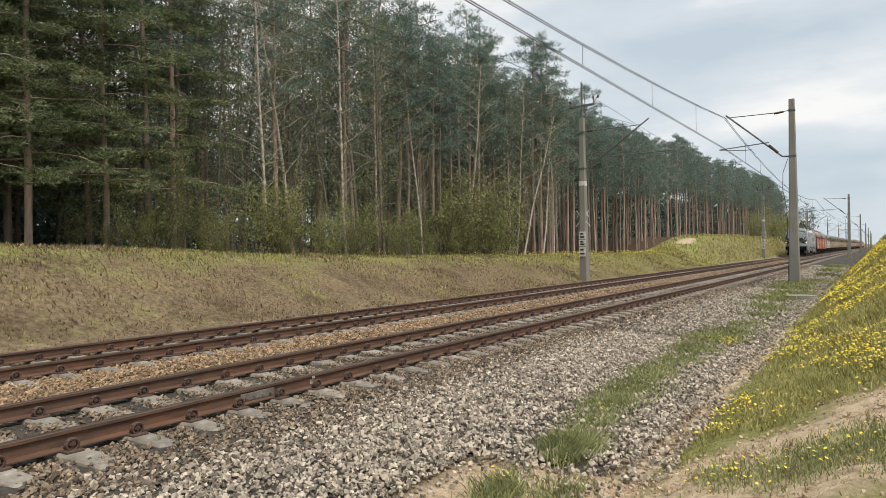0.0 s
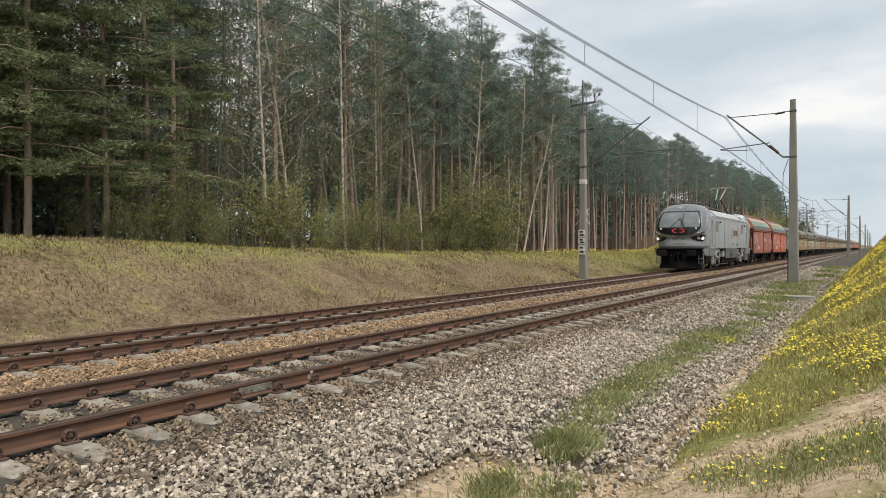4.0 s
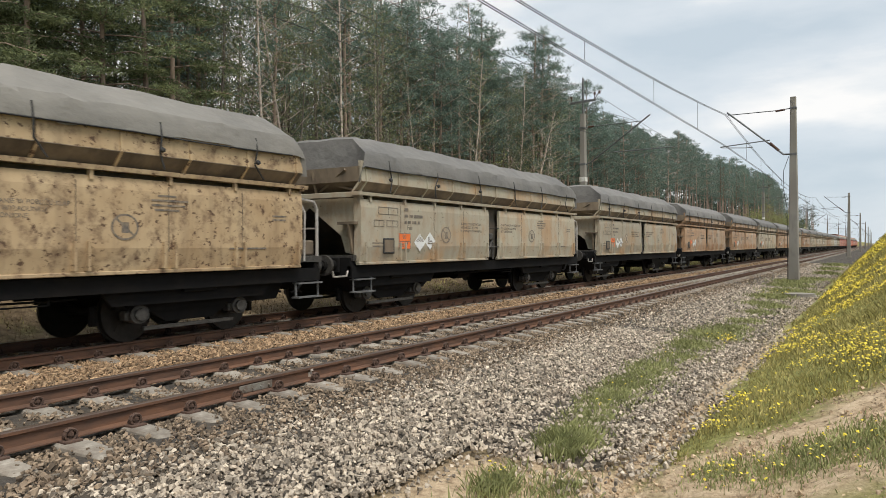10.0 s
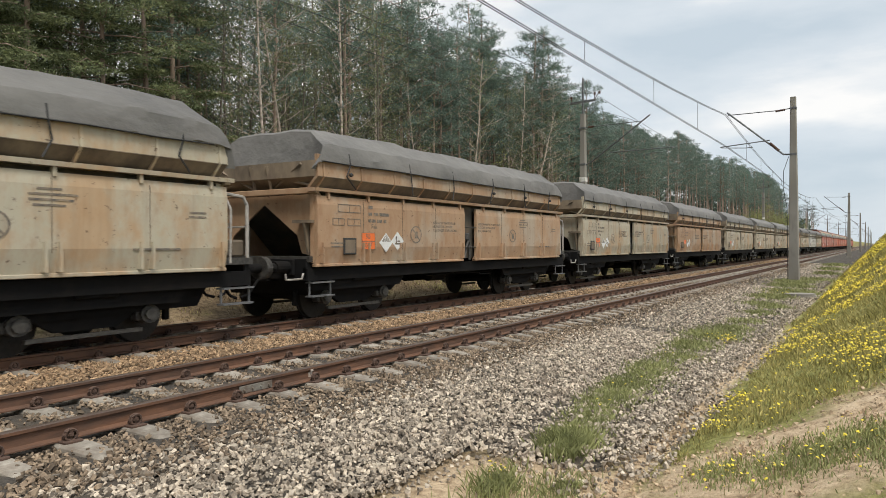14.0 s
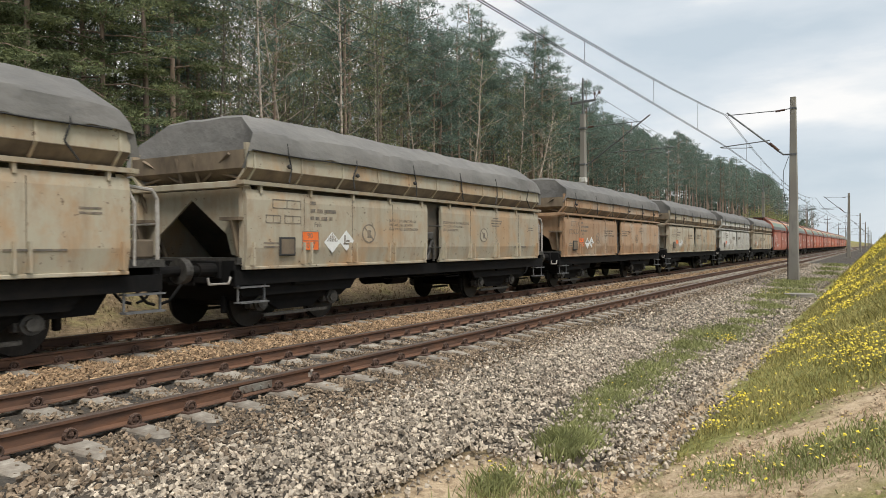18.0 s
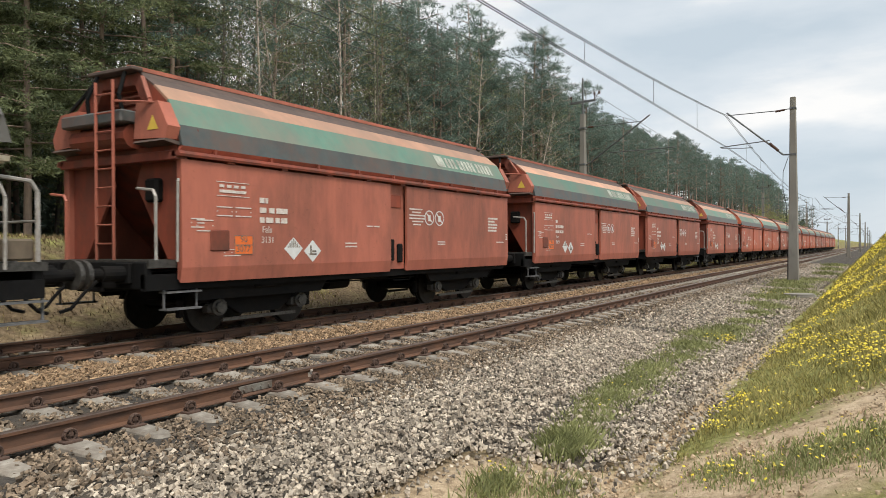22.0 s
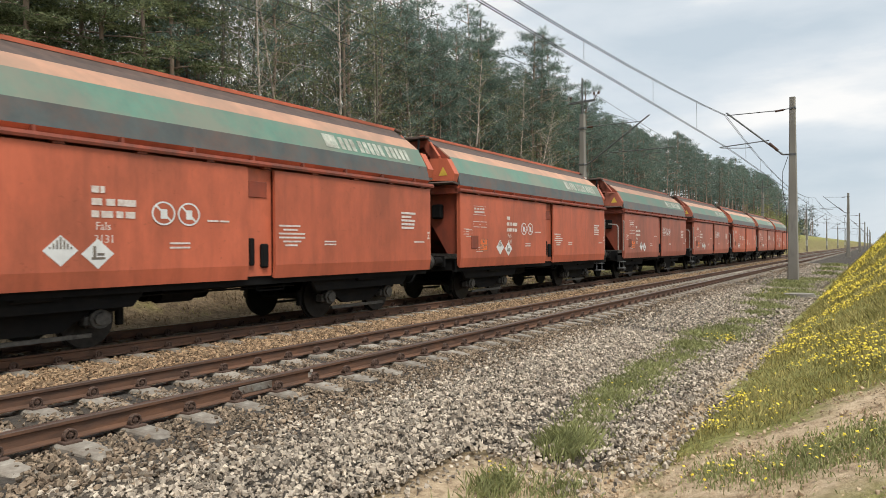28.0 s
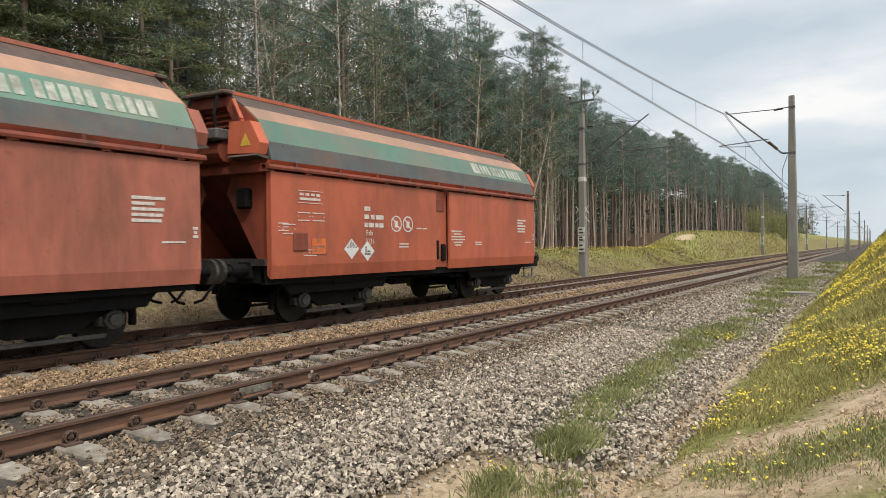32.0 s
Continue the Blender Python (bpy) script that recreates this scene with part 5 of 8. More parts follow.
def bogie(parent, y, base=1.85, r=0.46):
    """Two-axle freight bogie: side frames, bolster, boxes, springs, wheelsets."""
    b = part("bogie", box(bmesh.new(), -0.95, 0.95, y - 0.22, y + 0.22, 0.42, 0.78, 0.03), M["black"], parent)
    for s in (-1, 1):
        prof = [(y - base / 2 - 0.32, 0.56), (y - base / 2 - 0.28, 0.76), (y - 0.5, 0.84), (y + 0.5, 0.84), (y + base / 2 + 0.28, 0.76), (y + base / 2 + 0.32, 0.56), (y + base / 2 - 0.18, 0.5), (y + 0.42, 0.3), (y - 0.42, 0.3), (y - base / 2 + 0.18, 0.5)]
        part("side_frame", extrude_x(bmesh.new(), prof, s * 0.98 - 0.05, s * 0.98 + 0.05), M["black"], b)
        part("tie_bar", box(bmesh.new(), s * 1.04 - 0.03, s * 1.04 + 0.03, y - base / 2 + 0.1, y + base / 2 - 0.1, 0.19, 0.25), M["axlebox"], b)
        for k in (-1, 1):
            yy = y + k * base / 2
            bm = rod(bmesh.new(), (s * 0.95, yy, r), (s * 1.12, yy, r), 0.15, 12)
            rod(bm, (s * 1.12, yy, r), (s * 1.16, yy, r), 0.10, 8)
            box(bm, s * 0.98 - 0.07, s * 0.98 + 0.09, yy - 0.19, yy + 0.19, r - 0.1, r + 0.06, 0.02)
            part("axle_box", bm, M["axlebox"], b)
            bm = bmesh.new()
            for q in (-0.12, 0.12):
                rod(bm, (s * 1.0, yy + q, r + 0.06), (s * 1.0, yy + q, 0.78), 0.055, 8)
            part("spring", bm, M["black"], b)
            if s > 0:
                part("brake_block", box(bmesh.new(), s * 0.72, s * 0.82, yy + k * 0.44, yy + k * 0.54, 0.3, 0.62, 0.02), M["black"], b)
    return b


def wheelsets(parent, ys, r=0.46):
    """The turning axles, one mesh for all."""
    out = []
    for y in ys:
        if not out:
            w = part("wheelset", wheelset_mesh(bmesh.new(), r), M["wheel"], parent)
            w.location = (0, y, r)
        else:
            w = share(out[0], "wheelset", parent, pose(0, y, r))
        out.append(w)
    return out


def buffer_gear(parent, y, d, z=1.12):
    """Buffers, hook and hoses at an end; d: +1 when the end faces +y."""
    for s in (-1, 1):
        bm = rod(bmesh.new(), (s * 0.875, y - d * 0.62, z), (s * 0.875, y - d * 0.28, z), 0.125, 14)
        rod(bm, (s * 0.875, y - d * 0.28, z), (s * 0.875, y - d * 0.06, z), 0.09, 14)
        box(bm, s * 0.875 - 0.17, s * 0.875 + 0.17, y - d * 0.66, y - d * 0.6, z - 0.17, z + 0.17, 0.02)
        b = part("buffer", bm, M["black"], parent)
        part("buffer_head", rod(bmesh.new(), (s * 0.875, y - d * 0.06, z), (s * 0.875, y, z), 0.225, 20), M["axlebox"], b)
    bm = box(bmesh.new(), -0.05, 0.05, y - d * 0.62, y - d * 0.2, z - 0.1, z + 0.06, 0.02)
    rod(bm, (0, y - d * 0.2, z), (0, y + d * 0.0, z - 0.12), 0.03, 8)
    part("draw_hook", bm, M["black"], parent)
    for x in (0.32, -0.32):
        part("air_hose", tube(bmesh.new(), [(x, y - d * 0.62, z - 0.1), (x, y - d * 0.4, z - 0.3), (x, y - d * 0.2, z - 0.55), (x * 0.9, y - d * 0.05, z - 0.6)], 0.028, 6), M["black"], parent)


def underframe(w, L, y0, y1, bogies, base):
    bm = box(bmesh.new(), -0.35, 0.35, 0.66, L - 0.66, 0.8, 1.1, 0.02)
    for s in (-1, 1):
        box(bm, s * 1.28 - 0.06, s * 1.28 + 0.06, 0.66, L - 0.66, 0.84, 1.1)
    for c in bogies:
        box(bm, -1.3, 1.3, c - 0.3, c + 0.3, 0.78, 1.02, 0.02)
    part("underframe", bm, M["black"], w)
    # skirts that hang over the bogies
    for c in bogies:
        for s in (-1, 1):
            prof = [(c - base / 2 - 0.75, 1.0), (c - base / 2 - 0.5, 0.62), (c + base / 2 + 0.4, 0.62), (c + base / 2 + 0.62, 0.9), (c + base / 2 + 0.7, 1.0)]
            part("bogie_skirt", extrude_x(bmesh.new(), prof, s * 1.2 - 0.03, s * 1.2 + 0.03), M["black"], w)
    for y in (0.66, L - 0.66 - 0.12):
        part("headstock", box(bmesh.new(), -1.32, 1.32, y, y + 0.12, 0.86, 1.3, 0.02), M["black"], w)
    buffer_gear(w, 0.0, -1)
    buffer_gear(w, L, 1)
    mid = L / 2
    part("brake_cylinder", rod(bmesh.new(), (0.55, mid - 0.9, 0.74), (0.55, mid - 0.3, 0.74), 0.17, 12), M["black"], w)
    part("air_tank", rod(bmesh.new(), (-0.5, mid - 0.4, 0.72), (-0.5, mid + 0.8, 0.72), 0.2, 12), M["black"], w)
    bm = tube(bmesh.new(), [(1.1, mid - 1.1, 0.86), (1.1, mid - 0.2, 0.8), (1.12, mid + 0.3, 0.82), (1.12, mid + 1.2, 0.86)], 0.022, 5)
    tube(bm, [(1.0, mid - 1.6, 0.76), (1.0, mid + 1.6, 0.76)], 0.018, 5)
    tube(bm, [(1.25, mid + 0.5, 0.9), (1.25, mid + 0.5, 0.72), (1.25, mid + 1.1, 0.72), (1.25, mid + 1.1, 0.9)], 0.014, 5)
    part("brake_rigging", bm, M["black"], w)
    for c in bogies:
        bogie(w, c, base)
    return wheelsets(w, [c + s * base / 2 for c in bogies for s in (-1, 1)])


def steps(parent, y, s, material):
    bm = tube(bmesh.new(), [(s * 1.3, y - 0.28, 1.0), (s * 1.3, y - 0.28, 0.52)], 0.02, 5)
    tube(bm, [(s * 1.3, y + 0.28, 1.0), (s * 1.3, y + 0.28, 0.52)], 0.02, 5)
    for z in (0.52, 0.8):
        box(bm, s * 1.22, s * 1.4, y - 0.3, y + 0.3, z - 0.015, z + 0.015)
    part("footstep", bm, material, parent)


# ---- red self-discharging wagon ----
RL, RSTART = 12.16, 1.15  # length over buffers, usual start of the body


def red_wagon(ladder, red):
    w = thing("hopper_wagon", Matrix(), ("faded red-brown" if red == M["red_brown"] else "bright red") + " covered hopper wagon with green and peach roof bands", "wagon", "red hopper wagons of the train")
    # Dirt plus painted shade, for the core, the recessed ends and small fittings.
    dirty = M["red_dirt_and_shade"]
    # the body sits towards the end that has no platform
    RB0, RB1 = (RSTART, 11.5) if ladder else (0.66, 11.01)
    sets = underframe(w, RL, RB0, RB1, (3.03, 9.45) if ladder else (2.71, 9.13), 1.82)
    g0, g1 = RB0 + 5.05, RB0 + 5.63
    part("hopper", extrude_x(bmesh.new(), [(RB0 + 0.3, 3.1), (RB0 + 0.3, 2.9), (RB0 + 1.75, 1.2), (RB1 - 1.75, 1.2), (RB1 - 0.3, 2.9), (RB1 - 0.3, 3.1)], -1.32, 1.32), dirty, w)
    for s in (-1, 1):
        prof = [(s * 1.40, 0.98), (s * 1.42, 1.22), (s * 1.42, 2.98), (s * 1.475, 2.98), (s * 1.48, 1.2), (s * 1.44, 0.95)]
        for a, b in ((RB0, g0), (g1, RB1)):
            part("side_flap", extrude_y(bmesh.new(), prof, a, b), red, w)
        prof = [(s * 1.33, 1.0), (s * 1.33, 2.98), (s * 1.38, 2.98), (s * 1.38, 1.0)]
        p = part("door_post", extrude_y(bmesh.new(), prof, g0, g1), red, w)
        bm = box(bmesh.new(), s * 1.38, s * 1.46, g0 + 0.06, g0 + 0.16, 1.2, 1.7, 0.02)
        box(bm, s * 1.36, s * 1.45, g1 - 0.26, g1 - 0.1, 1.15, 1.6, 0.03)
        part("flap_lock", bm, M["black"], p)
        box_ = box(bmesh.new(), s * 1.38, s * 1.40, g0 + 0.08, g1 - 0.1, 2.45, 2.75, 0.01)
        part("hatch", box_, dirty, p)
        # ledge along the top of the flaps
        prof = [(s * 1.36, 3.02), (s * 1.53, 3.02), (s * 1.54, 3.06), (s * 1.52, 3.11), (s * 1.36, 3.13)]
        part("ledge", extrude_y(bmesh.new(), prof, RB0 - 0.08, RB1 + 0.08), dirty, w)
        bm = bmesh.new()
        for k in range(9):
            y = RB0 + 0.6 + k * 1.14
            box(bm, s * 1.36, s * 1.5, y - 0.02, y + 0.02, 3.1, 3.2)
            box(bm, s * 1.40, s * 1.50, y + 0.22, y + 0.36, 2.985, 3.02)
        tagged(part("hinge", bm, dirty, w), kind="stuff")
        # roof bands, bottom to top
        line = [(1.405, 3.12), (1.47, 3.2), (1.40, 3.55), (1.16, 4.0), (0.84, 4.28), (0.62, 4.43), (0.45, 4.58)]
        mats = ("eave", red), ("slate_band", M["band_grey"]), ("green_band", M["band_green"]), ("peach_band", M["band_peach"]), ("upper_band", M["ridge"]), ("ridge_side", M["ridge"])
        for (x0, z0), (x1, z1), (nm, m) in zip(line, line[1:], mats):
            nx, nz = (z1 - z0), (x0 - x1)
            k = 0.05 / math.hypot(nx, nz)
            prof = [(s * x0, z0), (s * x1, z1), (s * (x1 - nx * k), z1 - nz * k), (s * (x0 - nx * k), z0 - nz * k)]
            part(nm, extrude_y(bmesh.new(), prof, RB0 + 0.02, RB1 - 0.02), m, w)
        prof = [(s * 0.36, 4.57), (s * 0.5, 4.55), (s * 0.5, 4.62), (s * 0.36, 4.64)]
        part("roof_rail", extrude_y(bmesh.new(), prof, RB0 - 0.1, RB1 + 0.1), red, w)
        part("bars_mark", bars(bmesh.new(), s * 1.483 if s > 0 else -1.488, RB0 + 0.25, 2.0, [[(0, 0.3)], [(0, 0.02), (0.28, 0.02)], [(0, 0.3)]], gap=0.09, height=0.02), M["white"], w)
    part("roof_top", box(bmesh.new(), -0.45, 0.45, RB0, RB1, 4.5, 4.56), M["ridge"], w)
    # ends
    for y, d in ((RB0, -1), (RB1, 1)):
        i = -d
        outer = [(-1.38, 3.1), (1.38, 3.1), (1.42, 3.5), (1.16, 3.96), (0.84, 4.25), (0.45, 4.55), (-0.45, 4.55), (-0.84, 4.25), (-1.16, 3.96), (-1.42, 3.5)]
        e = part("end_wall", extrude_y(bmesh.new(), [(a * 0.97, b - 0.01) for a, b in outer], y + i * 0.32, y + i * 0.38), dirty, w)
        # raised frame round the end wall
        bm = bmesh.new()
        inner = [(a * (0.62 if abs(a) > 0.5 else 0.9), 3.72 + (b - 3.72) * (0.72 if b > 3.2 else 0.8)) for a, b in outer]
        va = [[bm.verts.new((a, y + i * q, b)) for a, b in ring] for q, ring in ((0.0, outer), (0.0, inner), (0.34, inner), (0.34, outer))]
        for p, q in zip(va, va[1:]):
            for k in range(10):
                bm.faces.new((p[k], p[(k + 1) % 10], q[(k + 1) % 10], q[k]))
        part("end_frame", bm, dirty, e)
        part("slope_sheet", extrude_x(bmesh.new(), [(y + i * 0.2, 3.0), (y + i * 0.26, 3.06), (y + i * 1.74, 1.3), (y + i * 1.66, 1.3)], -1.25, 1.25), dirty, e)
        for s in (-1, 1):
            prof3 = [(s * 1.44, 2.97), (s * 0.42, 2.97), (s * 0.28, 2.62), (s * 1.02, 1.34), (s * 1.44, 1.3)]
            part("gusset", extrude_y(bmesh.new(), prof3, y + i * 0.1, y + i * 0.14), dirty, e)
            part("corner_post", box(bmesh.new(), s * 1.36, s * 1.44, y + i * 0.0, y + i * 0.12, 1.0, 3.02, 0.01), red, e)
            part("roof_stay", tube(bmesh.new(), [(s * 0.62, y - i * 0.02, 4.42), (s * 0.98, y - i * 0.16, 3.98), (s * 1.0, y - i * 0.14, 3.8), (s * 1.06, y - i * 0.02, 3.72)], 0.035, 6), M["black"] if s < 0 else red, e)
            part("corner_plate", extrude_y(bmesh.new(), [(s * 0.66, 3.34), (s * 1.38, 3.30), (s * 1.44, 3.5), (s * 1.22, 3.92), (s * 0.72, 3.95)], y - i * 0.2, y + i * 0.01), red, e)
            # Soffit in the dark ridge colour, darker than the plate above it.
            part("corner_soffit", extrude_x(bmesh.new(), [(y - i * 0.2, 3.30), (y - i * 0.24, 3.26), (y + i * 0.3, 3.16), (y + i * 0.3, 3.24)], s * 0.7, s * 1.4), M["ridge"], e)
            for xx in (0.34,):
                part("roof_strut", tube(bmesh.new(), [(s * xx, y - i * 0.12, 4.52), (s * (xx + 0.06), y - i * 0.26, 4.1), (s * (xx + 0.08), y - i * 0.22, 3.84)], 0.032, 5), M["black"], e)
            part("end_rib", box(bmesh.new(), s * 0.62, s * 0.68, y + i * 0.2, y + i * 0.33, 3.12, 4.3), dirty, e)
        bm = bmesh.new()
        for k in range(5):
            box(bm, -0.62, 0.62, y + i * 0.24, y + i * 0.33, 3.86 + k * 0.11, 3.90 + k * 0.11)
        part("corrugation", bm, red, e)
        part("transverse_sill", box(bmesh.new(), -1.45, 1.45, y - i * 0.08, y + i * 0.1, 2.97, 3.12, 0.01), dirty, e)
        part("top_lip", box(bmesh.new(), -0.56, 0.56, y - i * 0.16, y + i * 0.04, 4.53, 4.60, 0.015), M["ridge"], e)
        part("control_box", box(bmesh.new(), -0.98, 0.56, y - i * 0.34, y + i * 0.1, 3.62, 3.84, 0.03), M["band_grey"], e)
        part("drive_drum", rod(bmesh.new(), (-0.9, y - i * 0.04, 3.42), (0.5, y - i * 0.04, 3.42), 0.22, 14), dirty, e)
        part("valve", box(bmesh.new(), 0.62, 0.92, y - i * 0.02, y + i * 0.16, 2.3, 2.7, 0.04), M["black"], e)
        part("platform", box(bmesh.new(), -1.36, 1.36, y - i * (0.46 if (d < 0) == bool(ladder) else 0.05), y + i * 0.5, 1.2, 1.33), M["axlebox"], e)
    yl = RB0 if ladder else RB1
    o = -1 if ladder else 1
    bm = bmesh.new()
    for x in (0.08, 0.5):
        tube(bm, [(x, yl + o * 0.42, 4.3), (x, yl + o * 0.42, 1.3)], 0.024, 6)
    for k in range(9):
        tube(bm, [(0.08, yl + o * 0.42, 1.6 + k * 0.31), (0.5, yl + o * 0.42, 1.6 + k * 0.31)], 0.016, 5)
    part("ladder", bm, red, w)
    part("ladder_stay", tube(bmesh.new(), [(0.5, yl + o * 0.42, 3.95), (1.15, yl + o * 0.18, 3.9)], 0.022, 5), red, w)
    for x in (1.3, -0.9):
        part("handrail", tube(bmesh.new(), [(x, yl + o * 0.3, 1.3), (x, yl + o * 0.3, 2.35), (x - 0.06, yl + o * 0.3, 2.46), (x - 0.42, yl + o * 0.3, 2.5)], 0.024, 6), M["steel_pale"] if x > 0 else red, w)
    part("handrail", tube(bmesh.new(), [(1.45, yl + o * 0.06, 1.3), (1.47, yl + o * 0.06, 2.6), (1.43, yl + o * 0.02, 2.65)], 0.02, 6), M["steel_pale"], w)
    for s in (-1, 1):
        steps(w, yl - o * 0.1, s, M["steel"])
    # lettering on the near flank
    x = 1.4815
    part("inspection_hatch", box(bmesh.new(), 1.475, 1.5, RB0 + 0.49, RB0 + 0.85, 1.47, 1.83, 0.015), dirty, w)
    bright = red == M["red"]
    num, ring = (2.45, 3.5) if bright else (1.48, 6.48)
    bm = bars(bmesh.new(), x, RB0 + 0.67, 2.62, [[(0, 0.09), (0.14, 0.09), (0.28, 0.09), (0.42, 0.09)], [(0, 0.52)]], gap=0.09, height=0.05)
    for a, b in ((RB0 + 0.62, RB0 + 1.26),):
        for z in (2.42, 2.66):
            box(bm, x, x + 0.004, a, b, z, z + 0.012)
    bars(bm, x, RB0 + 0.62, 2.24, [[(0, 0.3), (0.36, 0.32)], [(0, 0.02), (0.28, 0.02), (0.36, 0.02), (0.66, 0.02)], [(0, 0.3), (0.36, 0.32)]], gap=0.075, height=0.02)
    bars(bm, x, RB0 + num, 2.44, [[(0, 0.1), (0.12, 0.06)], [(0, 0.14), (0.2, 0.12), (0.36, 0.26)], [(0, 0.1), (0.13, 0.16), (0.34, 0.1), (0.47, 0.14)]], gap=0.18, height=0.1)
    tagged(part("running_mark", bm, M["white"], w), kind="stuff")
    text_mesh("Fals", 0.17, M["white"], w, side_m(x, RB0 + num + 0.05, 1.80))
    text_mesh("3131", 0.17, M["white"], w, side_m(x, RB0 + num + 0.03, 1.61))
    hazard_plate(w, x, RB0 + 0.95, 1.40, 0.38, 0.34)
    diamond(w, x, RB0 + (2.05 if bright else 2.24), 1.50, 0.22, "stripes")
    diamond(w, x, RB0 + (2.53 if bright else 2.71), 1.45, 0.22, "fish")
    bm = bars(bmesh.new(), x, RB0 + 3.6, 1.62, [[(0, 0.34)], [(0, 0.34)]], gap=0.07)
    bars(bm, x, RB0 + 4.25, 2.0, [[(0, 0.2), (0.23, 0.18)]])
    bars(bm, x, RB0 + 0.15, 2.02, [[(0, 0.24)], [(0, 0.02), (0.11, 0.13)], [(0, 0.24)]], gap=0.07, height=0.02)
    bars(bm, x, RB0 + 0.75, 1.5, [[(0, 0.32)], [(0, 0.02), (0.14, 0.02), (0.3, 0.02)], [(0, 0.32)]], gap=0.055, height=0.016)
    bars(bm, x, g1 + 0.08, 2.46 if not bright else 1.96, [[(0, 0.5)], [(0.1, 0.34)], [(0, 0.62)], [(0, 0.62)], [(0.1, 0.42)], [(0.14, 0.3)]], gap=0.075, height=0.034)
    bars(bm, x, RB1 - 1.12, 2.36, [[(0, 0.52)], [(0, 0.36)], [(0, 0.5)], [(0, 0.48)], [(0, 0.46)]], gap=0.088, height=0.05)
    bars(bm, x, RB1 - 0.66, 1.66, [[(0, 0.4)]])
    bars(bm, x, g1 + 1.2, 1.66, [[(0, 0.32)], [(0, 0.32)]], gap=0.06)
    bars(bm, x, RB1 - 0.14, 1.9, [[(0, 0.09)], [(0.02, 0.05)], [(0, 0.09)]], gap=0.07, height=0.045)
    tagged(part("side_lettering", bm, M["white"], w), kind="stuff")
    for k in range(2):
        ring_sign(w, x, RB0 + ring + k * 0.42, 2.25 if not bright else 2.08, 0.19, M["label_white"], red, M["label_white"])
    # company name on the green band, as plain shapes
    n = Vector((0.45, 0, 0.24)).normalized()
    up = Vector((-0.24, 0, 0.45)).normalized()
    base = Vector((1.40, 0, 3.55)) + up * 0.09 + n * 0.004
    bm = bmesh.new()
    yy = RB1 - 3.3

    def stroke(y0, y1, a, b):
        vs = [bm.verts.new(base + up * h + Vector((0, y, 0)) + n * e) for e in (0, 0.004) for y, h in ((y0, a), (y1, a), (y1, b), (y0, b))]
        bm.faces.new(vs[4:])
        for i in range(4):
            bm.faces.new((vs[i], vs[(i + 1) % 4], vs[4 + (i + 1) % 4], vs[4 + i]))
    stroke(yy, yy + 0.36, 0.0, 0.34)
    for start, count in ((0.44, 3), (1.02, 5), (1.92, 5)):
        for i in range(count):
            stroke(yy + start + i * 0.165, yy + start + i * 0.165 + 0.12, 0, 0.32)
    tagged(part("company_mark", bm, M["worn_mark"], w, "worn white company mark drawn as plain shapes"), kind="stuff")
    tri = bmesh.new()
    f = [tri.verts.new((0.98 + a, RB0 - 0.206, 3.46 + b)) for a, b in ((0.0, 0), (0.26, 0), (0.13, 0.24))]
    tri.faces.new(f)
    part("warning_triangle", tri, mat("warning_yellow", (0.7, 0.5, 0.1), None, 0.6) if "warn" not in M else M["warn"], w)
    return w, sets


# ---- pale hopper wagon under a tarpaulin ----
GL, GB0, GB1 = 13.15, 0.77, 11.9


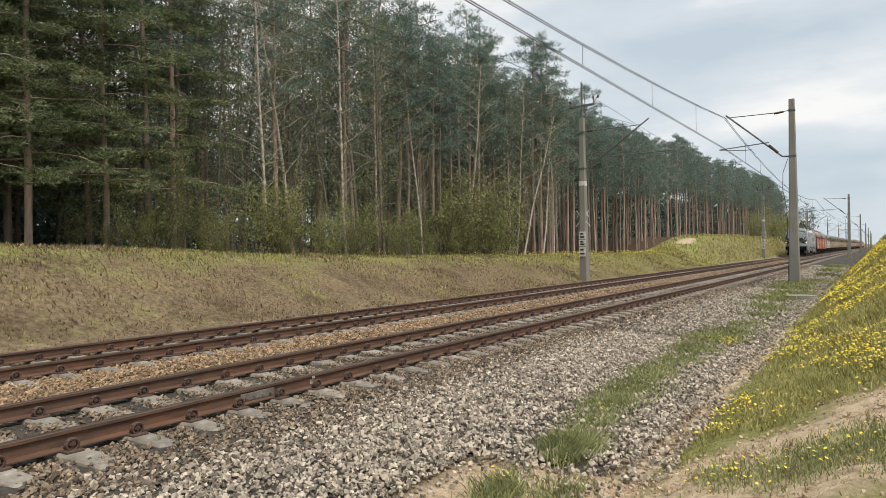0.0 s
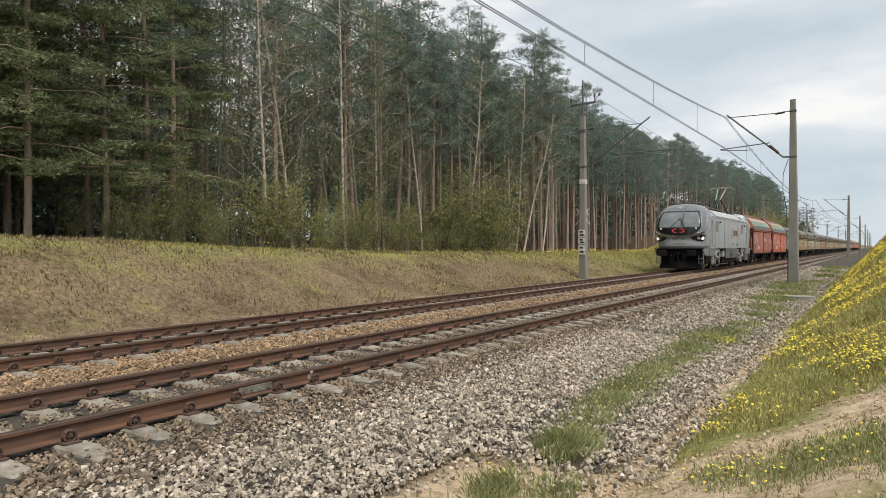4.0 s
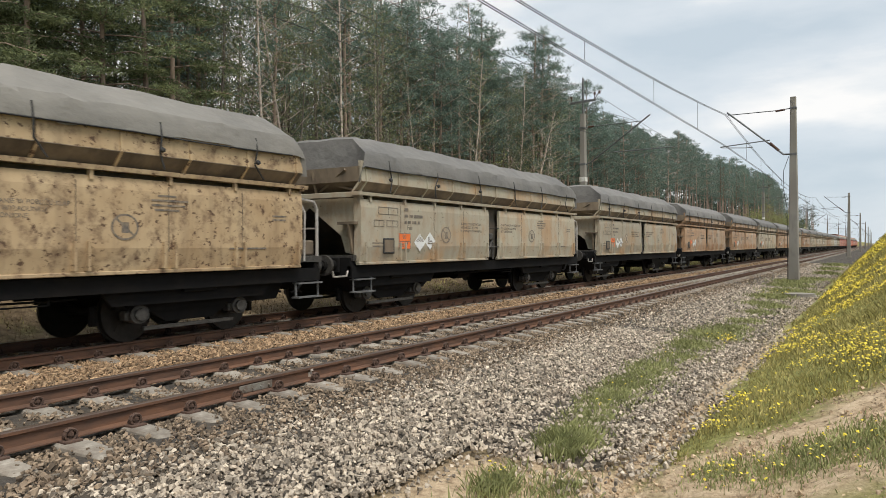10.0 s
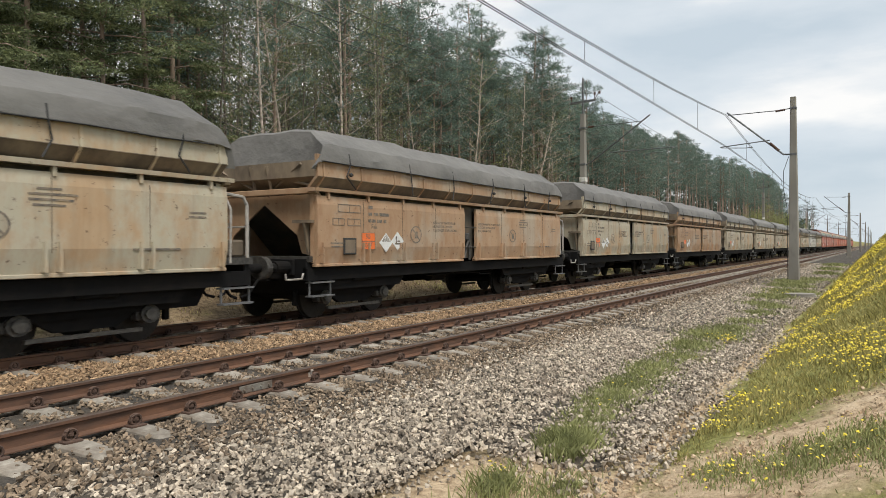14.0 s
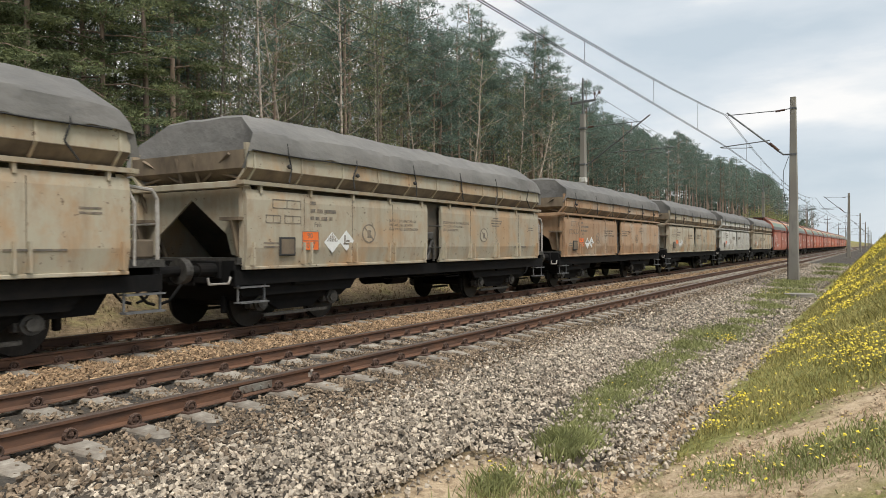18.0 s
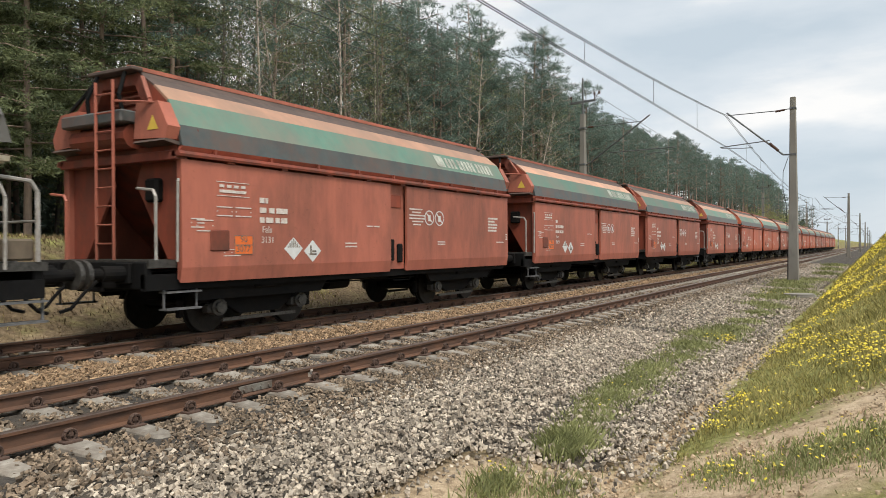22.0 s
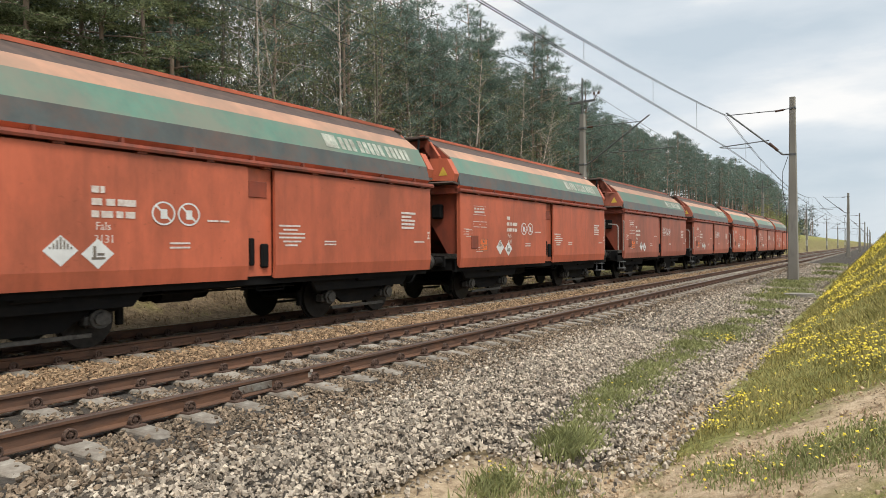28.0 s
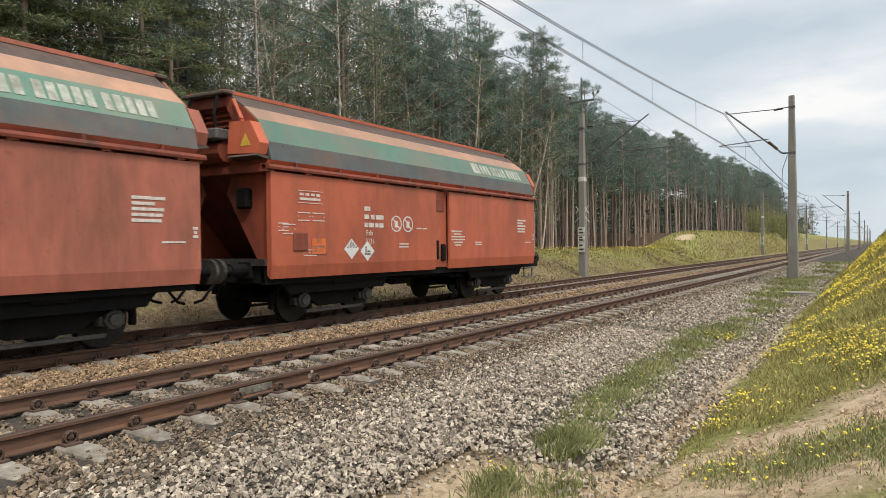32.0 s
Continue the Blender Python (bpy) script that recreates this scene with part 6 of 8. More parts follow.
def tarp_mesh(bm, seed):
    """Tarpaulin over the load: a hipped top, hanging edges, folds and slack between the straps."""
    rng = random.Random(seed)
    ny, half = 90, [(1.545, 3.27), (1.535, 3.42), (1.49, 3.60), (1.46, 3.66), (1.24, 3.83), (0.98, 4.04), (0.45, 4.09)]
    sec = half + [(0, 4.06)] + [(-x, z) for x, z in reversed(half)]
    grid = []
    strap = [rng.uniform(0, 0.22) for _ in range(9)]
    for j in range(ny + 1):
        u = j / ny
        y = GB0 - 0.03 + (GB1 - GB0 + 0.06) * u
        end = min(u, 1 - u)
        hip = min(1, 0.93 + end / 0.2)
        tuck = 0.42 * max(0, 1 - end / 0.085) * (1 if u < 0.5 else -1)
        row = []
        sag = 0.015 * math.sin(u * math.pi * 7 + seed) + 0.03 * noise.noise((u * 9, seed, 0))
        lift = strap[int(u * 8)] * (0.5 - 0.5 * math.cos(u * 16 * math.pi))
        for i, (x, z) in enumerate(sec):
            k = (z - 3.04) / 1.02
            zz = z
            if hip < 1:
                zz = 3.04 + (z - 3.04) * hip
            zz += k * (sag * 0.7) + 0.022 * noise.noise((u * 22, i * 0.7, seed)) * (0.4 + k)
            if i in (0, len(sec) - 1):
                zz += min(0.03, lift) + 0.025 * noise.noise((u * 14, seed * 3.1, 2)) - 0.02
            xx = x + math.copysign(0.016, x) * max(-0.2, noise.noise((u * 18, i * 1.3, seed + 5))) if x else x
            fold = 0.13 * max(0, 0.25 - abs(noise.noise((u * 13 + k * 3.2, k * 1.2 + u * 4, seed + 9)))) * (0.5 + noise.noise((u * 6, seed, 7)))
            row.append((xx + math.copysign(fold, x) * (abs(x) > 0.5), y + tuck * max(0, (z - 3.3) / 0.8) + 0.04 * noise.noise((i, u * 10, seed)), zz + fold))
        grid.append([bm.verts.new(p) for p in row])
    for a, b in zip(grid, grid[1:]):
        for i in range(len(a) - 1):
            bm.faces.new((a[i], a[i + 1], b[i + 1], b[i]))
    # hanging ends
    for row, d in ((grid[0], -1), (grid[-1], 1)):
        low = [bm.verts.new((v.co.x * 0.97, v.co.y + d * (0.10 + 0.08 * noise.noise((v.co.x * 2.3, seed, d + 3))), (3.2 if seed % 2 else 3.0) - (0.34 if 1.1 < abs(v.co.x) < 1.36 else 0.08 * (abs(v.co.x) > 0.9)) + 0.06 * noise.noise((v.co.x * 3, seed, d)))) for v in row]
        for i in range(len(row) - 1):
            bm.faces.new((row[i], row[i + 1], low[i + 1], low[i]))
    bmesh.ops.recalc_face_normals(bm, faces=bm.faces)
    for e in bm.edges:
        e.smooth = e.calc_face_angle(0) < radians(20)
    return bm


def grey_wagon(paint, seed, look_label, tarp):
    w = thing("hopper_wagon", Matrix(), look_label, "wagon", "pale hopper wagons of the train")
    sets = underframe(w, GL, GB0, GB1, (2.30, 9.92), 1.8)
    g0, g1 = 5.97, 6.55
    rng = random.Random(seed)
    part("hopper", extrude_x(bmesh.new(), [(GB0 + 0.4, 2.72), (GB0 + 1.8, 1.2), (GB1 - 1.8, 1.2), (GB1 - 0.4, 2.72)], -1.3, 1.3), M["hopper_dark"], w)
    for s in (-1, 1):
        prof = [(s * 1.36, 1.14), (s * 1.41, 1.3), (s * 1.41, 2.56), (s * 1.46, 2.58), (s * 1.485, 2.4), (s * 1.485, 1.52), (s * 1.42, 1.14)]
        for a, b in ((GB0, g0), (g1, GB1)):
            f = part("side_flap", extrude_y(bmesh.new(), prof, a, b), paint, w)
            n = 4 if a == GB0 else 4
            bm = bmesh.new()
            for k in range(n + 1):
                y = a + 0.12 + (b - a - 0.24) * k / n
                for q in (-0.09, 0.09) if 0 < k < n else (0,):
                    extrude_x(bm, [(y + q - 0.02, 1.2), (y + q + 0.02, 1.2), (y + q + 0.016, 1.62), (y + q - 0.016, 1.62)], s * 1.42, s * 1.535)
            tagged(part("bracket", bm, paint, f), kind="stuff")
            bm = bmesh.new()
            for k in range(1, n):
                y = a + (b - a) * k / n
                box(bm, s * 1.483, s * 1.4885, y - 0.005, y + 0.005, 1.46, 2.5)
            tagged(part("seam", bm, M["hop_end"], f), kind="stuff")
            part("sill", box(bmesh.new(), s * 1.34, s * 1.46, a, b, 1.12, 1.18, 0.01), paint, f)
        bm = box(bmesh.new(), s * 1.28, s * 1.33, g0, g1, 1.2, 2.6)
        post = part("door_recess", bm, M["hopper_dark"], w)
        bm = bmesh.new()
        for z in (1.5, 2.05):
            tube(bm, [(s * 1.45, g0, z), (s * 1.45, g1, z)], 0.018, 5)
        tube(bm, [(s * 1.4, g0 + 0.36, 1.15), (s * 1.4, g0 + 0.36, 1.6), (s * 1.4, g0 + 0.25, 1.85)], 0.03, 6)
        box(bm, s * 1.36, s * 1.45, g0 + 0.12, g0 + 0.32, 1.7, 1.9, 0.03)
        tube(bm, [(s * 1.4, g0 + 0.12, 1.2), (s * 1.4, g0 + 0.3, 1.75)], 0.035, 6)
        part("flap_lever", bm, M["axlebox"], post)
        prof = [(s * 1.34, 2.66), (s * 1.53, 2.66), (s * 1.54, 2.73), (s * 1.34, 2.75)]
        part("ledge", extrude_y(bmesh.new(), prof, GB0 - 0.1, GB1 + 0.1), paint, w)
        bm = bmesh.new()
        for k in range(10):
            y = GB0 + 0.3 + k * (GB1 - GB0 - 0.6) / 9
            box(bm, s * 1.43, s * 1.5, y - 0.025, y + 0.025, 2.52, 2.68)
        tagged(part("hinge", bm, paint, w), kind="stuff")
        # flared upper hopper
        prof = [(s * 1.28, 2.74), (s * 1.50, 2.97), (s * 1.49, 3.42), (s * 1.42, 3.42), (s * 1.44, 2.99), (s * 1.24, 2.76)]
        up = part("upper_hopper", extrude_y(bmesh.new(), prof, GB0, GB1), paint, w)
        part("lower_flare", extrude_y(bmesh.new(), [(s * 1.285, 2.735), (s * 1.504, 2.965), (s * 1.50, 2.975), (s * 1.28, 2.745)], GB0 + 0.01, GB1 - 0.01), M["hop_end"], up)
        bm = bmesh.new()
        for k in range(11):
            y = GB0 + 0.15 + k * (GB1 - GB0 - 0.3) / 10
            loft(bm, [[(s * 1.30, y - 0.02, 2.75), (s * 1.30, y + 0.02, 2.75), (s * 1.35, y + 0.02, 2.75), (s * 1.35, y - 0.02, 2.75)],
                      [(s * 1.48, y - 0.02, 2.97), (s * 1.48, y + 0.02, 2.97), (s * 1.525, y + 0.02, 2.97), (s * 1.525, y - 0.02, 2.97)],
                      [(s * 1.46, y - 0.02, 3.26), (s * 1.46, y + 0.02, 3.26), (s * 1.51, y + 0.02, 3.26), (s * 1.51, y - 0.02, 3.26)]])
        tagged(part("rib", bm, paint, up), kind="stuff")
        for k in range(6):
            y = GB0 + 0.9 + k * 1.85 + rng.uniform(-0.15, 0.15)
            bm = tube(bmesh.new(), [(s * 1.52, y, 3.5), (s * 1.56, y, 3.28), (s * 1.54, y + rng.uniform(-0.1, 0.1), 3.02), (s * 1.55, y + rng.uniform(-0.22, 0.22), 2.76)], 0.014, 5)
            if rng.random() < 0.6:
                bmesh.ops.create_icosphere(bm, subdivisions=1, radius=0.05, matrix=pose(s * 1.57, y, 3.06))
            part("strap", bm, M["ink"], w)
    v, f = trunk_np([(1.552 + 0.006 * (k % 2), GB0 + 0.05 + k * 0.98, 3.275 + 0.012 * math.sin(k * 2.1 + seed)) for k in range(12)], np.full(12, 0.014), 5)
    mesh_np("tarp_cord", v, f, M["ink"], w)
    part("tarpaulin", tarp_mesh(bmesh.new(), seed), tarp, w, "grey sagging tarpaulin cover", smooth=True)
    for y, d in ((GB0, -1), (GB1, 1)):
        i = -d
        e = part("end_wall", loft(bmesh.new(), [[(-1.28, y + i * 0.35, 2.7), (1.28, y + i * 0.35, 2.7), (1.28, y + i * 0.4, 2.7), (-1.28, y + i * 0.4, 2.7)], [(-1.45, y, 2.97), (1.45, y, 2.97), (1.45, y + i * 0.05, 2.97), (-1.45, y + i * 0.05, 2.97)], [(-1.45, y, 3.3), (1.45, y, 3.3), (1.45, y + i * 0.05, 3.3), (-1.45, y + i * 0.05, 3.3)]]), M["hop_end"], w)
        part("slope_sheet", extrude_x(bmesh.new(), [(y + i * 0.3, 2.7), (y + i * 0.36, 2.75), (y + i * 1.75, 1.3), (y + i * 1.6, 1.3)], -1.28, 1.28), M["hopper_dark"], e)
        part("transverse_sill", box(bmesh.new(), -1.5, 1.5, y - i * 0.06, y + i * 0.05, 2.62, 2.74, 0.01), paint, e)
        part("platform", box(bmesh.new(), -1.36, 1.36, y - i * (0.1 if d < 0 else 0.62), y + i * 0.5, 1.22, 1.34), M["axlebox"], e)
        for s in (-1, 1):
            part("corner_post", extrude_x(bmesh.new(), [(y, 1.2), (y + i * 0.16, 1.2), (y + i * 0.16, 2.64), (y, 2.64)], s * 1.30, s * 1.40), paint, e)
            part("brace", tube(bmesh.new(), [(s * 1.3, y + i * 0.05, 2.6), (s * 1.05, y + i * 0.4, 1.35)], 0.04, 6), M["hop_end"], e)
            part("shelf", box(bmesh.new(), s * 0.95, s * 1.4, y - i * 0.1, y + i * 0.12, 2.02, 2.08), M["hop_end"], e)
        for s in (-1, 1):
            part("gusset", extrude_y(bmesh.new(), [(s * 1.42, 2.62), (0, 2.62), (0, 2.44), (s * 0.86, 1.78), (s * 0.98, 1.4), (s * 1.42, 1.3)], y + i * 0.12, y + i * 0.16), paint, e)
            part("end_rib", tube(bmesh.new(), [(s * 0.22, y - i * 0.02, 3.24), (s * 0.22, y + i * 0.1, 2.76)], 0.035, 4), M["hop_end"], e)
            part("end_rib", tube(bmesh.new(), [(s * 1.1, y - i * 0.02, 3.24), (s * 0.3, y + i * 0.12, 2.78)], 0.03, 4), M["hop_end"], e)
            part("step_bracket", extrude_x(bmesh.new(), [(y - i * 0.1, 2.02), (y + i * 0.1, 2.02), (y + i * 0.1, 1.36), (y + i * 0.02, 1.36)], s * 1.2, s * 1.25), M["hop_end"], e)
        part("tarp_frame", tube(bmesh.new(), [(-1.2, y + i * 0.1, 2.8), (0, y + i * 0.2, 3.1), (1.2, y + i * 0.1, 2.8)], 0.03, 6), M["hop_end"], e)
    for yl, o in ((GB1, 1),):
        for x in (1.36, 0.35):
            part("handrail", tube(bmesh.new(), [(x, yl + o * 0.5, 1.34), (x, yl + o * 0.5, 2.3), (x, yl + o * 0.42, 2.44), (x, yl + o * 0.02, 2.48)], 0.03, 6), M["steel_pale"], w)
        part("handrail", tube(bmesh.new(), [(1.36, yl + o * 0.5, 1.9), (0.35, yl + o * 0.5, 1.9)], 0.018, 6), M["steel_pale"], w)
        part("handrail", tube(bmesh.new(), [(1.45, yl + o * 0.08, 1.25), (1.47, yl + o * 0.08, 2.2), (1.40, yl + o * 0.04, 2.4)], 0.02, 6), M["steel_pale"], w)
        steps(w, yl + o * 0.3, 1, M["steel"])
        part("tool_box", box(bmesh.new(), 0.6, 1.3, yl + o * 0.5, yl + o * 0.08, 1.36, 1.66, 0.03), M["hop_end"], w)
    steps(w, GB0 + 0.25, 1, M["steel"])
    part("foot_loop", tube(bmesh.new(), [(1.25, 0.2, 1.0), (1.25, 0.22, 0.88), (1.25, 0.6, 0.88), (1.25, 0.64, 1.0)], 0.02, 5), M["steel_pale"], w)
    for y, d in ((GB0, 1), (GB1, -1)):
        part("discharge_chute", extrude_x(bmesh.new(), [(y - d * 0.1, 1.14), (y + d * 0.25, 0.52), (y + d * 2.7, 0.48), (y + d * 3.25, 0.85), (y + d * 3.25, 1.14)], -1.08, 1.08), M["black"], w)
    # lettering on the near flank
    x = 1.487
    p = part("document_frame", box(bmesh.new(), 1.484, 1.505, GB0 + 0.69, GB0 + 1.07, 1.36, 1.72, 0.01), M["ink"], w)
    part("grid", box(bmesh.new(), 1.504, 1.509, GB0 + 0.73, GB0 + 1.03, 1.40, 1.68), M["hop_end"], p)
    hazard_plate(w, x, GB0 + 1.24, 1.46, 0.42, 0.38)
    diamond(w, x, GB0 + 2.02, 1.62, 0.22, "stripes")
    diamond(w, x, GB0 + 2.42, 1.66, 0.22, "fish")
    bm = bmesh.new()
    for a, b, z0, z1 in ((0.55, 1.2, 2.26, 2.42), (0.4, 0.72, 1.98, 2.12), (0.82, 1.2, 1.98, 2.12)):
        for z in (z0, z1):
            box(bm, x, x + 0.004, GB0 + a, GB0 + b, z, z + 0.014)
        for y in (a, (a + b) / 2, b):
            box(bm, x, x + 0.004, GB0 + y, GB0 + y + 0.014, z0, z1)
    bars(bm, x, GB0 + 1.45, 2.44, [[(0, 0.14)], [(0, 0.12), (0.18, 0.14), (0.36, 0.32)], [(0, 0.1), (0.13, 0.1), (0.28, 0.16), (0.5, 0.08)]], gap=0.15, height=0.07)
    bars(bm, x, GB0 + 0.35, 1.62, [[(0, 0.34)], [(0, 0.34)]], gap=0.07)
    bars(bm, x, GB1 - 2.95, 2.36, [[(0.1, 0.3)], [(0, 0.6)], [(0, 0.55)], [(0.05, 0.4)]], gap=0.075, height=0.03)
    bars(bm, x, GB1 - 0.7, 2.12, [[(0, 0.3)], [(0, 0.3)]], gap=0.07)
    bars(bm, x, GB1 - 1.6, 1.52, [[(0, 0.75)]])
    tagged(part("running_mark", bm, M["dark_letter"], w), kind="stuff")
    text_mesh("Fals", 0.15, M["dark_letter"], w, side_m(x, GB0 + 1.55, 1.93))
    text_mesh("JAZDA Z OTWARTYMI LUB\nNIEZABEZPIECZONYMI\nKLAPAMI JEST ZABRONIONA", 0.095, M["dark_letter"], w, side_m(x, g0 - 1.42, 2.1))
    text_mesh("PRZEBYWANIE W POBLIŻU KLAP\nPODCZAS WYŁADUNKU\nJEST ZABRONIONE", 0.095, M["dark_letter"], w, side_m(x, g1 + 0.08, 2.12))
    rim = M["sign_red"] if seed == 1 else M["dark_letter"]
    ring_sign(w, x, GB0 + 3.1, 1.82, 0.21, rim, M["label_white"] if seed == 1 else paint, M["dark_letter"])
    ring_sign(w, x, g1 + 2.0, 1.84, 0.2, rim, M["label_white"] if seed == 1 else paint, M["dark_letter"])
    return w, sets


# Dark brown-grey of the hopper core, slope sheets and door recesses.
M["hopper_dark"] = mat("dark_hopper_steel", (0.085, 0.075, 0.058), (0.04, 0.036, 0.03), 0.85, 0, 3, 0.2, (0.15, 0.10, 0.06), 0.5, 2)
M["sign_red"] = mat("sign_red", (0.5, 0.05, 0.04), (0.38, 0.04, 0.03), 0.5, 0, 5, 0)
M["warn"] = mat("warning_yellow", (0.72, 0.5, 0.08), (0.6, 0.4, 0.06), 0.5, 0, 5, 0)
M["tarp_dark"] = mat("dark_grey_tarpaulin", (0.165, 0.16, 0.15), (0.105, 0.102, 0.097), 0.75, 0, 1.3, 0.8, (0.18, 0.17, 0.16), 0.5, 0.9, bscale=3.2, dist=0.06, rand=0.12, stretch=(1, 0.6, 1))


# ---- locomotive ----
LL = 18.55
M["silver"] = mat("silver_grey_paint", (0.355, 0.37, 0.382), (0.305, 0.32, 0.33), 0.42, 0.25, 1.0, 0.03, (0.24, 0.235, 0.22), 0.4, 0.9, spec=0.5)
M["nose"] = mat("nose_grey_paint", (0.25, 0.25, 0.255), (0.20, 0.20, 0.205), 0.28, 0.5, 1.0, 0.02, (0.16, 0.155, 0.15), 0.3, 1.2)
M["skirt"] = mat("skirt_grey_paint", (0.22, 0.225, 0.23), (0.16, 0.165, 0.168), 0.55, 0.1, 2.0, 0.05, (0.07, 0.06, 0.05), 0.5, 1.5)
M["sill"] = mat("sill_slate_paint", (0.115, 0.125, 0.13), (0.085, 0.092, 0.095), 0.5, 0.1, 2.0, 0.05, (0.09, 0.08, 0.07), 0.4, 1.5)
M["grille"] = mat("grille_grey", (0.30, 0.285, 0.26), (0.22, 0.205, 0.19), 0.6, 0.2, 8, 0.1)
M["roof_pale"] = mat("roof_pale_grey", (0.46, 0.465, 0.47), (0.38, 0.385, 0.388), 0.45, 0.1, 2.0, 0.05, (0.30, 0.28, 0.25), 0.45, 1.2)
M["glass"] = mat("dark_cab_glass", (0.018, 0.022, 0.026), (0.014, 0.017, 0.02), 0.1, 0, 2, 0, spec=0.3)
# Pale base tone: the sky's light in the windscreen is painted in.
M["screen"] = mat("windscreen_painted_light", (0.19, 0.21, 0.215), (0.12, 0.135, 0.14), 0.12, 0, 1.2, 0, spec=0.35)
M["gloss_black"] = mat("gloss_black_mask", (0.012, 0.012, 0.014), (0.009, 0.009, 0.01), 0.15, 0, 2, 0)
M["logo_red"] = mat("logo_red", (0.60, 0.05, 0.07), (0.52, 0.04, 0.055), 0.45, 0, 3, 0)
M["bogie_grey"] = mat("bogie_grey_paint", (0.27, 0.27, 0.266), (0.12, 0.118, 0.114), 0.65, 0.1, 4, 0.15, (0.05, 0.04, 0.032), 0.6, 2.2)
M["skirt_pale"] = mat("valance_grey_paint", (0.36, 0.37, 0.375), (0.27, 0.277, 0.28), 0.55, 0.1, 2.0, 0.05, (0.12, 0.105, 0.09), 0.5, 1.6)
M["tyre"] = mat("worn_tyre_steel", (0.16, 0.15, 0.14), (0.08, 0.074, 0.068), 0.45, 0.6, 12, 0.1)
M["lens"] = mat("lamp_lens", (0.55, 0.55, 0.52), (0.4, 0.4, 0.38), 0.1, 0.6, 3, 0)


def lamp_glow():
    m = bpy.data.materials.new("lamp_glow")
    m.use_nodes = True
    b = m.node_tree.nodes["Principled BSDF"]
    b.inputs["Base Color"].default_value = (0.9, 0.88, 0.8, 1)
    b.inputs["Emission Color"].default_value = (1, 0.93, 0.78, 1)
    b.inputs["Emission Strength"].default_value = 0.9
    return m


M["lamp_on"] = lamp_glow()
CAB_Z = [1.44, 1.62, 2.1, 2.35, 2.65, 2.85, 3.2, 3.6, 3.98, 4.19, 4.35, 4.44, 4.49]
CAB_W = [1.44, 1.46, 1.47, 1.48, 1.49, 1.49, 1.48, 1.47, 1.39, 1.26, 1.04, 0.76, 0.35]
CAB_Y = [0.42, 0.38, 0.40, 0.41, 0.42, 0.44, 0.55, 0.78, 1.08, 1.28, 1.52, 1.72, 1.96]


def cab_point(phi, z, off=0.0):
    """A point of the squarish rounded cab; phi: degrees round from the middle of the front, past 90 along the straight side."""
    w, y0 = np.interp(z, CAB_Z, CAB_W) + off, np.interp(z, CAB_Z, CAB_Y) - off
    yb = np.interp(z, [3.6, 4.49], [1.73, 2.33])
    if abs(phi) > 90:
        return (math.copysign(w, phi), yb + (abs(phi) - 90) / 30 * (2.42 - yb), z)
    n = np.interp(z, [1.44, 2.1, 2.5, 3.4, 4.2, 4.49], [3.0, 3.0, 4.8, 4.2, 3.2, 2.4])
    s, c = math.sin(radians(phi)), math.cos(radians(phi))
    k = (abs(s) ** n + abs(c) ** n) ** (-1 / n)
    return (k * s * w, yb - (yb - y0) * k * c, z)


def hood_off(phi, z):
    """How far the nose hood stands proud of the cab's skin."""
    return 0.02 + 0.075 * np.interp(z, [2.2, 2.4, 2.9, 3.5, 4.2], [0.6, 1, 1, 0.6, 0]) * np.interp(abs(phi), [45, 80], [1, 0])


def cab_patch(bm, phis, zs, off, thick=0.02):
    """A curved plate on the cab's skin."""
    rise = off if callable(off) else (lambda p, z: off)
    a = [[bm.verts.new(cab_point(p, z, rise(p, z))) for p in (phis(z) if callable(phis) else phis)] for z in zs]
    b = [[bm.verts.new(cab_point(p, z, rise(p, z) - thick)) for p in (phis(z) if callable(phis) else phis)] for z in zs]
    for g, h in ((a, 1), (b, -1)):
        for r, q in zip(g, g[1:]):
            for i in range(len(r) - 1):
                bm.faces.new((r[i], r[i + 1], q[i + 1], q[i]))
    n, m = len(a) - 1, len(a[0]) - 1
    for i in range(m):
        bm.faces.new((a[0][i], a[0][i + 1], b[0][i + 1], b[0][i]))
        bm.faces.new((a[n][i], a[n][i + 1], b[n][i + 1], b[n][i]))
    for j in range(n):
        bm.faces.new((a[j][0], a[j + 1][0], b[j + 1][0], b[j][0]))
        bm.faces.new((a[j][m], a[j + 1][m], b[j + 1][m], b[j][m]))
    return bm


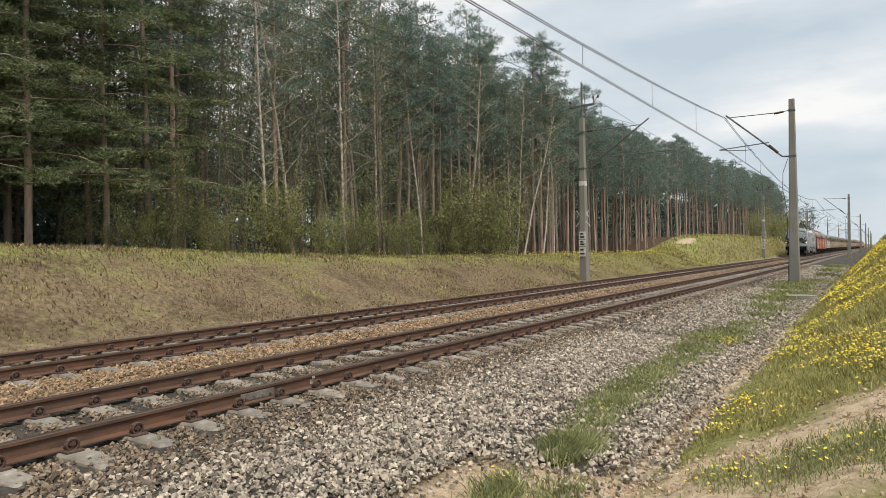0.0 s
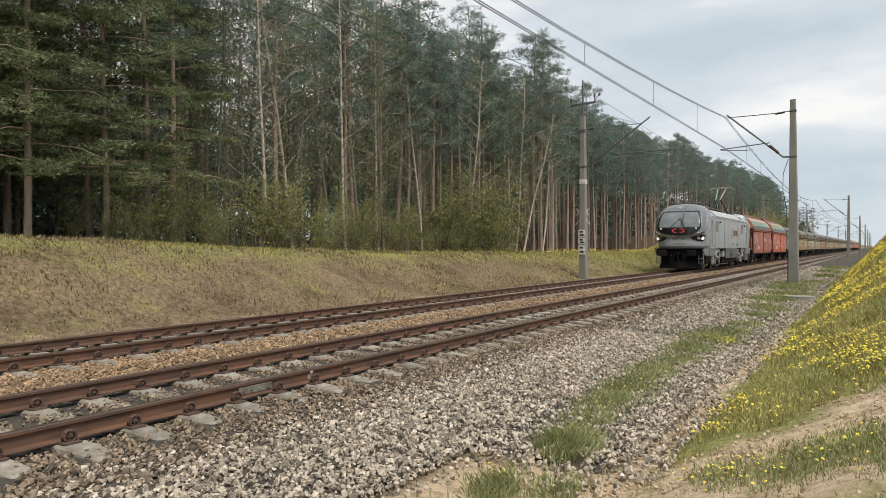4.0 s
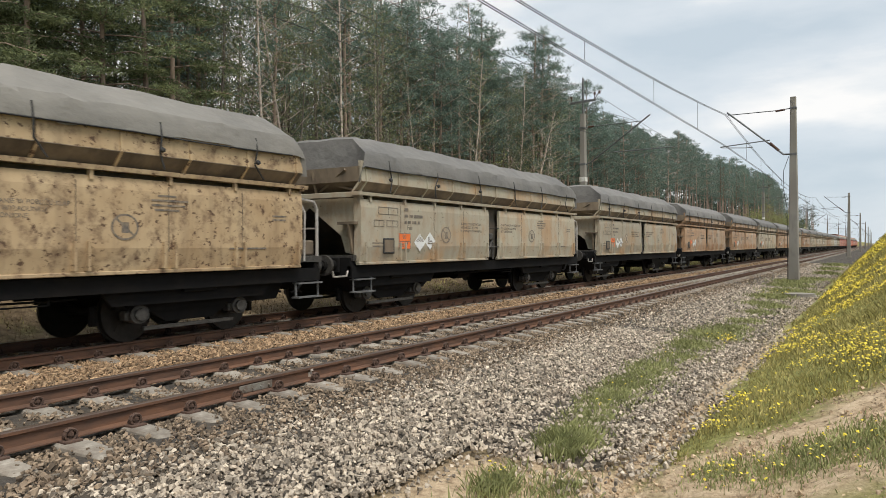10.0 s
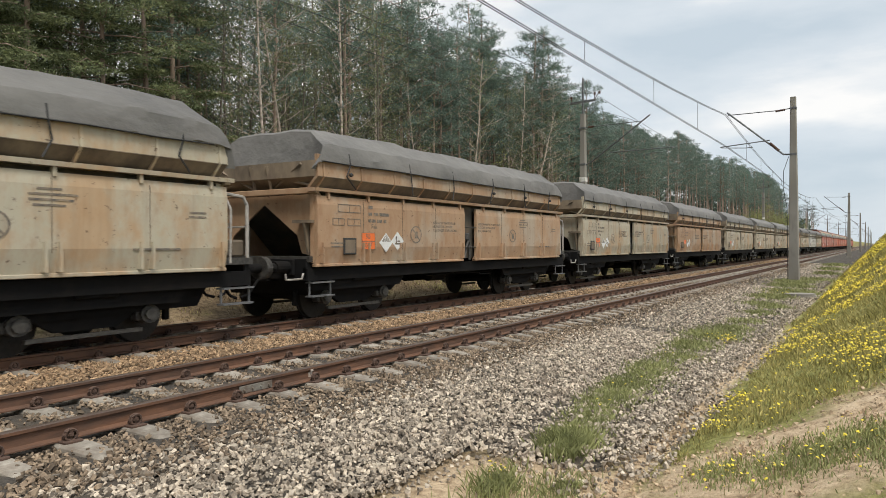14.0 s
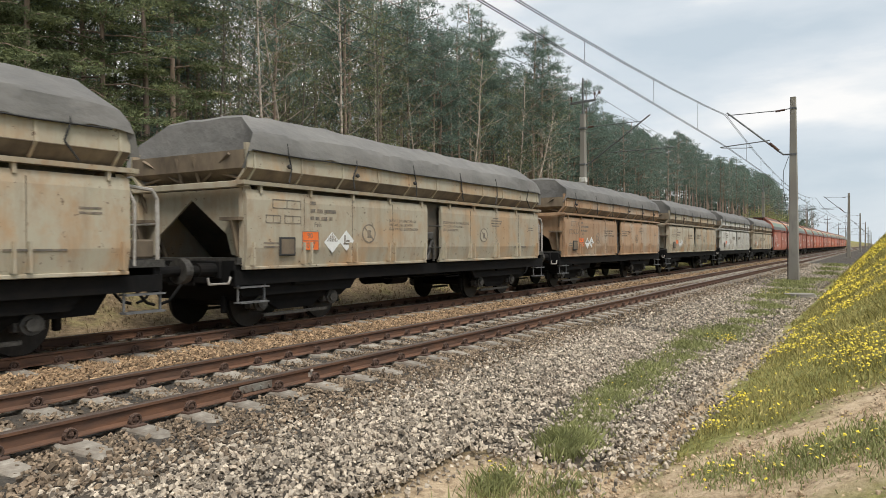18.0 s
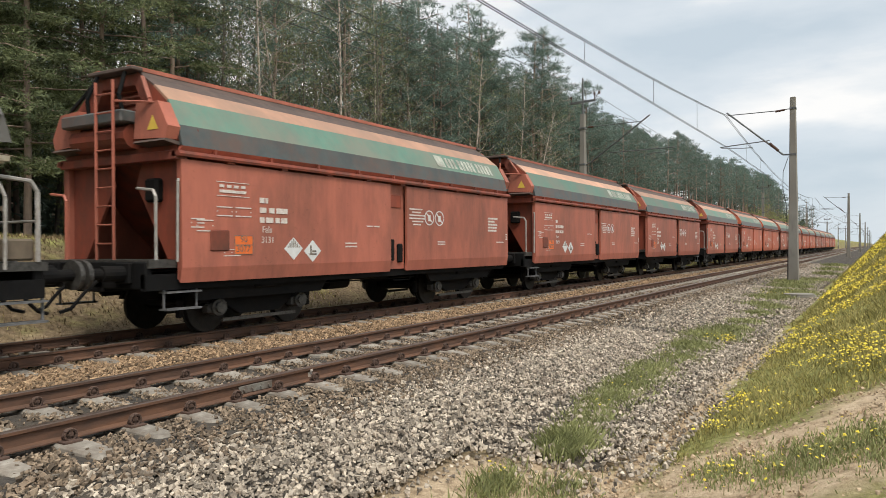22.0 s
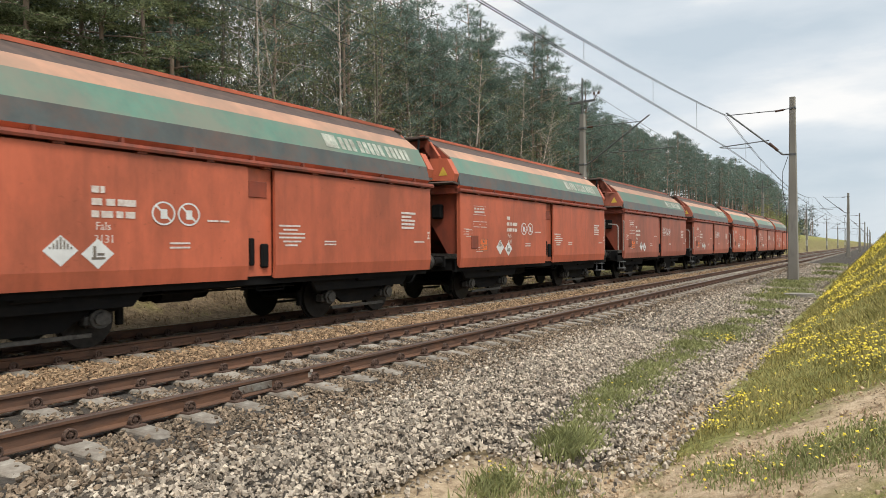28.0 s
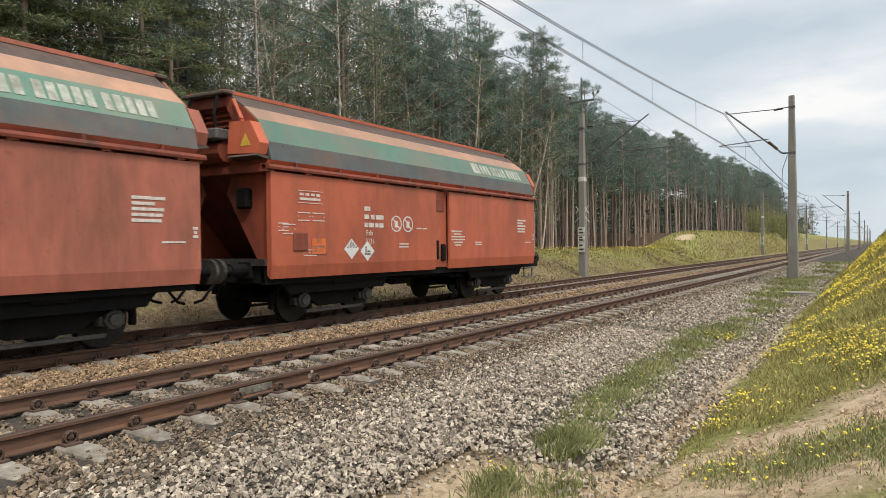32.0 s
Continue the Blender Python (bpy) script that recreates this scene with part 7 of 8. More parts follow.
def cab(loco, turn, lit):
    """One cab end, built facing -y, set by turn."""
    c = part("cab", loft(bmesh.new(), [[cab_point(p, z) for p in (-120, -110, -100, *np.linspace(-90, 90, 61), 100, 110, 120)] for z in np.concatenate([np.linspace(a, b, 3)[:-1] for a, b in zip(CAB_Z, CAB_Z[1:])] + [[CAB_Z[-1]]])]), M["silver"], loco, smooth=True)
    c.matrix_basis = turn
    on = lambda h: (lambda p, z: hood_off(p, z) + h)
    # grey nose hood that frames the windscreen
    span = lambda lo, hi, n=41: (lambda z: np.linspace(lo(z), hi(z), n))
    edge = lambda z: np.interp(z, [2.20, 2.22, 2.26, 2.34, 2.5, 2.68, 2.85, 3.05, 3.2, 3.32, 3.42, 3.52, 3.6, 3.66], [12, 26, 36, 44, 52, 59, 64, 71, 77, 83, 90, 98, 108, 120])
    part("nose_hood", cab_patch(bmesh.new(), span(lambda z: -edge(z), edge, 61), np.concatenate([np.linspace(2.2, 2.6, 14), np.linspace(2.66, 3.7, 24), np.linspace(3.76, 4.48, 16)]), hood_off, 0.06), M["nose"], c, smooth=True)
    e2 = lambda z: np.interp(z, [2.33, 2.36, 2.42, 2.52, 2.68, 2.9, 3.3, 3.7, 3.97], [10, 20, 28, 34, 40, 43, 43, 42, 40])
    part("windscreen_mask", cab_patch(bmesh.new(), span(lambda z: -e2(z), e2), np.concatenate([np.linspace(2.33, 2.6, 12), np.linspace(2.65, 3.97, 24)]), on(0.012), 0.02), M["gloss_black"], c, smooth=True)
    e3 = lambda z: np.interp(z, [2.82, 2.88, 3.2, 3.6, 3.84, 3.89], [38, 39.5, 40, 39.5, 38, 36.5])
    part("windscreen", cab_patch(bmesh.new(), span(lambda z: -e3(z), e3), np.linspace(2.83, 3.88, 18), on(0.02), 0.01), M["screen"], c, "raked windscreen with sky light painted into its glass", smooth=True)
    lift = lambda p, z, h: cab_point(p, z, hood_off(p, z) + h)
    for arm, blade in (([(13, 2.72), (9, 3.2), (8, 3.7)], [(5, 2.95), (9, 3.82)]), ([(17, 2.72), (8, 3.1), (1, 3.45)], [(-20, 2.74), (4, 3.5)])):
        bm = tube(bmesh.new(), [lift(*q, 0.06) for q in arm], 0.018, 5)
        tube(bm, [lift(*q, 0.05) for q in (blade[0], ((blade[0][0] + blade[1][0]) / 2, (blade[0][1] + blade[1][1]) / 2), blade[1])], 0.02, 5)
        part("wiper", bm, M["ink"], c)
    # red angular mark under the windscreen
    bm = bmesh.new()
    for s in (-1, 1):
        for p, q, u, v in ((3 * s, 10 * s, 2.72, 2.78), (3 * s, 10 * s, 2.5, 2.56), (9 * s, 13.5 * s, 2.56, 2.72)):
            cab_patch(bm, [min(p, q), (p + q) / 2, max(p, q)], [u, v], on(0.02), 0.008)
    tagged(part("front_mark", bm, M["logo_red"], c), kind="stuff")
    # head lamps in tapered housings under the hood
    for s in (-1, 1):
        lo = lambda z: np.interp(z, [1.92, 1.97, 2.05, 2.18, 2.26, 2.36], [46, 38, 31, 26, 33, 46])
        hi = lambda z: np.interp(z, [1.92, 1.97, 2.05, 2.18, 2.28, 2.36], [53, 57, 60, 62, 61, 58])
        h = part("lamp_housing", cab_patch(bmesh.new(), lambda z: sorted(s * q for q in np.linspace(lo(z), hi(z), 12)), np.linspace(1.92, 2.36, 16), 0.02, 0.03), M["gloss_black"], c)
        for ph, r, m in ((53, 0.115, M["lamp_on"] if lit else M["lens"]), (43, 0.09, M["lens"])):
            p = Vector(cab_point(ph * s, 2.14, 0.0))
            d = Vector((s * 0.4, -1, 0)).normalized()
            q = part("lamp", rod(bmesh.new(), p, p + d * 0.06, r, 18), m, h)
            part("lamp_ring", tube(bmesh.new(), [p + d * 0.06 + Vector((-d.y, d.x, 0)) * r * math.cos(t) + Vector((0, 0, r * math.sin(t))) for t in np.linspace(0, 6.283, 15)], 0.014, 5), M["steel_pale"], q)
        p = Vector(lift(34 * s, 2.77, 0.02))
        part("upper_lamp", box(bmesh.new(), p.x - 0.06, p.x + 0.06, p.y - 0.05, p.y + 0.02, p.z - 0.06, p.z + 0.06, 0.02), M["label_white"], c)
        part("pillar_strip", tube(bmesh.new(), [lift(p * s, z, 0.03) for p, z in ((44.5, 2.6), (41, 2.52), (36, 2.46))], 0.012, 5), M["label_white"], c)
        # side window wrapping round the pillar
        front = lambda z: np.interp(z, [2.75, 2.85, 3.05, 3.2, 3.32, 3.42, 3.5, 3.57], [79, 77, 76, 79, 84, 91, 99, 109])
        back = lambda z: np.interp(z, [2.75, 3.57], [112, 118.5])
        part("side_window", cab_patch(bmesh.new(), lambda z: sorted(s * q for q in np.linspace(front(z), back(z), 14)), np.linspace(2.75, 3.57, 16), 0.012, 0.03), M["glass"], c)
        part("panel_seam", cab_patch(bmesh.new(), lambda z: sorted((s * np.interp(z, [1.47, 2.75], [103.4, 111.3]), s * np.interp(z, [1.47, 2.75], [104.6, 112.5]))), np.linspace(1.47, 2.75, 6), 0.004, 0.01), M["ink"], c)
        part("hatch_seam", cab_patch(bmesh.new(), lambda z: sorted((s * 69.4, s * 70.2)), np.linspace(1.62, 2.66, 5), 0.004, 0.01), M["skirt"], c)
    top = Vector(cab_point(-4, 4.2, 0.02))
    nrm = Vector((0, -0.75, 0.66))
    part("top_lamp", rod(bmesh.new(), top, top + nrm * 0.03, 0.12, 14), M["lens"], c)
    bm = bmesh.new()
    for a, l in ((-14, 3), (-10, 3), (-6, 4), (1, 3), (5, 4), (10, 4)):
        cab_patch(bm, [a, a + l], [2.03, 2.14], 0.008, 0.008)
    for a, l in ((-11, 2), (-7, 6), (1, 6), (9, 4)):
        cab_patch(bm, [a, a + l], [1.74, 1.81], 0.008, 0.008)
    tagged(part("number_bar", bm, M["dark_letter"], c), kind="stuff")
    part("front_sill", cab_patch(bmesh.new(), np.linspace(-100, 100, 60), [1.44, 1.60], 0.012, 0.02), M["sill"], c)
    # lower front: beam, buffers, plough, steps
    b = part("buffer_beam", box(bmesh.new(), -1.38, 1.38, 0.52, 0.9, 1.0, 1.42, 0.04), M["black"], c)
    part("cover_plate", box(bmesh.new(), -1.46, 1.46, 0.36, 0.95, 1.43, 1.47, 0.01), M["black"], b)
    for s in (-1, 1):
        face = -0.06 if lit else 0.22  # the coupled end is pressed in
        bm = box(bmesh.new(), s * 0.875 - 0.26, s * 0.875 + 0.26, face, face + 0.08, 0.95, 1.36, 0.04)
        box(bm, s * 0.875 - 0.2, s * 0.875 + 0.2, face + 0.08, face + 0.26, 1.0, 1.31, 0.05)
        rod(bm, (s * 0.875, 0.28, 1.15), (s * 0.875, 0.56, 1.15), 0.15, 14)
        part("buffer", bm, M["black"], b)
        bm = bmesh.new()
        for q in (-0.2, 0.2):
            tube(bm, [(s * 1.28 + q * 0.7, 0.62, 1.34), (s * 1.28 + q * 0.7, 0.62, 0.45)], 0.024, 5)
        for z in (0.5, 0.78, 1.06, 1.3):
            box(bm, s * 1.28 - 0.16, s * 1.28 + 0.16, 0.56, 0.7, z - 0.015, z + 0.015)
        part("front_step", bm, M["bogie_grey"], b)
        part("side_shroud", extrude_x(bmesh.new(), [(0.5, 1.47), (2.0, 1.47), (2.02, 0.98), (1.2, 0.95), (0.8, 1.08), (0.5, 1.3)], s * 1.37, s * 1.455), M["skirt"], b)
    bm = box(bmesh.new(), -0.06, 0.06, 0.16, 0.55, 1.06, 1.2, 0.02)
    rod(bm, (0, 0.2, 1.1), (0, 0.28, 0.6), 0.045, 8)
    part("coupling", bm, M["black"], b)
    for x in (-0.45, -0.3, 0.3, 0.45):
        part("air_hose", tube(bmesh.new(), [(x, 0.5, 1.05), (x, 0.25, 0.9), (x * 0.9, 0.22, 0.6), (x * 0.7, 0.35, 0.5)], 0.028, 6), M["black"], b)
    part("snow_plough", loft(bmesh.new(), [[(-1.2, 0.95, 0.62), (0, 0.62, 0.62), (1.2, 0.95, 0.62), (1.2, 1.05, 0.62), (-1.2, 1.05, 0.62)], [(-1.3, 0.85, 0.14), (0, 0.45, 0.14), (1.3, 0.85, 0.14), (1.3, 1.0, 0.14), (-1.3, 1.0, 0.14)]]), M["black"], b)
    part("underfloor", box(bmesh.new(), -1.2, 1.2, 0.9, 2.3, 0.5, 1.42, 0.05), M["black"], b)
    return c


def loco_bogie(parent, y, inner, base=2.45, r=0.6):
    """Two-axle motor bogie: swan-neck side frames, boxes, coil springs, dampers; inner: the way to the middle of the locomotive."""
    grey = M["bogie_grey"]
    b = part("bogie", box(bmesh.new(), -0.9, 0.9, y - 0.5, y + 0.5, 0.4, 0.9, 0.04), M["black"], parent)
    for s in (-1, 1):
        half = [(1.85, 0.76), (1.85, 0.93), (1.5, 0.98), (0.95, 0.98), (0.72, 0.90), (0.5, 0.80)]
        low = [(0.42, 0.34), (0.62, 0.40), (0.82, 0.58), (1.02, 0.73), (1.4, 0.76)]
        prof = [(y + d, z) for d, z in half] + [(y - d, z) for d, z in reversed(half)] + [(y - d, z) for d, z in reversed(low)] + [(y + d, z) for d, z in low]
        part("side_frame", extrude_x(bmesh.new(), prof, s * 1.12, s * 1.24), grey, b)
        part("frame_rib", extrude_x(bmesh.new(), [(y - 0.5, 0.44), (y + 0.5, 0.44), (y + 0.46, 0.40), (y - 0.46, 0.40)], s * 1.24, s * 1.27), grey, b)
        # hanging plate under the body's edge
        edge = [(0.95, 1.46), (0.74, 1.22), (0.46, 1.17), (0.3, 1.05), (0.2, 0.84)]
        prof = [(y + d, z) for d, z in edge] + [(y - d, z) for d, z in reversed(edge)]
        part("hanging_plate", extrude_x(bmesh.new(), prof, s * 1.34, s * 1.39), M["skirt_pale"], b)
        part("pivot_link", rod(bmesh.new(), (s * 1.3, y, 0.9), (s * 1.3, y - 0.06, 0.48), 0.05, 8), grey, b)
        bm = rod(bmesh.new(), (s * 1.36, y + inner * 0.1, 0.86), (s * 1.36, y + inner * 0.72, 0.80), 0.075, 10)
        rod(bm, (s * 1.36, y + inner * 0.72, 0.80), (s * 1.36, y + inner * 1.1, 0.77), 0.045, 8)
        part("yaw_damper", bm, M["steel_pale"], b)
        for k in (-1, 1):
            yy = y + k * base / 2
            bm = rod(bmesh.new(), (s * 1.05, yy, r), (s * 1.32, yy, r), 0.17, 16)
            rod(bm, (s * 1.32, yy, r), (s * 1.36, yy, r), 0.13, 14)
            box(bm, s * 1.04, s * 1.2, yy - 0.46, yy + 0.46, r - 0.06, r + 0.06, 0.03)
            part("axle_box", bm, grey, b)
            for q in (-0.32, 0.32):
                bm = bmesh.new()
                for z in np.arange(r + 0.08, 0.97, 0.062):
                    rod(bm, (s * 1.24, yy + q, z), (s * 1.24, yy + q, z + 0.036), 0.11, 10)
                part("coil_spring", bm, grey, b)
            bm = rod(bmesh.new(), (s * 1.33, yy, r + 0.16), (s * 1.33, yy, 1.02), 0.045, 8)
            rod(bm, (s * 1.33, yy, 0.88), (s * 1.33, yy, 1.14), 0.07, 10)
            part("axle_damper", bm, grey, b)
            pts = [(s * 1.4, yy - k * 0.36, 1.2), (s * 1.42, yy - k * 0.36, 0.8), (s * 1.4, yy - k * 0.28, 0.46), (s * 1.38, yy - k * 0.12, 0.36), (s * 1.36, yy + k * 0.02, 0.5)]
            part("cable_loop", tube(bmesh.new(), pts, 0.024, 6), M["steel_pale"], b)
            part("cable_socket", box(bmesh.new(), s * 1.36, s * 1.44, yy - k * 0.36 - 0.06, yy - k * 0.36 + 0.06, 1.16, 1.44, 0.015), M["skirt_pale"], b)
            bm = tube(bmesh.new(), [(s * 0.98, yy + k * 0.74, 0.72), (s * 0.94, yy + k * 0.8, 0.4), (s * 0.84, yy + k * 0.7, 0.14)], 0.035, 6)
            box(bm, s * 0.84, s * 1.06, yy + k * 0.66, yy + k * 0.86, 0.1, 0.3, 0.02)
            part("sand_pipe", bm, grey, b)
            part("brake_gear", box(bmesh.new(), s * 0.7, s * 0.86, yy + k * 0.62, yy + k * 0.78, 0.35, 0.85, 0.03), M["black"], b)
    return b


def rim_mesh(bm, r):
    """Bright tyre faces of a wheelset."""
    for s in (-1, 1):
        rod(bm, (s * 0.802, 0, 0), (s * 0.812, 0, 0), r - 0.005, 36)
        rod(bm, (s * 0.812, 0, 0), (s * 0.816, 0, 0), r - 0.075, 36)
    for f in bm.faces:
        c = f.calc_center_median()
        f.material_index = 1 if abs(c.x) > 0.814 else 0
    return bm


def make_loco():
    lo = thing("electric_locomotive", Matrix(), "silver-grey electric locomotive with rounded dark-glazed cabs", "locomotive")
    prof = [(1.48, 1.46), (1.48, 3.60), (1.44, 3.70), (0.95, 4.16), (-0.95, 4.16), (-1.44, 3.70), (-1.48, 3.60), (-1.48, 1.46)]
    part("body", extrude_y(bmesh.new(), prof, 2.16, LL - 2.27), M["silver"], lo)
    cab(lo, pose(0, -0.2, 0), True)
    cab(lo, Matrix.Translation((0, LL + 0.1, 0)) @ Matrix.Rotation(math.pi, 4, "Z"), False)
    # pale sloping roof panels with their joints
    for s in (-1, 1):
        y = 4.0
        while y < LL - 4.3:
            l = 2.85
            pr = [(s * 1.47, 3.70), (s * 1.0, 4.145), (s * 1.02, 4.175), (s * 1.49, 3.73)]
            part("roof_panel", extrude_y(bmesh.new(), pr, y, y + min(l, LL - 3.9 - y) - 0.09), M["roof_pale"], lo)
            y += l
        for ya in (LL - 5.4, LL - 4.62):
            bm = bmesh.new()
            for k in range(7):
                pr = [(s * 1.40, 3.80), (s * 1.12, 4.065), (s * 1.125, 4.073), (s * 1.405, 3.808)]
                extrude_y(bm, pr, ya + k * 0.062, ya + k * 0.062 + 0.03)
            louvre = part("roof_louvre", bm, M["sill"], lo)
            louvre.location = (s * 0.012, 0, 0.014)
        part("gutter", extrude_y(bmesh.new(), [(s * 1.47, 3.60), (s * 1.51, 3.61), (s * 1.51, 3.67), (s * 1.46, 3.69)], 2.7, LL - 2.7), M["silver"], lo)
        for ya in (2.62, LL - 3.0):
            d = part("cab_door", box(bmesh.new(), s * 1.475, s * 1.492, ya, ya + 0.62, 1.62, 3.66, 0.006), M["silver"], lo)
            part("door_gap", box(bmesh.new(), s * 1.476, s * 1.484, ya - 0.02, ya + 0.64, 1.6, 3.68), M["ink"], lo)
            part("door_window", box(bmesh.new(), s * 1.49, s * 1.50, ya + 0.15, ya + 0.47, 2.95, 3.5, 0.005), M["glass"], d)
            part("door_handle", box(bmesh.new(), s * 1.49, s * 1.53, ya + 0.05, ya + 0.22, 2.05, 2.09, 0.01), M["ink"], d)
            part("door_handle", box(bmesh.new(), s * 1.49, s * 1.53, ya + 0.05, ya + 0.22, 2.7, 2.74, 0.01), M["ink"], d)
            for yy in (ya - 0.1, ya + 0.70):
                part("grab_rail", tube(bmesh.new(), [(s * 1.5, yy, 1.6), (s * 1.54, yy, 1.65), (s * 1.54, yy, 3.35), (s * 1.5, yy, 3.4)], 0.018, 6), M["steel_pale"], lo)
            bm = bmesh.new()
            for q in (-0.2, 0.2):
                box(bm, s * 1.38, s * 1.46, ya + 0.31 + q - 0.03, ya + 0.31 + q + 0.03, 0.42, 1.46)
            for z in (0.45, 0.82, 1.18):
                box(bm, s * 1.34, s * 1.47, ya + 0.1, ya + 0.52, z - 0.02, z + 0.02)
            part("door_step", bm, M["skirt_pale"], lo)
            part("step_back", box(bmesh.new(), s * 1.30, s * 1.34, ya + 0.1, ya + 0.52, 0.42, 1.44), M["black"], lo)
        # grilles, mirrors, seams, hatches
        for ya in (3.85, LL - 5.33):
            g = part("grille", box(bmesh.new(), s * 1.478, s * 1.486, ya, ya + 0.74, 2.62, 3.38), M["sill"], lo)
            bm = bmesh.new()
            for k in range(18):
                box(bm, s * 1.486, s * 1.494, ya + 0.03, ya + 0.71, 2.645 + k * 0.0405, 2.677 + k * 0.0405)
            tagged(part("louvre", bm, M["grille"], g), kind="stuff")
            part("mirror", box(bmesh.new(), s * 1.48, s * 1.58, ya + 1.05, ya + 1.24, 3.25, 3.38, 0.04), M["ink"], lo)
        for y in (4.75, 6.6, 8.2, LL - 4.55, 11.5, LL - 3.25):
            part("panel_seam", box(bmesh.new(), s * 1.478, s * 1.4835, y - 0.012, y + 0.012, 1.48, 3.58), M["ink"], lo)
        bm = bmesh.new()
        for y, z, a, b in ((5.3, 1.75, 0.4, 0.3), (7.0, 2.2, 0.5, 0.35), (12.3, 1.7, 0.3, 0.25), (3.6, 1.6, 0.25, 0.28)):
            for u in (0, a):
                box(bm, s * 1.478, s * 1.4835, y + u, y + u + 0.01, z, z + b)
            for u in (0, b):
                box(bm, s * 1.478, s * 1.4835, y, y + a, z + u, z + u + 0.01)
        part("hatch_outline", bm, M["skirt"], lo)
        # lower skirts
        for a, b, z in ((1.9, 3.45, 0.95), (7.15, 11.35, 0.72), (LL - 3.45, LL - 1.9, 0.95)):
            k = part("skirt", extrude_y(bmesh.new(), [(s * 1.40, z), (s * 1.46, z), (s * 1.475, 1.47), (s * 1.40, 1.47)], a, b), M["skirt"] if z > 0.9 else M["sill"], lo)
            if z < 0.9:
                for y in (8.7, 9.25):
                    v = part("vent", box(bmesh.new(), s * 1.465, s * 1.478, y, y + 0.45, 0.8, 1.32), M["ink"], k)
                    bm = bmesh.new()
                    for q in range(9):
                        box(bm, s * 1.478, s * 1.484, y + 0.02, y + 0.43, 0.83 + q * 0.055, 0.855 + q * 0.055)
                    tagged(part("slat", bm, M["bogie_grey"], v), kind="stuff")
        # operator's mark: two red brackets and plain dark bars
        x = s * 1.4845 if s > 0 else -1.4885
        y0, z0 = 8.95, 2.2
        bm = bmesh.new()
        for d, yb in ((1, y0), (-1, y0 + 3.55)):
            extrude_x(bm, [(yb, 2.62), (yb + d * 0.32, 3.04), (yb + d * 0.62, 3.04), (yb + d * 0.62, 2.9), (yb + d * 0.42, 2.9), (yb + d * 0.2, 2.62), (yb + d * 0.42, 2.34), (yb + d * 0.62, 2.34), (yb + d * 0.62, 2.2), (yb + d * 0.32, 2.2)], x, x + 0.004)
        part("side_mark", bm, M["logo_red"], lo, "red angular brackets of the operator's mark")
        bm = bmesh.new()
        for i in range(9):
            a = y0 + 0.74 + i * 0.235
            box(bm, x, x + 0.004, a, a + 0.165, 2.4, 2.86)
        bars(bm, x, 11.0, 1.82, [[(0, 0.1), (0.14, 0.1), (0.28, 0.2), (0.56, 0.3)]], height=0.16)
        bars(bm, x, 9.3, 1.82, [[(0, 0.3), (0.4, 0.5)], [(0.1, 0.5)]], height=0.03)
        tagged(part("side_lettering", bm, M["dark_letter"], lo), kind="stuff")
    part("undertray", box(bmesh.new(), -1.3, 1.3, 6.7, LL - 6.9, 0.35, 1.46, 0.04), M["black"], lo)
    part("floor", box(bmesh.new(), -1.38, 1.38, 2.0, LL - 2.0, 1.25, 1.465), M["black"], lo)
    for s in (-1, 1):
        part("battery_box", box(bmesh.new(), s * 1.12, s * 1.42, 6.42, 6.95, 0.82, 1.28, 0.03), M["skirt_pale"], lo)
        part("equipment_box", box(bmesh.new(), s * 1.15, s * 1.42, LL - 6.9, LL - 6.0, 0.95, 1.4, 0.03), M["bogie_grey"], lo)
    # roof gear
    part("roof_deck", box(bmesh.new(), -0.92, 0.92, 3.2, LL - 3.2, 4.15, 4.2), M["skirt"], lo)
    for y, h in ((3.1, 0.26), (LL - 3.6, 0.22)):
        part("roof_housing", box(bmesh.new(), -0.7, 0.7, y, y + 0.55, 4.18, 4.18 + h, 0.05), M["roof_pale"] if h < 0.25 else M["skirt"], lo)
    low = part("lowered_pantograph", box(bmesh.new(), -0.7, 0.7, 3.0, 4.5, 4.34, 4.42, 0.02), M["ink"], lo)
    for k in range(4):
        part("arm", tube(bmesh.new(), [(-0.6 + k * 0.4, 2.9, 4.5 + 0.03 * k), (-0.5 + k * 0.34, 4.75, 4.54)], 0.035, 6), M["ink"], low)
    for y in (2.95, 3.2, 4.7):
        part("collector_bar", tube(bmesh.new(), [(-0.95, y, 4.5), (-0.7, y, 4.62), (0.7, y, 4.62), (0.95, y, 4.5)], 0.035, 6), M["ink"] if y > 3 else M["steel"], low)
    for x in (-0.6, 0.6):
        for y in (3.1, 4.4):
            part("foot_insulator", rod(bmesh.new(), (x, y, 4.19), (x, y, 4.36), 0.07, 8), M["porcelain"], low)
    for y in (5.9, 7.4, 8.6, 9.6, 10.3):
        for x in (-0.55, 0.5):
            bm = rod(bmesh.new(), (x, y, 4.2), (x, y, 4.46), 0.07, 8)
            rod(bm, (x, y, 4.28), (x, y, 4.31), 0.1, 10)
            rod(bm, (x, y, 4.37), (x, y, 4.4), 0.1, 10)
            part("roof_insulator", bm, M["porcelain"], lo)
    part("roof_conductor", tube(bmesh.new(), [(0.5, 5.2, 4.48), (0.5, 10.6, 4.48), (0.2, 11.8, 4.5)], 0.028, 6), M["steel"], lo)
    part("roof_conductor", tube(bmesh.new(), [(-0.55, 5.2, 4.48), (-0.55, 10.4, 4.48)], 0.028, 6), M["steel"], lo)
    part("roof_switch", box(bmesh.new(), -0.3, 0.35, 6.4, 7.1, 4.2, 4.46, 0.04), M["bogie_grey"], lo)
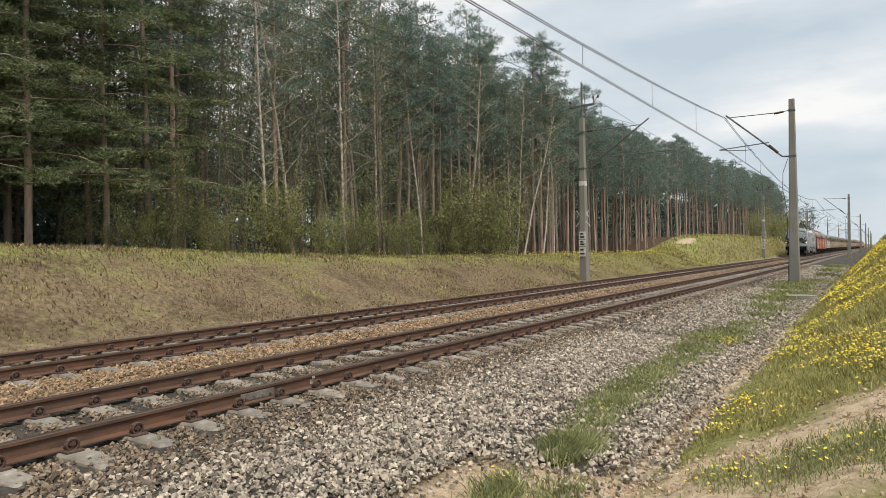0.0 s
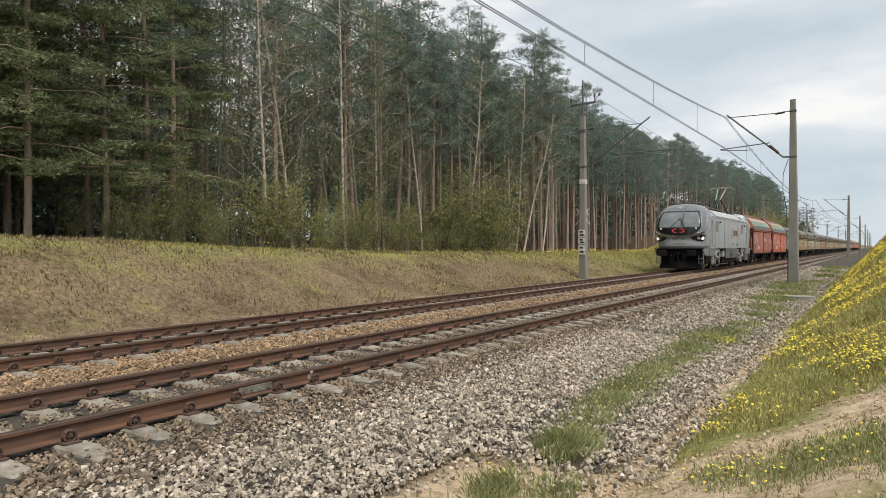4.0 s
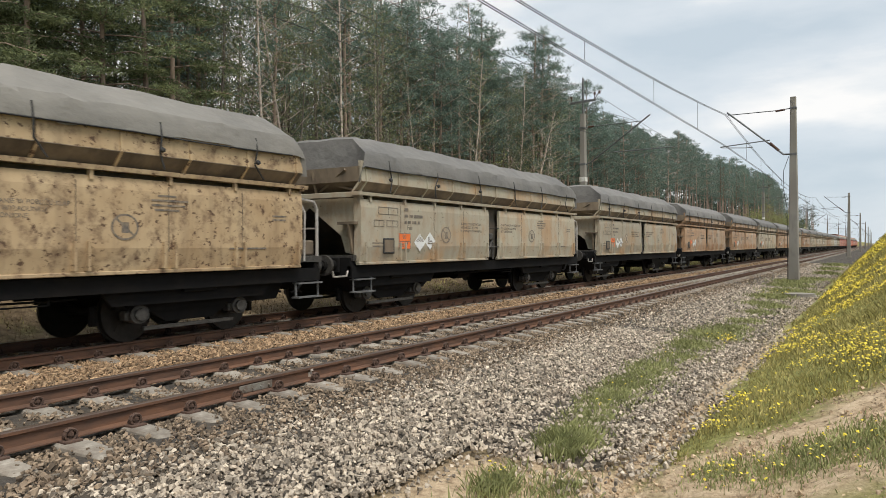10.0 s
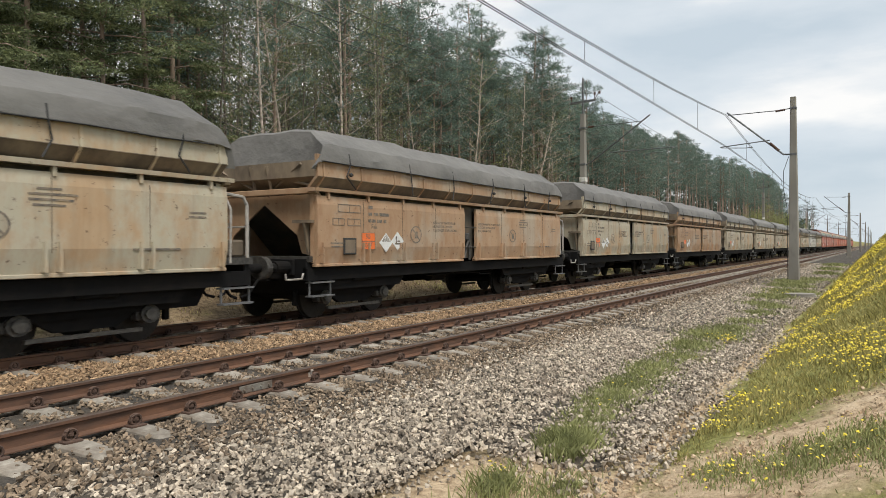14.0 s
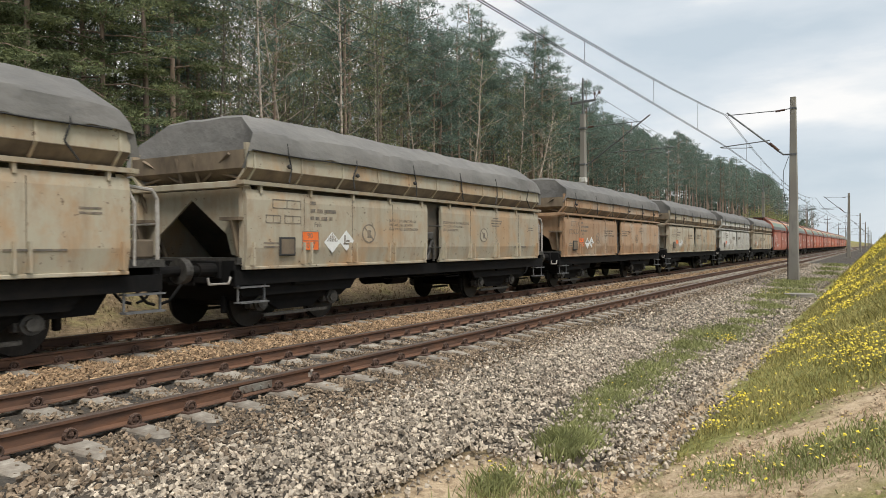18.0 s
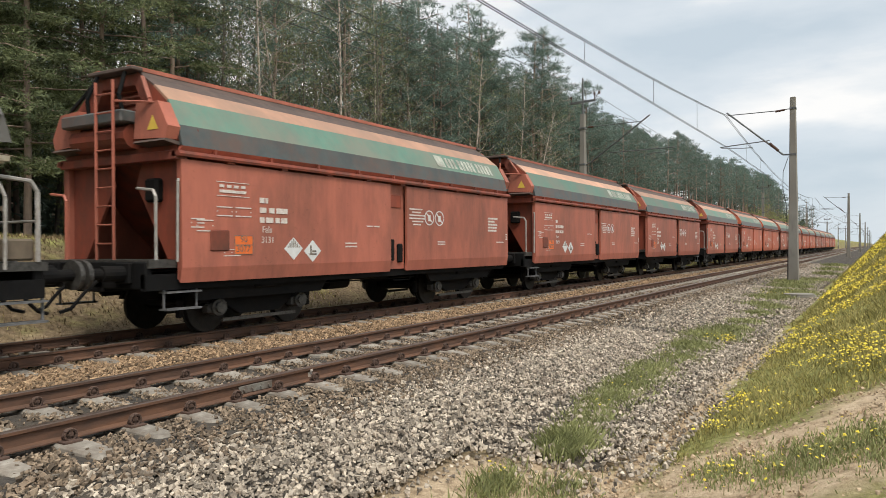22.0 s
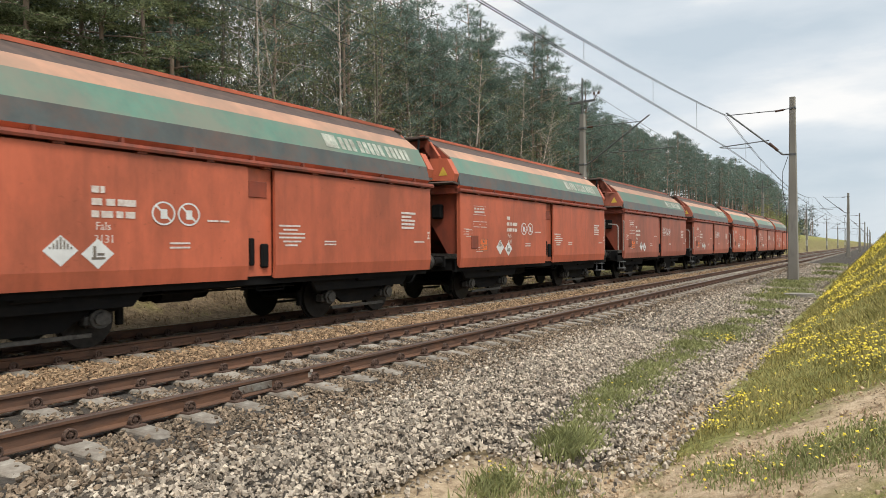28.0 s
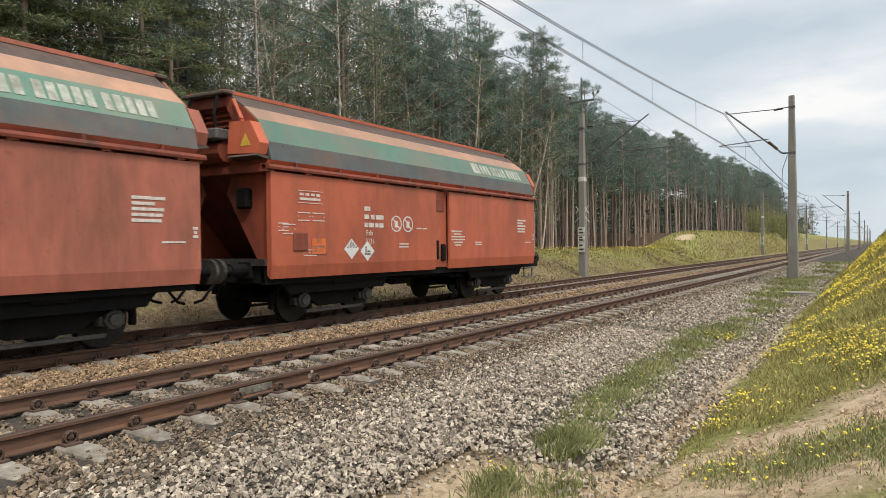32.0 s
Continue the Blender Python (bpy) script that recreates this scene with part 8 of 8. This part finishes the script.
    # raised rear pantograph
    p = part("pantograph", box(bmesh.new(), -0.65, 0.65, LL - 5.6, LL - 4.2, 4.3, 4.38, 0.02), M["ink"], lo)
    knee, head = LL - 6.6, LL - 4.9
    bm = bmesh.new()
    for x in (-0.35, 0.35):
        tube(bm, [(x, LL - 4.5, 4.4), (x * 0.6, knee, 5.42)], 0.05, 6)
    part("lower_arm", bm, M["ink"], p)
    bm = bmesh.new()
    for x in (-0.3, 0.3):
        tube(bm, [(x * 0.5, knee, 5.42), (x, head, 6.48)], 0.035, 6)
    part("upper_arm", bm, M["steel_pale"], p)
    bm = bmesh.new()
    for dy in (-0.2, 0.2):
        tube(bm, [(-0.95, head + dy, 6.42), (-0.7, head + dy, 6.56), (0.7, head + dy, 6.56), (0.95, head + dy, 6.42)], 0.03, 6)
    for x in (-0.6, 0.6):
        tube(bm, [(x, head - 0.2, 6.54), (x, head + 0.2, 6.54)], 0.018, 5)
    part("collector_head", bm, M["steel_pale"], p)
    for y, inner in ((4.32, 1), (LL - 4.32, -1)):
        loco_bogie(lo, y, inner)
    sets = wheelsets(lo, [4.32 - 1.225, 4.32 + 1.225, LL - 4.32 - 1.225, LL - 4.32 + 1.225], 0.6)
    rim = part("tyre", rim_mesh(bmesh.new(), 0.6), [M["tyre"], M["wheel"]], sets[0])
    for w in sets[1:]:
        share(rim, "tyre", w, Matrix())
    return lo, sets


loco, loco_sets = make_loco()
TRAIN = [(loco, 6.25 * V)]   # thing and its distance from y = 0 at the start
SPIN = [(s, 0.6) for s in loco_sets]

red_a, sets_a = red_wagon(True, M["red"])
red_b, sets_b = red_wagon(False, M["red"])
red_c, sets_c = red_wagon(True, M["red_brown"])
red_d, sets_d = red_wagon(False, M["red_brown"])
REDS = {"a": (red_a, sets_a), "b": (red_b, sets_b), "c": (red_c, sets_c), "d": (red_d, sets_d)}
palette = {"w": ("hop_white", "tarp", "pale grey hopper wagon under a grey tarpaulin"), "c": ("hop_cream", "tarp_dark", "dirty cream hopper wagon under a dark grey tarpaulin"),
           "o": ("hop_ochre", "tarp_dark", "ochre stained hopper wagon under a dark grey tarpaulin"), "r": ("hop_rusty", "tarp", "rust-flaked cream hopper wagon under a grey tarpaulin"),
           "g": ("hop_white", "tarp_dark", "grimy grey hopper wagon under a dark tarpaulin")}
greys = {k: grey_wagon(M[p], i + 1, lab, M[tp]) for i, (k, (p, tp, lab)) in enumerate(palette.items())}
first_use = set()


def couple(src, sets, at):
    """Add a wagon whose body start passes y = 0 at that second; returns nothing."""
    off = RSTART if src in (red_a, red_b, red_c, red_d) else GB0
    if src in first_use:
        o = copy_thing(src, Matrix())
        by_name = [c for c in o.children if c.name.startswith("wheelset")]
    else:
        first_use.add(src)
        o, by_name = src, sets
    TRAIN.append((o, at * V - off))
    SPIN.extend((s, 0.46) for s in by_name)


couple(red_c, sets_c, 7.41)
couple(red_a, sets_a, 8.137)
slack = {2: -0.024, 4: -0.012, 5: 0.02}  # seconds by which a wagon runs off the even spacing
for i, k in enumerate("wrccoocococccocgc"):
    couple(*greys[k], 8.876 + i * 0.7806 + slack.get(i, 0))
for i, k in enumerate("ccdcabcaabccacb"):
    couple(*REDS[k], 22.172 + i * 0.7218 + max(0, i - 9) * 0.0055)


# ---- movement ----
LONG, TALL, SKEW = 1.099, 0.9264, -0.2403  # true lengths per plan unit along and above the tracks, and the plan's skew across them


def station(x, y):
    """The true distance along the tracks of a point of the plan."""
    return EYE[1] + LONG * (y - EYE[1]) + SKEW * (x - EYE[0])


def resize(ob, m, done, wheel=False):
    """Brings the parts of a thing from plan units to true lengths; turned parts keep their shape."""
    for o in ob.children:
        plain = o.matrix_basis.to_3x3() == Matrix.Identity(3)
        w = wheel or o in ROLLERS
        o.location = m @ o.location if not wheel else Vector((o.location.x, o.location.y * TALL, o.location.z * TALL))
        if not plain:
            o.scale = o.scale * TALL
        elif o.data and o.data.name not in done:
            done.add(o.data.name)
            o.data.transform(Matrix.Diagonal((1, TALL, TALL, 1)) if w else m.to_4x4())
        if plain:
            resize(o, m, done, w)


def true_lengths():
    done = set()
    straight = Matrix.Diagonal((1, LONG, TALL))
    skewed = Matrix(((1, 0, 0), (SKEW, LONG, 0), (0, 0, TALL)))
    train = {ob for ob, start in TRAIN}
    for ob in [o for o in scene.objects if not o.parent and o.type in ("MESH", "EMPTY")]:
        x, y, z = ob.location
        if ob in train:
            resize(ob, straight, done)
        elif ob in (track_near, track_far):
            ob.location = (x, station(x + 0.75, y), z * TALL)
            resize(ob, straight, done)
        elif ob.get("category") in ("tree", "bush", "manhole"):
            ob.location = (x, station(x, y), z * TALL)
            ob.scale = ob.scale * TALL
        else:
            ob.location = (x, y * LONG + SKEW * x, z * TALL)
            if ob.data:
                ob.data.transform(skewed.to_4x4())
            resize(ob, skewed, done)
            ob.location.y += station(0, 0)


ROLLERS = {ob for ob, r in SPIN}
true_lengths()


def motions():
    times = (-4, 0, 4, 8, 12, 16, 20, 24, 28, 32, 36)
    for ob, start in TRAIN:
        walk(ob, [(t, pose(FX, station(FX + 1.48, start - V * t), RAIL * TALL)) for t in times])
    # the axles roll; those of like wagons turn alike
    rolling = {}
    for ob, r in SPIN:
        r *= TALL
        key = (round(ob.location.y, 3), r)
        if key not in rolling:
            step = 1 / FPS
            at = ob.location.copy()
            walk(ob, [(k * step, Matrix.Translation(at) @ Matrix.Rotation(V * LONG * k * step / r, 4, "X")) for k in range(-1, 32 * FPS + 2)])
            rolling[key] = ob
        else:
            data, src = ob.animation_data_create(), rolling[key].animation_data
            ob.rotation_mode = "QUATERNION"
            data.action, data.action_slot = src.action, src.action_slot


motions()
